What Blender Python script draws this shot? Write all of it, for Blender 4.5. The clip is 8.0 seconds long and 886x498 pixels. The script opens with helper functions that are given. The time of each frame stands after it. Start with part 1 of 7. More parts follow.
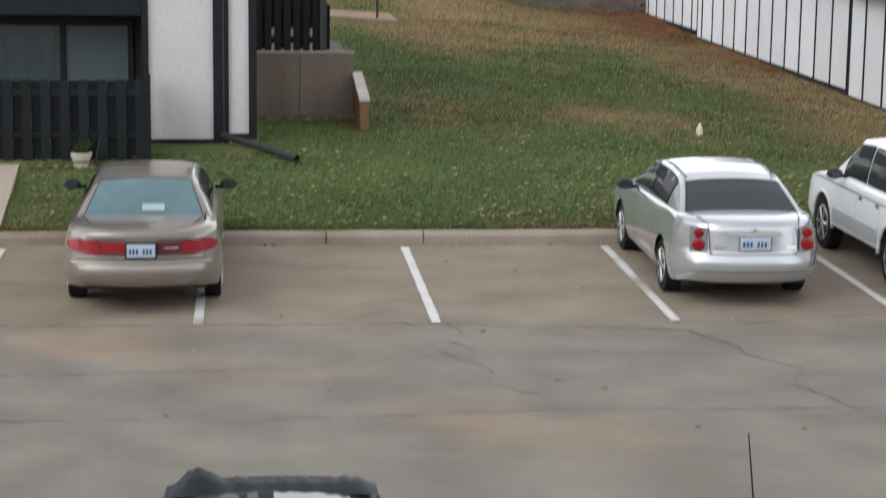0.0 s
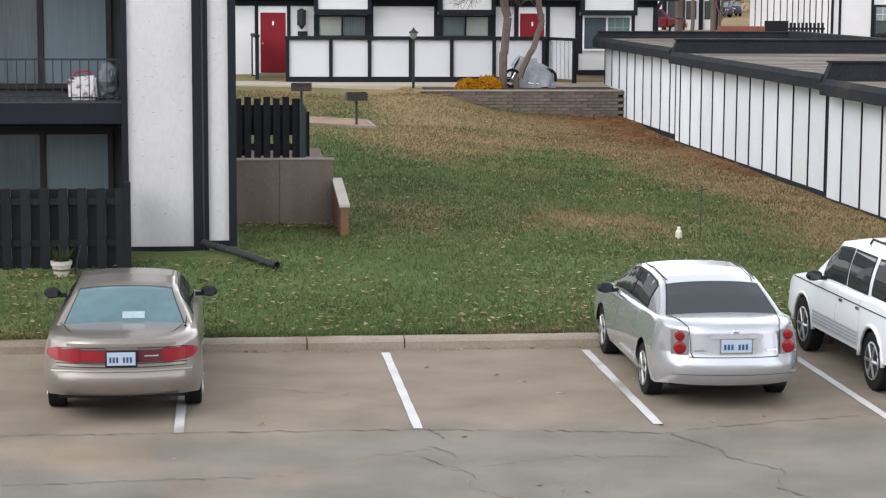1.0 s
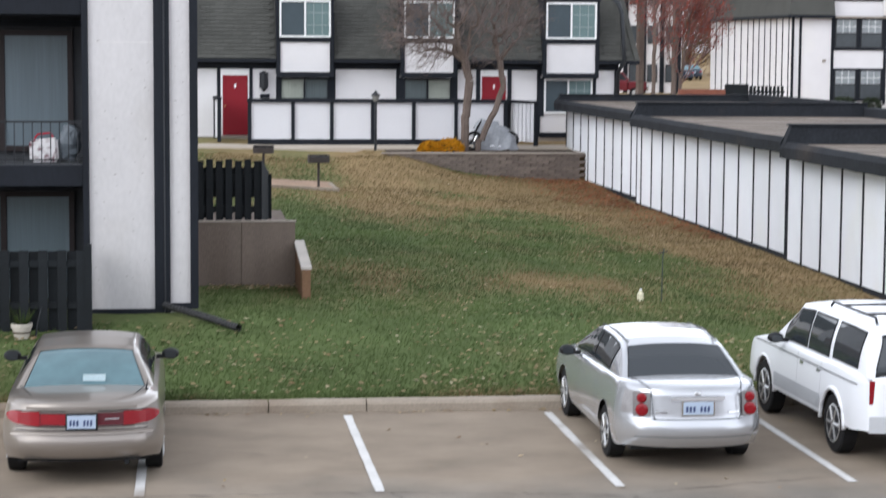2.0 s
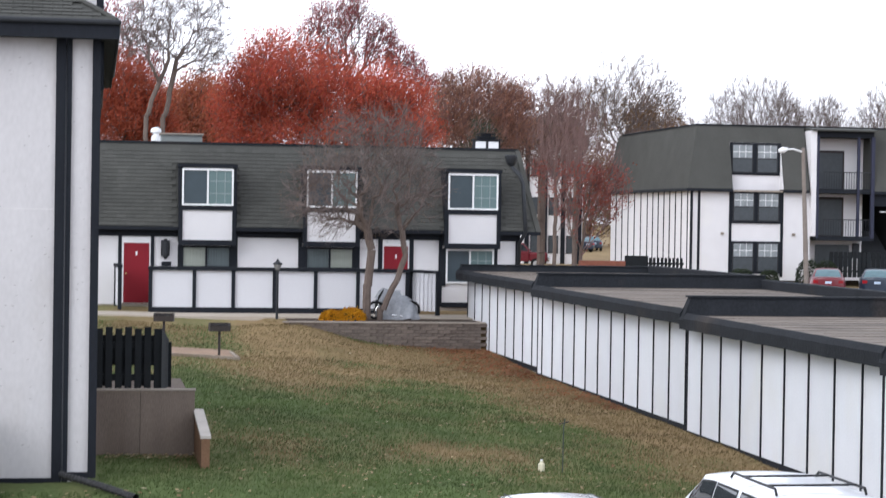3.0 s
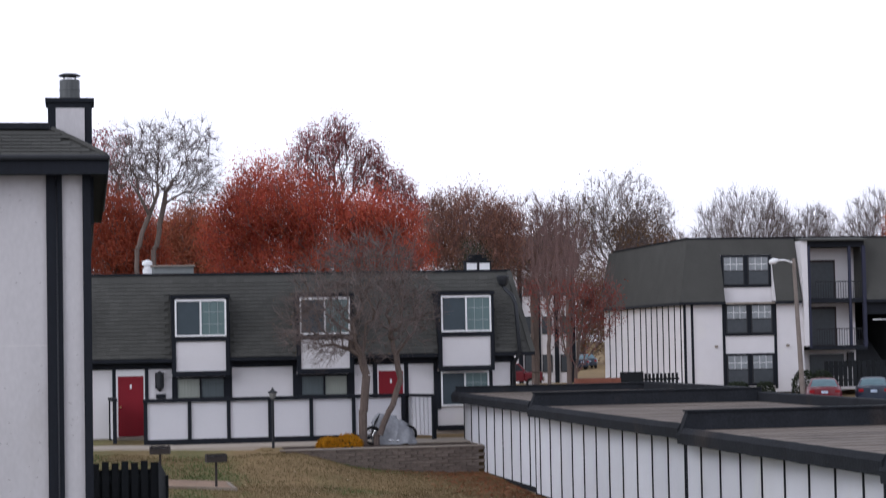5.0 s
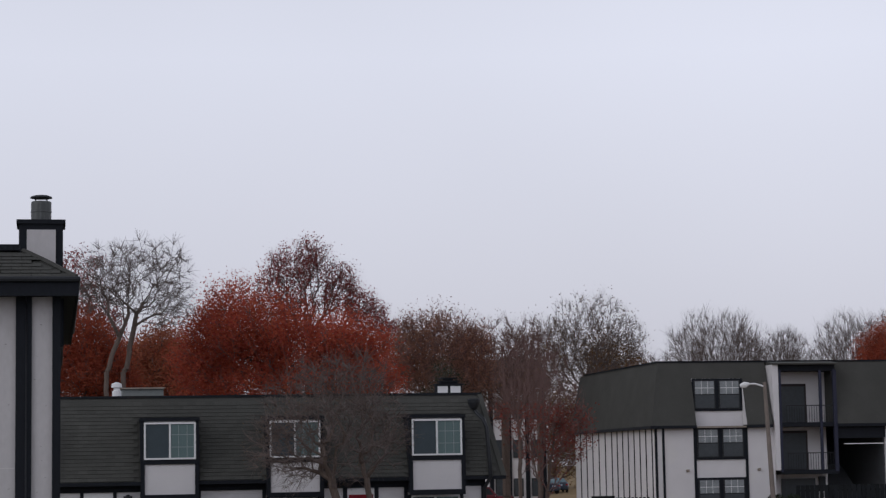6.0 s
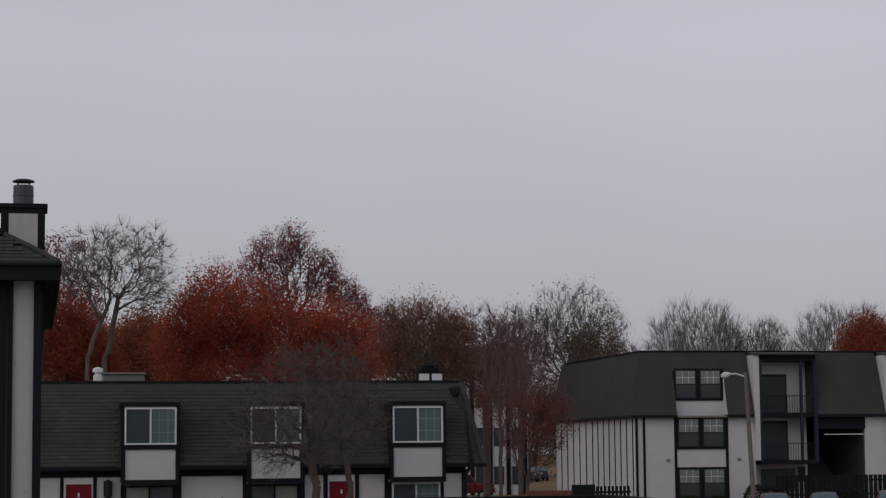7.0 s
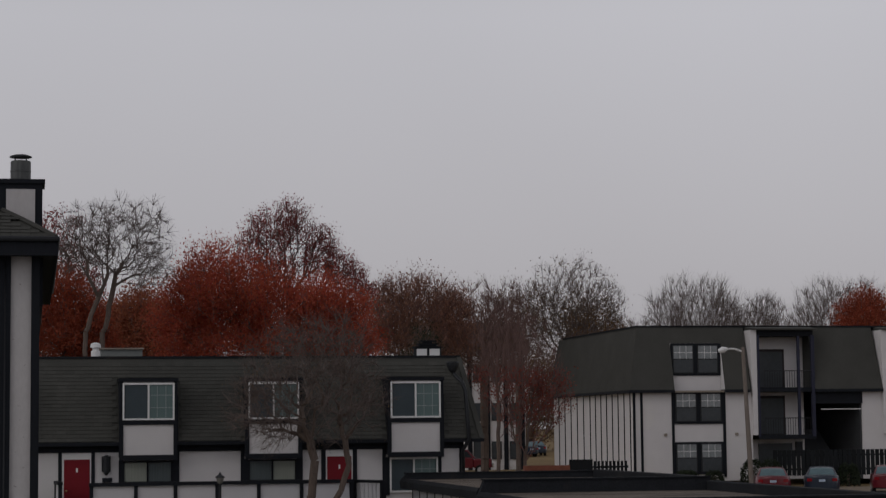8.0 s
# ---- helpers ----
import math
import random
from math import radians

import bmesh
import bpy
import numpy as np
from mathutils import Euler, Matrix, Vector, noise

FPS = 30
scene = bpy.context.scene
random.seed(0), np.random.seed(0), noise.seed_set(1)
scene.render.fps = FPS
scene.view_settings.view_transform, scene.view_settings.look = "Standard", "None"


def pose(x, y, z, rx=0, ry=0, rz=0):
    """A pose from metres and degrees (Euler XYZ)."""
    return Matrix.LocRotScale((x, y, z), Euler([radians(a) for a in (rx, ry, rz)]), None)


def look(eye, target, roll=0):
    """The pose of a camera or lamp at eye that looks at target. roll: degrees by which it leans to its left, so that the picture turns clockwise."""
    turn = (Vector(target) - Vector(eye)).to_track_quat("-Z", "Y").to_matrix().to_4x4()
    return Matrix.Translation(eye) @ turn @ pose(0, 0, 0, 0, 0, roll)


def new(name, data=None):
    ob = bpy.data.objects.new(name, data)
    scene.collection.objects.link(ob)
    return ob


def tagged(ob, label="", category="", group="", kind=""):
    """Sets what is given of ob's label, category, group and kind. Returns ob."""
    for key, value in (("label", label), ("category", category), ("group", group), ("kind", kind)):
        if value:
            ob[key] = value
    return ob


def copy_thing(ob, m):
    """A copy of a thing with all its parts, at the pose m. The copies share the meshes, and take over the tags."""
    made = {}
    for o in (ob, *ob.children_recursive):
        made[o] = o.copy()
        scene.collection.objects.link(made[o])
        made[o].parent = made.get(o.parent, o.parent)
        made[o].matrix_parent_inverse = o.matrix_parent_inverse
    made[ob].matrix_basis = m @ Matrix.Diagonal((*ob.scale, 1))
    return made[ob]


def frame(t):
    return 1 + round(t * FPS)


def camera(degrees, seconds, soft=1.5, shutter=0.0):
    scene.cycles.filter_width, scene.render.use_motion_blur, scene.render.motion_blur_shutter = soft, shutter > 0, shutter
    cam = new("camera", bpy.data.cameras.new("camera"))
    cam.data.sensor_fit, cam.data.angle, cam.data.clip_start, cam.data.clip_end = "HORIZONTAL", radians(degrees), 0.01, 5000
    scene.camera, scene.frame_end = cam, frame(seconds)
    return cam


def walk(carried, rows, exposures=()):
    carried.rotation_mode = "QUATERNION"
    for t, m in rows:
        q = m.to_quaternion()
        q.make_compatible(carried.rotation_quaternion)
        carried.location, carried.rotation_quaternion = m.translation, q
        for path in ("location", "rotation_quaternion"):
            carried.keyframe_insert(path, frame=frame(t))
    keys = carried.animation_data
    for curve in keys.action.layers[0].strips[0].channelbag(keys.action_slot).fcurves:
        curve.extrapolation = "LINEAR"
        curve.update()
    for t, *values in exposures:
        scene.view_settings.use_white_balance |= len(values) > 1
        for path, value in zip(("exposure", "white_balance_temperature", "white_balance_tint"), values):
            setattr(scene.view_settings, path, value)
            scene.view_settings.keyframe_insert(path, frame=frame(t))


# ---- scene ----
EYE = 4.99
cam = camera(24.71, 8.0, soft=1.25, shutter=0.5)
walk(cam, [
    (0.0, pose(0, 0, EYE, 79.602, -0.699, -5.461)),
    (0.5, pose(0, 0, EYE, 81.972, -0.576, -5.933)),
    (1.0, pose(0, 0, EYE, 82.585, -0.280, -6.082)),
    (1.2, pose(0, 0, EYE, 82.621, -0.159, -6.100)),
    (2.3, pose(0, 0, EYE, 85.812, -0.68, -7.725)),
    (2.5, pose(0, 0, EYE, 86.989, -0.910, -8.179)),
    (3.0, pose(0, 0, EYE, 89.182, -0.901, -9.914)),
    (3.5, pose(0, 0, EYE, 90.114, -0.415, -10.045)),
    (4.0, pose(0, 0, EYE, 90.959, 0.192, -10.431)),
    (4.2, pose(0, 0, EYE, 91.050, 0.182, -10.395)),
    (5.3, pose(0, 0, EYE, 93.779, 1.380, -10.063)),
    (5.5, pose(0, 0, EYE, 94.640, 1.36, -10.219)),
    (6.0, pose(0, 0, EYE, 96.120, 0.980, -10.917)),
    (6.5, pose(0, 0, EYE, 95.660, 1.002, -11.215)),
    (7.0, pose(0, 0, EYE, 95.762, 0.527, -11.461)),
    (7.5, pose(0, 0, EYE, 95.687, 0.528, -11.628)),
    (8.0, pose(0, 0, EYE, 95.060, 0.573, -11.525)),
], exposures=[(0.0, 0.36, 6400, 6.5), (1.2, 0.72, 6250, 7.5), (2.5, 0.64, 6050, 9.5), (4.2, 0.45, 6000, 12.5), (5.5, -0.63, 5900, 15.5), (6.0, -1.05, 6100, 13.5),
              (6.5, -1.45, 6200, 13), (8.0, -1.64, 6550, 12.5)])

# ---- world and sun: a bright overcast autumn sky ----
world = bpy.data.worlds.new("overcast_sky")
scene.world = world
world.use_nodes = True
wn, wl = world.node_tree.nodes, world.node_tree.links
sky = wn.new("ShaderNodeTexSky")
sky.sky_type = "NISHITA"
sky.sun_disc = False
sky.sun_elevation, sky.sun_rotation = radians(38), radians(238)
sky.dust_density, sky.air_density = 4.0, 1.5
grey = wn.new("ShaderNodeHueSaturation")
grey.inputs["Saturation"].default_value = 0.15
wl.new(sky.outputs[0], grey.inputs["Color"])
skystr = wn.new("ShaderNodeMix")
skystr.data_type = "RGBA"
skystr.blend_type = "MULTIPLY"
skystr.inputs[0].default_value = 1.0
wl.new(grey.outputs[0], skystr.inputs[6])
skystr.inputs[7].default_value = (0.05, 0.05, 0.05, 1)
# the cloud deck: brightest low down, its unseen zenith dimmed to darken the scene
geo = wn.new("ShaderNodeTexCoord")
sep = wn.new("ShaderNodeSeparateXYZ")
wl.new(geo.outputs["Generated"], sep.inputs[0])
ramp = wn.new("ShaderNodeValToRGB")
ramp.color_ramp.elements[0].position, ramp.color_ramp.elements[0].color = 0.0, (1.1, 1.075, 1.12, 1)
ramp.color_ramp.elements[1].position, ramp.color_ramp.elements[1].color = 0.8, (0.46, 0.465, 0.5, 1)
mid = ramp.color_ramp.elements.new(0.2)
mid.color = (1.42, 1.44, 1.54, 1)
wl.new(sep.outputs[2], ramp.inputs[0])
cloud = wn.new("ShaderNodeTexNoise")
cloud.inputs["Scale"].default_value, cloud.inputs["Detail"].default_value = 2.2, 3.0
wl.new(geo.outputs["Generated"], cloud.inputs["Vector"])
cr = wn.new("ShaderNodeMapRange")
cr.inputs[3].default_value, cr.inputs[4].default_value = 0.88, 1.12
wl.new(cloud.outputs[0], cr.inputs[0])
mul = wn.new("ShaderNodeMix")
mul.data_type, mul.blend_type = "RGBA", "MULTIPLY"
mul.inputs[0].default_value = 1.0
wl.new(ramp.outputs[0], mul.inputs[6])
wl.new(cr.outputs[0], mul.inputs[7])
add = wn.new("ShaderNodeMix")
add.data_type, add.blend_type = "RGBA", "ADD"
add.inputs[0].default_value = 1.0
wl.new(mul.outputs[2], add.inputs[6])
wl.new(skystr.outputs[2], add.inputs[7])
wl.new(add.outputs[2], wn["Background"].inputs[0])
wn["Background"].inputs[1].default_value = 0.95

sun = new("sun", bpy.data.lights.new("sun", "SUN"))
sun.data.energy, sun.data.angle, sun.data.color = 0.52, radians(35), (1.0, 0.97, 0.93)
sun.matrix_world = look((-45, -18, 42), (0, 10, 0))


# ---- materials ----
def material(name, base, rough=0.85, vary=0.18, scale=3.0, fine=40.0, bump=0.15, metal=0.0, second=None, patch=0.0,
             spec=0.25, island=0.0, stretch=(1, 1, 1), coat=0.0, objrandom=0.0):
    """Two scales of noise over a base colour, with fine relief; second: a colour of stains or patches."""
    m = bpy.data.materials.new(name)
    m.use_nodes = True
    n, l = m.node_tree.nodes, m.node_tree.links
    b = n["Principled BSDF"]
    b.inputs["Roughness"].default_value, b.inputs["Metallic"].default_value = rough, metal
    b.inputs["Specular IOR Level"].default_value = spec
    b.inputs["Coat Weight"].default_value = coat
    b.inputs["Coat Roughness"].default_value = 0.06
    tc = n.new("ShaderNodeTexCoord")
    mp = n.new("ShaderNodeMapping")
    mp.inputs["Scale"].default_value = stretch
    l.new(tc.outputs["Object"], mp.inputs[0])
    big = n.new("ShaderNodeTexNoise")
    big.inputs["Scale"].default_value, big.inputs["Detail"].default_value = scale, 5
    small = n.new("ShaderNodeTexNoise")
    small.inputs["Scale"].default_value, small.inputs["Detail"].default_value = fine, 3
    for q in (big, small):
        l.new(mp.outputs[0], q.inputs["Vector"])
    mixv = n.new("ShaderNodeMath")
    mixv.operation = "ADD"
    l.new(big.outputs[0], mixv.inputs[0])
    l.new(small.outputs[0], mixv.inputs[1])
    rng = n.new("ShaderNodeMapRange")
    rng.inputs[1].default_value, rng.inputs[2].default_value = 0.6, 1.4
    rng.inputs[3].default_value, rng.inputs[4].default_value = 1 - vary, 1 + vary
    l.new(mixv.outputs[0], rng.inputs[0])
    col = n.new("ShaderNodeMix")
    col.data_type, col.blend_type = "RGBA", "MULTIPLY"
    col.inputs[0].default_value = 1.0
    col.inputs[6].default_value = (*base, 1)
    if second:
        st = n.new("ShaderNodeTexNoise")
        st.inputs["Scale"].default_value, st.inputs["Detail"].default_value = scale * 0.35, 6
        l.new(mp.outputs[0], st.inputs["Vector"])
        sr = n.new("ShaderNodeMapRange")
        sr.inputs[1].default_value, sr.inputs[2].default_value = 0.62 - patch, 0.78 - patch
        l.new(st.outputs[0], sr.inputs[0])
        sm = n.new("ShaderNodeMix")
        sm.data_type = "RGBA"
        sm.inputs[6].default_value, sm.inputs[7].default_value = (*base, 1), (*second, 1)
        l.new(sr.outputs[0], sm.inputs[0])
        l.new(sm.outputs[2], col.inputs[6])
    l.new(rng.outputs[0], col.inputs[7])
    out = col
    if island or objrandom:
        src = n.new("ShaderNodeNewGeometry").outputs["Random Per Island"] if island else n.new("ShaderNodeObjectInfo").outputs["Random"]
        ir = n.new("ShaderNodeMapRange")
        k = island or objrandom
        ir.inputs[3].default_value, ir.inputs[4].default_value = 1 - k, 1 + k
        l.new(src, ir.inputs[0])
        im = n.new("ShaderNodeMix")
        im.data_type, im.blend_type = "RGBA", "MULTIPLY"
        im.inputs[0].default_value = 1.0
        l.new(col.outputs[2], im.inputs[6])
        l.new(ir.outputs[0], im.inputs[7])
        out = im
    l.new(out.outputs[2], b.inputs["Base Color"])
    if bump:
        bp = n.new("ShaderNodeBump")
        bp.inputs["Strength"].default_value, bp.inputs["Distance"].default_value = bump, 0.02
        l.new(small.outputs[0], bp.inputs["Height"])
        l.new(bp.outputs[0], b.inputs["Normal"])
    return m


def glass_material(name, tint, rough=0.03, trans=0.0):
    m = bpy.data.materials.new(name)
    m.use_nodes = True
    b = m.node_tree.nodes["Principled BSDF"]
    b.inputs["Base Color"].default_value = (*tint, 1)
    b.inputs["Roughness"].default_value = rough
    b.inputs["Specular IOR Level"].default_value = 0.6
    b.inputs["Transmission Weight"].default_value = trans
    return m


STUCCO = material("white_stucco", (0.69, 0.67, 0.675), 0.92, 0.05, 1.2, 45, 0.35, second=(0.71, 0.69, 0.67), patch=0.04)
APTSTUCCO = material("troweled_white_stucco", (0.54, 0.52, 0.52), 0.92, 0.07, 1.6, 16, 0.3, second=(0.46, 0.435, 0.42), patch=0.08, stretch=(1, 1, 0.5))
WHITEBOARD = material("white_painted_panel", (0.62, 0.615, 0.64), 0.8, 0.04, 1.0, 20, 0.1, objrandom=0.04)
WHITEVINYL = material("white_vinyl_frame", (0.8, 0.8, 0.8), 0.5, 0.02, 2, 30, 0.0)
BLACKTRIM = material("black_painted_timber", (0.009, 0.011, 0.016), 0.75, 0.25, 2, 25, 0.2, stretch=(1, 1, 0.3))
FENCEPAINT = material("black_painted_fence_board", (0.009, 0.011, 0.013), 0.8, 0.3, 3, 30, 0.3, objrandom=0.3)
ROOFING = material("grey_green_shingle", (0.069, 0.069, 0.063), 0.95, 0.2, 0.8, 30, 0.4, island=0.1)
ROOFTAB = material("grey_green_shingle_tab", (0.069, 0.069, 0.063), 0.95, 0.2, 0.8, 30, 0.4, objrandom=0.1)
FLATROOF = material("weathered_roll_roofing", (0.19, 0.16, 0.135), 0.95, 0.3, 2.0, 18, 0.4, second=(0.075, 0.064, 0.058), patch=0.12, stretch=(0.45, 1.2, 1))
TARFASCIA = material("dark_roof_edging", (0.016, 0.018, 0.022), 0.9, 0.4, 1.5, 18, 0.5, second=(0.04, 0.033, 0.03), patch=0.02)
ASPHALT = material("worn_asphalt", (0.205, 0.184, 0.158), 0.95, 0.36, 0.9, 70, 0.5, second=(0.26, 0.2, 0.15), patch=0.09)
CONCRETE = material("weathered_concrete", (0.3, 0.26, 0.22), 0.95, 0.16, 1.2, 40, 0.3, second=(0.2, 0.165, 0.135), patch=0.08)
STAINEDCON = material("stained_retaining_concrete", (0.175, 0.14, 0.115), 0.95, 0.28, 1.0, 30, 0.3, second=(0.12, 0.092, 0.075), patch=0.1, stretch=(2.2, 1, 0.4))
KERBCON = material("worn_kerb_concrete", (0.3, 0.255, 0.205), 0.95, 0.2, 1.4, 30, 0.4, second=(0.2, 0.15, 0.11), patch=0.08)
PAINT = material("worn_white_line_paint", (0.6, 0.59, 0.58), 0.85, 0.15, 2, 30, 0.2, second=(0.33, 0.3, 0.27), patch=0.1)
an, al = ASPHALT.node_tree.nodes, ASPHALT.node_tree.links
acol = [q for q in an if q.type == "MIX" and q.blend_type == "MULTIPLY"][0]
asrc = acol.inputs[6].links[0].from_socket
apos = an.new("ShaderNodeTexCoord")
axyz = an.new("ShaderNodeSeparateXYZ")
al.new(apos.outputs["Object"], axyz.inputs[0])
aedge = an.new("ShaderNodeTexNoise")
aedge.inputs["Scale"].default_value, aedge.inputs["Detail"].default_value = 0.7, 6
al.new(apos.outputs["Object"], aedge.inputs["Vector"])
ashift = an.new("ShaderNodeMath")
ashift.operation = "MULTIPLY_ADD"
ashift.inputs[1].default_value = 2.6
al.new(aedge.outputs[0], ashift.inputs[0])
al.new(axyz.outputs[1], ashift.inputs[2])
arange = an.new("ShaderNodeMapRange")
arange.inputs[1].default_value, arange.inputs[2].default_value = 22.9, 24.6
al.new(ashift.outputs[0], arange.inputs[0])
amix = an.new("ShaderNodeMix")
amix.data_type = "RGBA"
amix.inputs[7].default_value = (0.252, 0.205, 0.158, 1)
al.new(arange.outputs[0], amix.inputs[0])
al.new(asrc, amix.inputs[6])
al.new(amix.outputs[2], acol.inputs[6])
CRACK = material("dark_crack_filler", (0.1, 0.088, 0.076), 0.95, 0.2)
GRASSGROUND = material("autumn_turf", (0.04, 0.056, 0.021), 1.0, 0.3, 0.7, 9, 0.5, spec=0.1)
# dry straw-coloured turf where the "dryness" of the mesh says so
gn, gl_ = GRASSGROUND.node_tree.nodes, GRASSGROUND.node_tree.links
att = gn.new("ShaderNodeAttribute")
att.attribute_name = "dryness"
gmix = gn.new("ShaderNodeMix")
gmix.data_type = "RGBA"
gmix.inputs[6].default_value, gmix.inputs[7].default_value = (0.09, 0.12, 0.045, 1), (0.235, 0.168, 0.088, 1)
gl_.new(att.outputs["Fac"], gmix.inputs[0])
for q in list(gn):
    if q.type == "MIX" and q.blend_type == "MULTIPLY":
        gl_.new(gmix.outputs[2], q.inputs[6])
REDDOOR = material("red_painted_door", (0.2, 0.008, 0.016), 0.55, 0.08, 2, 20, 0.05)
PANE = glass_material("dark_window_glass", (0.07, 0.085, 0.1))
BLIND = material("pale_window_blinds", (0.5, 0.52, 0.5), 0.8, 0.1, 2, 30, 0.0)
CURTAIN = material("grey_curtain", (0.2, 0.22, 0.23), 0.9, 0.15, 1, 8, 0.0, stretch=(6, 1, 0.3))
BLOCKS = material("tan_retaining_block", (0.15, 0.122, 0.105), 0.95, 0.25, 3, 30, 0.6, objrandom=0.16)
BARK = material("grey_brown_bark", (0.13, 0.1, 0.085), 0.95, 0.3, 2, 20, 0.5, stretch=(1, 1, 0.25))
DARKMETAL = material("dark_painted_metal", (0.03, 0.032, 0.036), 0.5, 0.15, 3, 30, 0.05, metal=0.3)


# ---- mesh helpers ----
def box(bm, x0, x1, y0, y1, z0, z1, bevel=0.0):
    v = [bm.verts.new(c) for c in ((x0, y0, z0), (x1, y0, z0), (x1, y1, z0), (x0, y1, z0),
                                   (x0, y0, z1), (x1, y0, z1), (x1, y1, z1), (x0, y1, z1))]
    fs = [bm.faces.new([v[i] for i in q]) for q in ((3, 2, 1, 0), (4, 5, 6, 7), (0, 1, 5, 4), (1, 2, 6, 5), (2, 3, 7, 6), (3, 0, 4, 7))]
    if bevel:
        es = list({e for f in fs for e in f.edges})
        bmesh.ops.bevel(bm, geom=es, offset=bevel, segments=1, affect="EDGES")
    return v


def hexa(bm, pts):
    """A six-sided solid from eight corners: four below, then four above."""
    v = [bm.verts.new(c) for c in pts]
    for q in ((3, 2, 1, 0), (4, 5, 6, 7), (0, 1, 5, 4), (1, 2, 6, 5), (2, 3, 7, 6), (3, 0, 4, 7)):
        bm.faces.new([v[i] for i in q])


def tube(bm, pts, radii, sides=8, cap=True):
    rings = []
    for i, c in enumerate(pts):
        c = Vector(c)
        a = Vector(pts[max(i - 1, 0)])
        b = Vector(pts[min(i + 1, len(pts) - 1)])
        d = (b - a).normalized()
        u = d.cross(Vector((0, 0, 1)) if abs(d.z) < 0.9 else Vector((1, 0, 0))).normalized()
        w = d.cross(u)
        r = radii[i] if hasattr(radii, "__len__") else radii
        rings.append([bm.verts.new(c + (u * math.cos(k * math.tau / sides) + w * math.sin(k * math.tau / sides)) * r) for k in range(sides)])
    for a, b in zip(rings, rings[1:]):
        for k in range(sides):
            bm.faces.new((a[k], a[(k + 1) % sides], b[(k + 1) % sides], b[k]))
    if cap:
        bm.faces.new(rings[0][::-1])
        bm.faces.new(rings[-1])


def part(name, bm, mat, parent=None, label="", smooth=False):
    me = bpy.data.meshes.new(name)
    bmesh.ops.recalc_face_normals(bm, faces=bm.faces)
    bm.to_mesh(me)
    bm.free()
    me.materials.append(mat)
    if smooth:
        me.polygons.foreach_set("use_smooth", [True] * len(me.polygons))
    ob = new(name, me)
    if parent:
        ob.parent = parent
    if label:
        tagged(ob, label)
    return ob


def pbox(name, mat, parent, x0, x1, y0, y1, z0, z1, bevel=0.0, label=""):
    bm = bmesh.new()
    box(bm, x0, x1, y0, y1, z0, z1, bevel)
    return part(name, bm, mat, parent, label)


def thing(name, label, category, group="", kind="", at=(0, 0, 0), rz=0.0):
    ob = new(name)
    ob.matrix_basis = pose(*at, 0, 0, rz)
    return tagged(ob, label, category, group, kind)


def lerp_table(table, v):
    for (a, za), (b, zb) in zip(table, table[1:]):
        if v <= b:
            t = min(max((v - a) / (b - a), 0), 1)
            t = t * t * (3 - 2 * t)
            return za + (zb - za) * t
    return table[-1][1]


LEFT = [(27.7, 0.14), (29.5, 0.32), (32.8, 0.72), (37, 0.78), (44, 0.95), (56, 1.3), (64, 1.58), (66.8, 1.67), (69, 1.9), (90, 2.2), (300, 3.6), (900, 4.0)]
RIGHT = [(27.7, 0.14), (31, 0.42), (41.7, 0.55), (56, 0.62), (63.9, 0.82), (64.3, 0.84), (66, 1.2), (69, 1.8), (90, 2.2), (300, 3.6), (900, 4.0)]


def land(x, y):
    t = min(max((x - 1.0) / 10.5, 0), 1)
    z = lerp_table(LEFT, y) * (1 - t) + lerp_table(RIGHT, y) * t
    if 57 < y < 64.25:
        z = min(z + 0.45 * math.exp(-((x - 6.2) / 1.7) ** 2) * min((y - 57) / 6, 1), max(z, 1.6))
    if x > 5.6 and y > 64.25:
        z = max(z, 1.64)
    if x > 18:
        z = min(z, 1.42 + max(0, y - 118) * 0.012)
    return z


# ---- ground ----
def grid_sheet(name, xs, ys, fn, mat):
    vs = [(x, y, fn(x, y)) for y in ys for x in xs]
    nx = len(xs)
    fs = [(j * nx + i, j * nx + i + 1, (j + 1) * nx + i + 1, (j + 1) * nx + i) for j in range(len(ys) - 1) for i in range(nx - 1)]
    me = bpy.data.meshes.new(name)
    me.from_pydata(vs, [], fs)
    me.polygons.foreach_set("use_smooth", [True] * len(me.polygons))
    me.materials.append(mat)
    return new(name, me)


def turf_height(x, y):
    if y < 27.75:
        return -0.06
    return land(x, y) + 0.03 * noise.noise((x * 0.5, y * 0.4, 0)) + 0.012 * noise.noise((x * 2.3, y * 2.1, 5))


gx = [-900, -300, -120, -60, -30, -15] + [-8 + 0.3 * i for i in range(81)] + [18, 22, 30, 45, 70, 120, 300, 900]
gy = [-900, -200, -40, 0, 20, 27.7, 27.76] + [27.9 + 0.3 * i for i in range(121)] + [64.0, 64.2, 64.27] + [64.6 + 0.5 * i for i in range(14)] + [74, 80, 90, 110, 140, 200, 300, 500, 900]


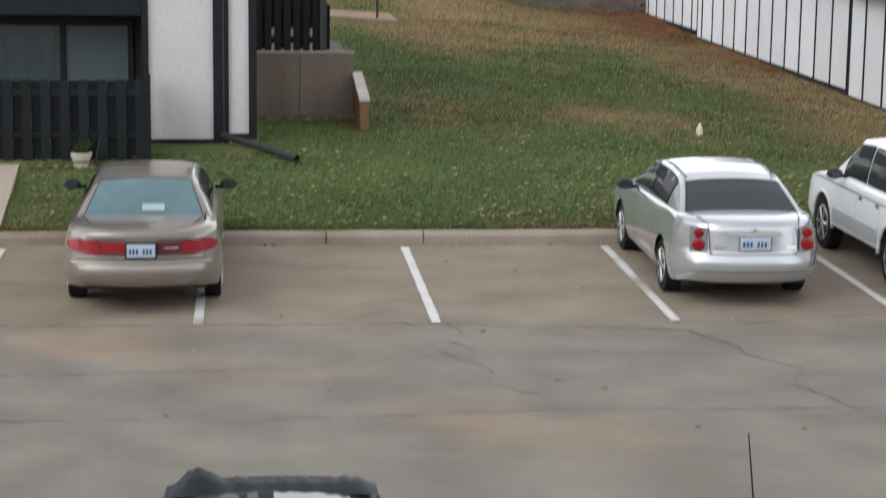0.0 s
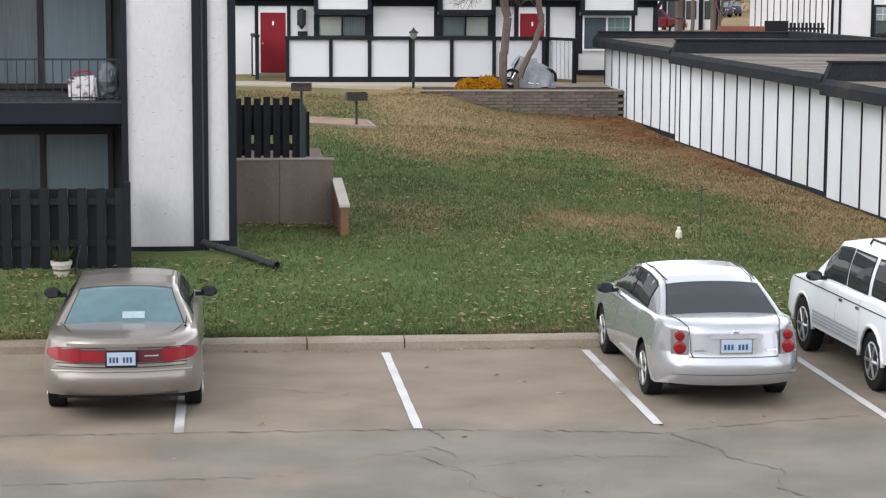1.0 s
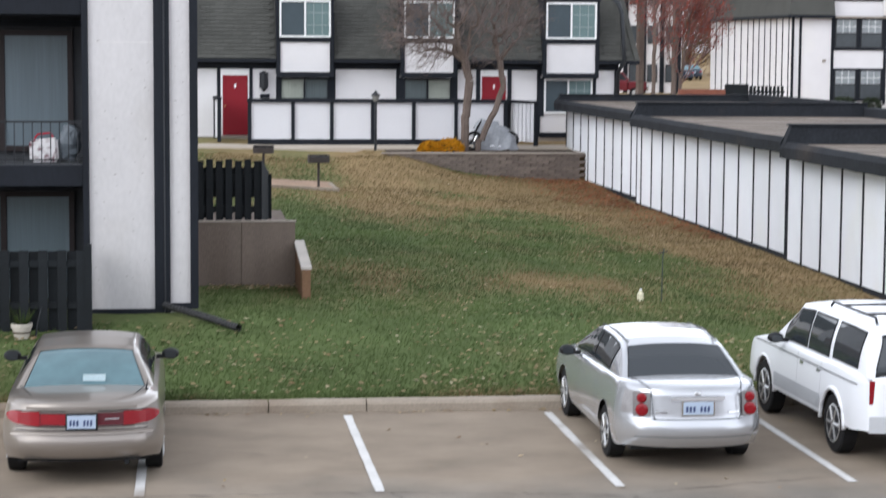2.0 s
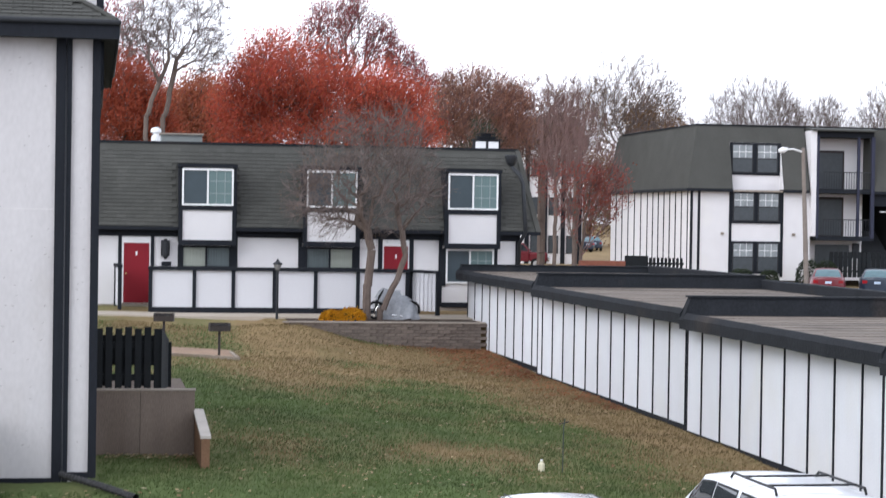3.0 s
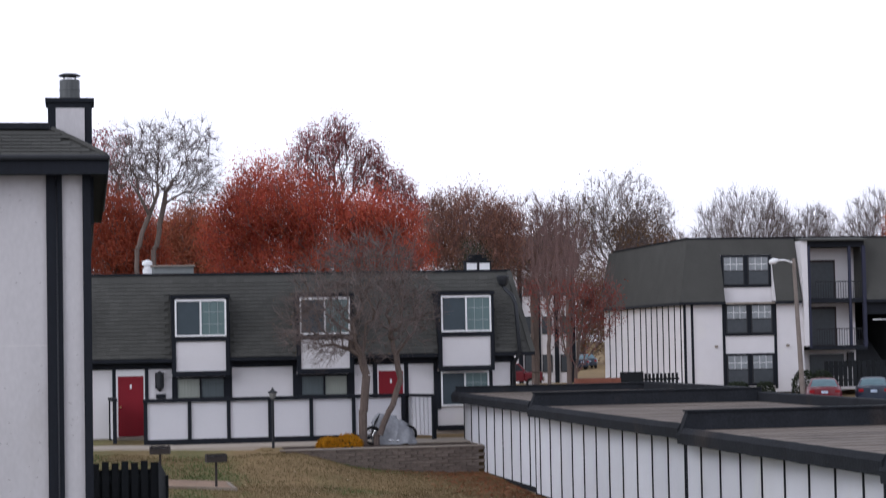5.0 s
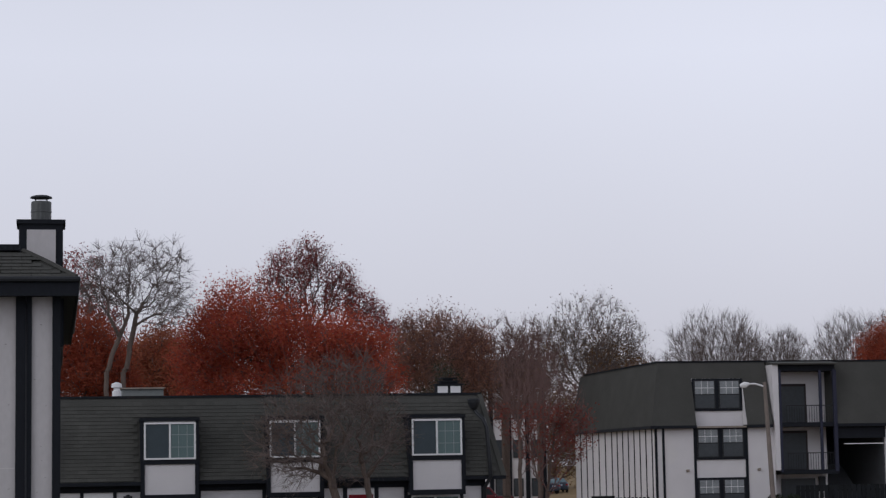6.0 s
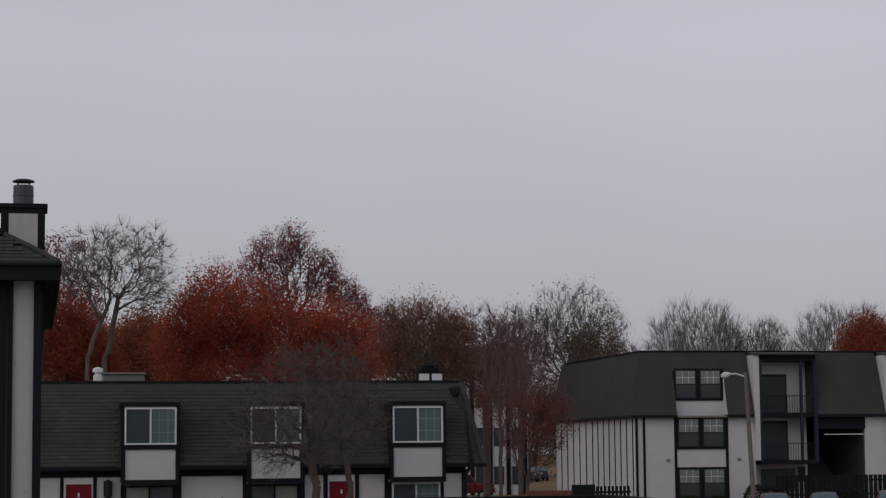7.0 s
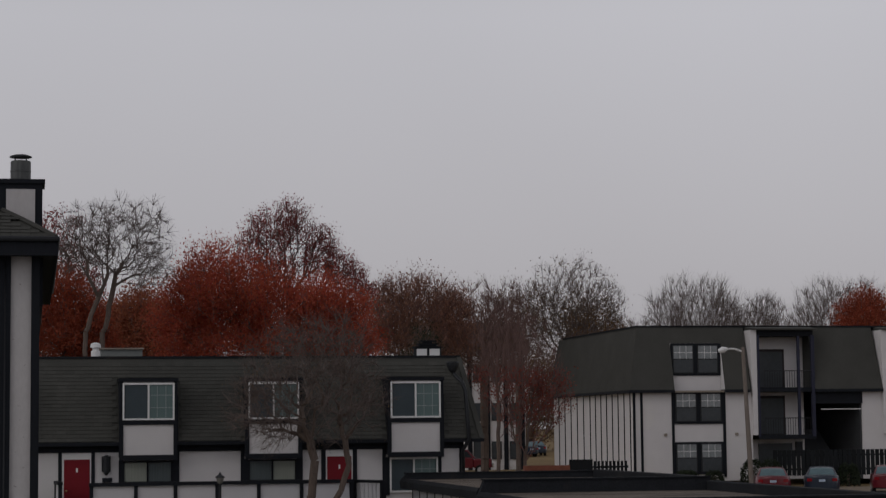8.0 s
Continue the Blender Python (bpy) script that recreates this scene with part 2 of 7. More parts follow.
def dryness(x, y):
    d = 0.8 * min(max((y - 40) / 18, 0), 1) * min(max((x - 1.5) / 4, 0.25), 1)
    d += 0.75 * min(max(1 - (12.7 - x) / 3.6, 0), 1)
    d += 0.8 * noise.noise((x * 0.3, y * 0.12, 3)) + 0.35 * noise.noise((x * 0.9, y * 0.4, 8)) + 0.2 * noise.noise((x * 2.6, y * 1.2, 5)) + 0.16
    for ex, ey, rx, ry in ((7.0, 62.3, 1.4, 1.3), (9.7, 60.5, 1.5, 1.2), (9.4, 53.5, 1.7, 1.1), (12.0, 48.0, 0.9, 5.0), (11.6, 41.0, 0.8, 3.0)):
        d += 0.9 * math.exp(-((x - ex) / rx) ** 2 - ((y - ey) / ry) ** 2)
    d += 0.5 * max(0, 1 - abs(y - 27.9) / 0.5)
    d += 0.7 * math.exp(-((x - 7.0) / 1.4) ** 2 - ((y - 37.5) / 1.3) ** 2)
    if x > 17 or y > 66:
        d = max(d, 0.35)
    return min(max(d, 0), 1)


ground = grid_sheet("ground", gx, gy, turf_height, GRASSGROUND)
da = ground.data.attributes.new("dryness", "FLOAT", "POINT")
da.data.foreach_set("value", [dryness(v.co.x, v.co.y) for v in ground.data.vertices])
tagged(ground, "patchy green and tan autumn lawn rising to the houses", "lawn", kind="structure")

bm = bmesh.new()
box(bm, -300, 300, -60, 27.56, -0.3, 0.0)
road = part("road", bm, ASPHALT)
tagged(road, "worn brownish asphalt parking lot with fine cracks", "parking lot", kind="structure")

bm = bmesh.new()
box(bm, 24, 90, 82, 108, 1.2, 1.47)
tagged(part("road", bm, ASPHALT), "far asphalt lot before the apartment block", "parking lot", kind="structure")


def crack(pts, w=0.014, seed=1):
    rng = random.Random(seed)
    line = []
    for (xa, ya), (xb, yb) in zip(pts, pts[1:]):
        n = max(2, int(math.hypot(xb - xa, yb - ya) / 0.09))
        for i in range(n):
            t = i / n
            line.append((xa + (xb - xa) * t + rng.gauss(0, 0.018), ya + (yb - ya) * t + rng.gauss(0, 0.03)))
    bm = bmesh.new()
    prev = None
    for i, (x, y) in enumerate(line):
        ww = w * rng.uniform(0.08, 0.6)
        cur = (bm.verts.new((x - ww * 0.7, y - ww, 0.0085)), bm.verts.new((x + ww * 0.7, y + ww, 0.0085)))
        if prev:
            bm.faces.new((prev[0], cur[0], cur[1], prev[1]))
        prev = cur
    tagged(part("crack", bm, CRACK), "thin dark crack across the asphalt", "crack", "asphalt cracks", "structure")


crack([(-3.5, 22.42), (0, 22.4), (2.0, 22.36), (4.9, 21.95), (6.2, 22.4), (7.8, 22.75)], 0.02, 1)
crack([(4.9, 21.9), (5.3, 21.2), (5.32, 20.7), (5.75, 20.1), (5.5, 19.4), (5.9, 18.3)], 0.022, 2)
crack([(2.25, 22.35), (2.35, 21.9), (2.2, 21.5), (2.45, 21.0)], 0.016, 3)
crack([(-3.4, 20.1), (-1, 20.2), (0.6, 20.3), (1.4, 21.0), (2.3, 21.45)], 0.013, 4)
crack([(2.3, 20.4), (3.6, 20.9), (5.2, 20.75)], 0.012, 5)
crack([(-4, 18.5), (0, 18.3), (3, 18.55), (8, 18.4)], 0.012, 6)
crack([(0.2, 24.9), (1.2, 24.5), (2.0, 24.8)], 0.01, 7)
crack([(2.0, 21.0), (2.5, 20.2), (2.4, 19.6), (2.9, 19.0)], 0.014, 8)

# the viewer's own building: a plain wall behind and a balcony slab underfoot
bm = bmesh.new()
box(bm, -26, 26, -2.3, -2.0, 0.0, 8.4)
tagged(part("wall_south", bm, STUCCO), "plain white wall of the near building", "wall", kind="structure")
bm = bmesh.new()
box(bm, -2.2, 2.2, -2.0, 0.32, 3.15, 3.36)
tagged(part("floor", bm, CONCRETE), "concrete balcony floor of the near building", "floor", kind="structure")


# ---- kerb and stall lines ----
kerb = thing("kerb", "worn tan concrete kerb between lot and lawn", "kerb", kind="structure")
KERB_PROFILE = [(27.48, -0.2), (27.50, 0.1), (27.53, 0.135), (27.57, 0.15), (27.75, 0.15), (27.78, 0.13), (27.78, -0.2)]


def kerb_stone(x0, x1, jog=0.0):
    bm = bmesh.new()
    n = max(2, int((x1 - x0) / 0.25))
    rows = []
    for i in range(n + 1):
        x = x0 + (x1 - x0) * i / n
        rows.append([bm.verts.new((x, y + jog + 0.008 * noise.noise((x * 2, y * 9, 1)), z + 0.008 * noise.noise((x * 2.4, y * 7, z * 5)))) for y, z in KERB_PROFILE])
    for a, b in zip(rows, rows[1:]):
        for k in range(len(a) - 1):
            bm.faces.new((a[k], a[k + 1], b[k + 1], b[k]))
    bm.faces.new(rows[0])
    bm.faces.new(rows[-1][::-1])
    return part("kerb_stone", bm, KERBCON, kerb)


kx = [-31, -22, -13, -7, -4.0, -1.95, 1.07, 2.42, 5.5, 8.5, 11.5, 15, 22, 31]
for a, b in zip(kx, kx[1:]):
    kerb_stone(a + 0.008, b - 0.008, random.uniform(-0.012, 0.012))


def stall_line(x0, y0, x1, y1):
    bm = bmesh.new()
    n = 22
    rows = []
    for i in range(n + 1):
        t = i / n
        x, y = x0 + (x1 - x0) * t, y0 + (y1 - y0) * t
        w = 0.055 + 0.008 * noise.noise((x * 3, y * 5, 2))
        rows.append((bm.verts.new((x - w, y, 0.009)), bm.verts.new((x + w, y + 0.02 * noise.noise((x, y, 3)), 0.009))))
    for a, b in zip(rows, rows[1:]):
        bm.faces.new((a[0], a[1], b[1], b[0]))
    return tagged(part("stall_line", bm, PAINT), "worn white painted parking stall line on asphalt", "road marking", "stall lines", "structure")


for x in (-6.05, -3.3, -0.57, 2.13, 4.9, 7.66, 10.4, 13.1):
    stall_line(x, 22.4, x, 27.2)


# ---- the three-storey apartment house, end wall towards the lot ----
def picket(bm_parent, x, y, z0, z1, w=0.14, turn=0.0, mat=None, t=0.02):
    bm = bmesh.new()
    box(bm, -w / 2, w / 2, -t / 2, t / 2, 0, z1 - z0, 0.004)
    ob = part("board", bm, mat or FENCEPAINT, bm_parent)
    ob.matrix_basis = pose(x, y, z0, 0, 0, turn)
    return ob


MUNTIN = material("dull_muntin_bar", (0.32, 0.36, 0.36), 0.5, 0.05)


def window_unit(name, parent, x0, x1, z0, z1, y, mullions=1, frame_mat=None, lights=(PANE, PANE), behind=None, grid=False, fw=0.06):
    """A sliding window in a facade facing -y: frame bars, panes, muntins."""
    fm = frame_mat or WHITEVINYL
    bm = bmesh.new()
    box(bm, x0, x1, y - 0.05, y + 0.03, z1 - fw, z1)
    box(bm, x0, x1, y - 0.05, y + 0.03, z0, z0 + fw)
    box(bm, x0, x0 + fw, y - 0.05, y + 0.03, z0 + fw, z1 - fw)
    box(bm, x1 - fw, x1, y - 0.05, y + 0.03, z0 + fw, z1 - fw)
    xs = [x0 + (x1 - x0) * k / (mullions + 1) for k in range(mullions + 2)]
    for xm in xs[1:-1]:
        box(bm, xm - fw / 2, xm + fw / 2, y - 0.045, y + 0.03, z0 + fw, z1 - fw)
    win = part(name, bm, fm, parent)
    for k, (a, b) in enumerate(zip(xs, xs[1:])):
        pbox("pane", lights[k % len(lights)], win, a + fw * 0.6, b - fw * 0.6, y - 0.005, y + 0.005, z0 + fw, z1 - fw)
        if grid and k:
            bmm = bmesh.new()
            for i in (1, 2):
                xm = a + (b - a) * i / 3
                box(bmm, xm - 0.009, xm + 0.009, y - 0.016, y - 0.008, z0 + fw, z1 - fw)
                zm = z0 + (z1 - z0) * i / 3
                box(bmm, a + fw * 0.6, b - fw * 0.6, y - 0.014, y - 0.006, zm - 0.009, zm + 0.009)
            part("muntin", bmm, MUNTIN, win)
    return win


apt = thing("apartment_house", "three-storey white stucco apartment house with black trim", "apartment house")
AY = 32.8
pbox("wall", APTSTUCCO, apt, -1.58, 0.02, AY, AY + 12, 0.35, 7.95)
# trim boards on the end wall
pbox("corner_board", BLACKTRIM, apt, 0.02, 0.15, AY - 0.06, AY + 0.12, 0.78, 7.8)
pbox("trim_board", BLACKTRIM, apt, -0.55, -0.395, AY - 0.05, AY - 0.003, 0.66, 7.8)
pbox("trim_board", BLACKTRIM, apt, -0.388, -0.30, AY - 0.05, AY - 0.003, 0.66, 7.8)
pbox("base_board", BLACKTRIM, apt, -1.58, -0.55, AY - 0.05, AY - 0.003, 0.66, 0.78)
pbox("base_board", BLACKTRIM, apt, -0.30, 0.02, AY - 0.05, AY - 0.003, 0.78, 0.87)
pbox("corner_board", BLACKTRIM, apt, -1.68, -1.585, AY - 0.05, AY + 1.9, 0.35, 7.95)
bm = bmesh.new()
tube(bm, [(-0.385, AY - 0.055, 7.7), (-0.385, AY - 0.055, 0.95), (-0.38, AY - 0.12, 0.82)], 0.013, 8)
part("downspout", bm, DARKMETAL, apt, smooth=True)
pbox("seam", material("stucco_joint", (0.6, 0.58, 0.57), 0.9, 0.1), apt, -1.58, -0.55, AY - 0.004, AY + 0.01, 5.06, 5.075)
# small chips and hairline cracks where the stucco coat has flaked
chips = random.Random(12)
bm = bmesh.new()
for i in range(70):
    x = chips.uniform(-1.5, -0.62) if i % 4 else chips.uniform(-0.26, -0.04)
    z = chips.uniform(1.2, 7.6)
    w, h = chips.uniform(0.008, 0.035), chips.uniform(0.003, 0.009)
    t = chips.uniform(-0.5, 0.5)
    bm.faces.new([bm.verts.new((x + a * w, AY - 0.003, z + b * h + a * w * t)) for a, b in ((-1, -0.4), (0.2, -1), (1, 0.1), (-0.1, 1))])
tagged(part("stucco_chips", bm, material("bare_render_chip", (0.3, 0.28, 0.27), 0.95, 0.2), apt), kind="stuff")
# rear and far sides, and the balcony recess
pbox("wall", APTSTUCCO, apt, -16, -1.69, AY + 1.9, AY + 12, 0.2, 7.95)
SLIDERFRAME = material("dark_bronze_slider_frame", (0.03, 0.022, 0.022), 0.5, 0.1)
# one even dark grey for recess wall, balcony floors, bay trim, passage side, stair
RECESS = material("dark_grey_board", (0.06, 0.063, 0.068), 0.85, 0.15, 1.5, 20, 0.1)
SHEER = material("sheer_curtain_behind_glass", (0.16, 0.2, 0.225), 0.3, 0.12, 1.2, 6, 0.0, stretch=(7, 1, 0.2), spec=0.3)
SHEERDARK = material("dim_curtain_behind_glass", (0.1, 0.125, 0.14), 0.2, 0.2, 1.2, 6, 0.0, stretch=(5, 1, 0.3), spec=0.6)
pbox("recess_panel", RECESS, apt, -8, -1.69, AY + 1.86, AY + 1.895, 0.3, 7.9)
for fz, fl in ((0.42, "ground"), (3.12, "first"), (5.85, "second")):
    z0, z1 = fz + 0.12, fz + 2.14
    for x1 in (-1.92, -5.0):
        sl = window_unit("sliding_door", apt, x1 - 2.35, x1, z0, z1, AY + 1.83, 1, SLIDERFRAME, (SHEERDARK, SHEER), fw=0.09)
    if fz > 1:
        pbox("balcony_slab", BLACKTRIM, apt, -8, -1.685, AY - 0.02, AY + 1.86, fz - 0.35, fz - 0.02)
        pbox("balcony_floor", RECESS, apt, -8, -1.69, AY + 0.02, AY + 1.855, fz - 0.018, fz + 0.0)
        rail = pbox("railing", DARKMETAL, apt, -8, -1.7, AY + 0.03, AY + 0.06, fz + 0.66, fz + 0.69)
        pbox("bottom_rail", DARKMETAL, rail, -8, -1.7, AY + 0.035, AY + 0.055, fz + 0.06, fz + 0.08)
        for i in range(44):
            x = -1.76 - i * 0.142
            pbox("baluster", DARKMETAL, rail, x - 0.008, x + 0.008, AY + 0.037, AY + 0.053, fz + 0.0, fz + 0.66)
    pbox("ceiling_beam", BLACKTRIM, apt, -8, -1.69, AY + 1.70, AY + 1.855, fz + 2.2, fz + 2.3)

# eaves, fascia and hipped roof
bm = bmesh.new()
box(bm, -16, 0.39, AY - 0.42, AY + 12.4, 7.78, 7.86)
part("soffit", bm, BLACKTRIM, apt)
bm = bmesh.new()
box(bm, -16, 0.395, AY - 0.46, AY - 0.425, 7.76, 8.04)
part("fascia", bm, BLACKTRIM, apt)
bm = bmesh.new()
box(bm, 0.395, 0.43, AY - 0.46, AY + 12.4, 7.76, 8.04)
part("fascia", bm, BLACKTRIM, apt)
bm = bmesh.new()
tube(bm, [(-16, AY - 0.5, 8.02), (0.43, AY - 0.5, 8.02), (0.46, AY + 12, 8.02)], 0.045, 8)
part("gutter", bm, DARKMETAL, apt)
bm = bmesh.new()
hexa(bm, [(-16, AY - 0.45, 8.04), (0.39, AY - 0.45, 8.04), (0.39, AY + 12.4, 8.04), (-16, AY + 12.4, 8.04),
          (-16, AY + 0.55, 8.58), (-0.45, AY + 0.55, 8.56), (-0.45, AY + 11.4, 8.56), (-16, AY + 11.4, 8.58)])
part("roof", bm, ROOFING, apt)
bm = bmesh.new()
tube(bm, [(0.39, AY - 0.46, 8.055), (-0.03, AY + 0.05, 8.33), (-0.45, AY + 0.55, 8.58)], 0.045, 6)
part("hip_cap", bm, ROOFING, apt)
pbox("ridge_cap", TARFASCIA, apt, -16, -0.5, AY + 0.5, AY + 11.4, 8.58, 8.68)
bm = bmesh.new()
box(bm, 0.02, 0.2, AY + 0.3, AY + 12, 7.0, 7.78)
part("eave_board", bm, BLACKTRIM, apt)
# chimney
ch = pbox("chimney", BLACKTRIM, apt, -0.53, 0.19, AY + 1.2, AY + 2.0, 8.1, 9.12)
pbox("chimney_panel", APTSTUCCO, ch, -0.40, 0.07, AY + 1.17, AY + 1.197, 8.36, 9.0)
pbox("chimney_cap", BLACKTRIM, ch, -0.57, 0.23, AY + 1.16, AY + 2.04, 9.1, 9.17)
bm = bmesh.new()
tube(bm, [(-0.17, AY + 1.6, z) for z in (9.17, 9.2, 9.21, 9.33, 9.335, 9.355, 9.36, 9.5, 9.52, 9.53)], [0.185, 0.185, 0.17, 0.17, 0.176, 0.176, 0.17, 0.17, 0.16, 0.1], 18)
flue = part("flue", bm, material("galvanised_flue", (0.1, 0.105, 0.105), 0.5, 0.3, 3, 20, 0.05, metal=0.4, stretch=(8, 8, 0.4)), ch)
for q in range(4):
    a = 0.78 + q * math.pi / 2
    pbox("cap_leg", DARKMETAL, flue, -0.17 + 0.13 * math.cos(a) - 0.012, -0.17 + 0.13 * math.cos(a) + 0.012, AY + 1.6 + 0.13 * math.sin(a) - 0.012, AY + 1.6 + 0.13 * math.sin(a) + 0.012, 9.5, 9.585)
bm = bmesh.new()
tube(bm, [(-0.17, AY + 1.6, 9.58), (-0.17, AY + 1.6, 9.6), (-0.17, AY + 1.6, 9.625)], [0.185, 0.185, 0.12], 18)
part("flue_cap", bm, DARKMETAL, ch)

# patio fence before the ground floor
pf = thing("patio_fence", "tall black board patio fence beside the apartment", "fence")
pbox("rail", FENCEPAINT, pf, -6, -1.58, 31.56, 31.6, 0.95, 1.05)
pbox("rail", FENCEPAINT, pf, -6, -1.58, 31.56, 31.6, 1.6, 1.7)
for i in range(30):
    x = -1.66 - i * 0.145
    front = i % 2 == 0
    picket(pf, x, 31.54 if front else 31.62, 0.5, 1.86 - (0.0 if front else 0.02), 0.14 if front else 0.15)
pbox("end_post", FENCEPAINT, pf, -1.6, -1.5, 31.5, 31.62, 0.5, 1.95)
picket(pf, -1.57, 32.1, 0.6, 1.84, 1.1, 90)

# ---- retaining wall, wing wall and picket fence behind the apartment ----
rw = thing("retaining_wall", "stained brown concrete retaining wall with wing", "retaining wall", kind="structure")
for a, b in ((0.1, 0.92), (0.925, 1.88)):
    pbox("wall_panel", STAINEDCON, rw, a, b, 36.0, 36.2, 0.4, 1.9, 0.006)
pbox("coping", CONCRETE, rw, 0.1, 1.9, 35.98, 36.22, 1.9, 1.925)
bm = bmesh.new()
hexa(bm, [(1.92, 34.4, 0.3), (2.06, 34.4, 0.3), (2.02, 36.1, 0.3), (1.88, 36.1, 0.3), (1.92, 34.4, 1.22), (2.06, 34.4, 1.22), (2.02, 36.1, 1.52), (1.88, 36.1, 1.52)])
part("wing_wall", bm, material("brown_wing_wall", (0.19, 0.11, 0.065), 0.9, 0.25, 2, 25, 0.3), rw)
bm = bmesh.new()
hexa(bm, [(1.90, 34.38, 1.222), (2.08, 34.38, 1.222), (2.04, 36.1, 1.522), (1.86, 36.1, 1.522), (1.90, 34.38, 1.27), (2.08, 34.38, 1.27), (2.04, 36.1, 1.57), (1.86, 36.1, 1.57)])
part("wing_coping", bm, material("pale_coping", (0.5, 0.46, 0.42), 0.9, 0.15, 2, 25, 0.2), rw)
pbox("back_fill", STAINEDCON, rw, 0.1, 1.8, 36.2, 40, 0.5, 1.8)

kf = thing("picket_fence", "black picket fence with gaps on the retaining wall", "fence")
for i in range(7):
    x = 0.2 + i * 0.17
    picket(kf, x, 36.27, 1.9, 2.98 + 0.03 * (i % 2), 0.12)
    if i < 6:
        picket(kf, x + 0.085, 36.36, 2.32 if i % 2 else 1.95, 2.86, 0.075)
for z in (2.05, 2.62):
    pbox("rail", FENCEPAINT, kf, 0.1, 1.3, 36.29, 36.33, z, z + 0.12)
for i in range(6):
    picket(kf, 1.3 + 0.026 * i, 36.3 + i * 0.13, 1.88, 2.98 - 0.045 * i, 0.135, 78)
pbox("end_post", FENCEPAINT, kf, 1.42, 1.5, 36.98, 37.07, 1.88, 2.7)


# ---- the two-storey townhouse row across the lawn ----
FY = 70.0
th = thing("townhouse", "white two-storey townhouse with black timbering and mansard roof", "townhouse")
pbox("wall", STUCCO, th, -14, 15.0, FY, FY + 9, 1.5, 4.6)
pbox("foundation", CONCRETE, th, -14, 15.02, FY - 0.02, FY, 1.5, 1.95)
bm = bmesh.new()
hexa(bm, [(-14, FY - 0.35, 4.62), (15.62, FY - 0.35, 4.62), (15.62, FY + 9, 4.62), (-14, FY + 9, 4.62),
          (-14, FY + 1.0, 7.5), (15.1, FY + 1.0, 7.5), (15.1, FY + 8, 7.5), (-14, FY + 8, 7.5)])
troof = part("roof", bm, ROOFING, th)
bm = bmesh.new()
hexa(bm, [(15.5, FY - 0.4, 4.63), (15.68, FY - 0.4, 4.63), (15.68, FY - 0.2, 4.63), (15.5, FY - 0.2, 4.63),
          (14.98, FY + 0.95, 7.52), (15.16, FY + 0.95, 7.52), (15.16, FY + 1.15, 7.52), (14.98, FY + 1.15, 7.52)])
part("hip_cap", bm, ROOFING, th)
pbox("roof_cap", TARFASCIA, th, -14, 15.12, FY + 0.96, FY + 8.05, 7.5, 7.58)
pbox("eave", BLACKTRIM, th, -14, 15.66, FY - 0.42, FY + 9, 4.5, 4.62)
pbox("band", BLACKTRIM, th, -14, 15.0, FY - 0.05, FY - 0.005, 4.28, 4.5)
DARKSCREEN = material("screened_window_glass", (0.052, 0.07, 0.082), 0.35, 0.1, 3, 30, 0.0, spec=0.25)
GRIDPANE = material("blinds_behind_glass", (0.13, 0.19, 0.19), 0.3, 0.12, 3, 30, 0.0, stretch=(9, 1, 0.2), spec=0.25)
LOWPANE = material("vertical_blinds_behind_glass", (0.3, 0.32, 0.28), 0.15, 0.25, 3, 20, 0.0, stretch=(14, 1, 0.1), spec=0.25)
LOWDARK = material("dim_blinds_behind_glass", (0.1, 0.12, 0.125), 0.15, 0.25, 3, 20, 0.0, stretch=(10, 1, 0.1), spec=0.25)


def dormer(x0, x1, lower, low_lights, low_z0):
    """A column of window, white panel and ground-floor window in black timbering."""
    d = pbox("dormer", STUCCO, th, x0 + 0.03, x1 - 0.03, FY - 0.44, FY + 1.1, 4.1, 6.72)
    y = FY - 0.44
    for a, b in ((x0, x0 + 0.13), (x1 - 0.13, x1)):
        pbox("post", BLACKTRIM, d, a, b, y - 0.05, y - 0.003, 4.0, 6.66)
        pbox("post", BLACKTRIM, d, a, b, FY - 0.05, FY - 0.003, low_z0 - 0.1, 4.0)
    pbox("head", BLACKTRIM, d, x0 - 0.03, x1 + 0.03, y - 0.1, FY + 1.1, 6.66, 6.78)
    pbox("sill_band", BLACKTRIM, d, x0 + 0.13, x1 - 0.13, y - 0.05, y - 0.003, 5.2, 5.38)
    pbox("lower_band", BLACKTRIM, d, x0 + 0.13, x1 - 0.13, y - 0.05, y - 0.003, 4.0, 4.18)
    window_unit("window", d, x0 + 0.1, x1 - 0.1, 5.36, 6.62, y - 0.03, 1, WHITEVINYL, (DARKSCREEN, GRIDPANE), grid=True)
    pbox("cheek", BLACKTRIM, d, x0 - 0.004, x0 + 0.028, FY - 0.438, FY + 0.95, 4.1, 6.66)
    pbox("cheek", BLACKTRIM, d, x1, x1 + 0.03, FY - 0.4, FY + 0.9, 4.66, 6.2)
    if lower:
        window_unit("lower_window", d, x0 + 0.13, x1 - 0.13, low_z0, 3.98, FY - 0.03, 1, WHITEVINYL if low_z0 < 3 else BLACKTRIM, low_lights, grid=low_z0 < 3)
    return d


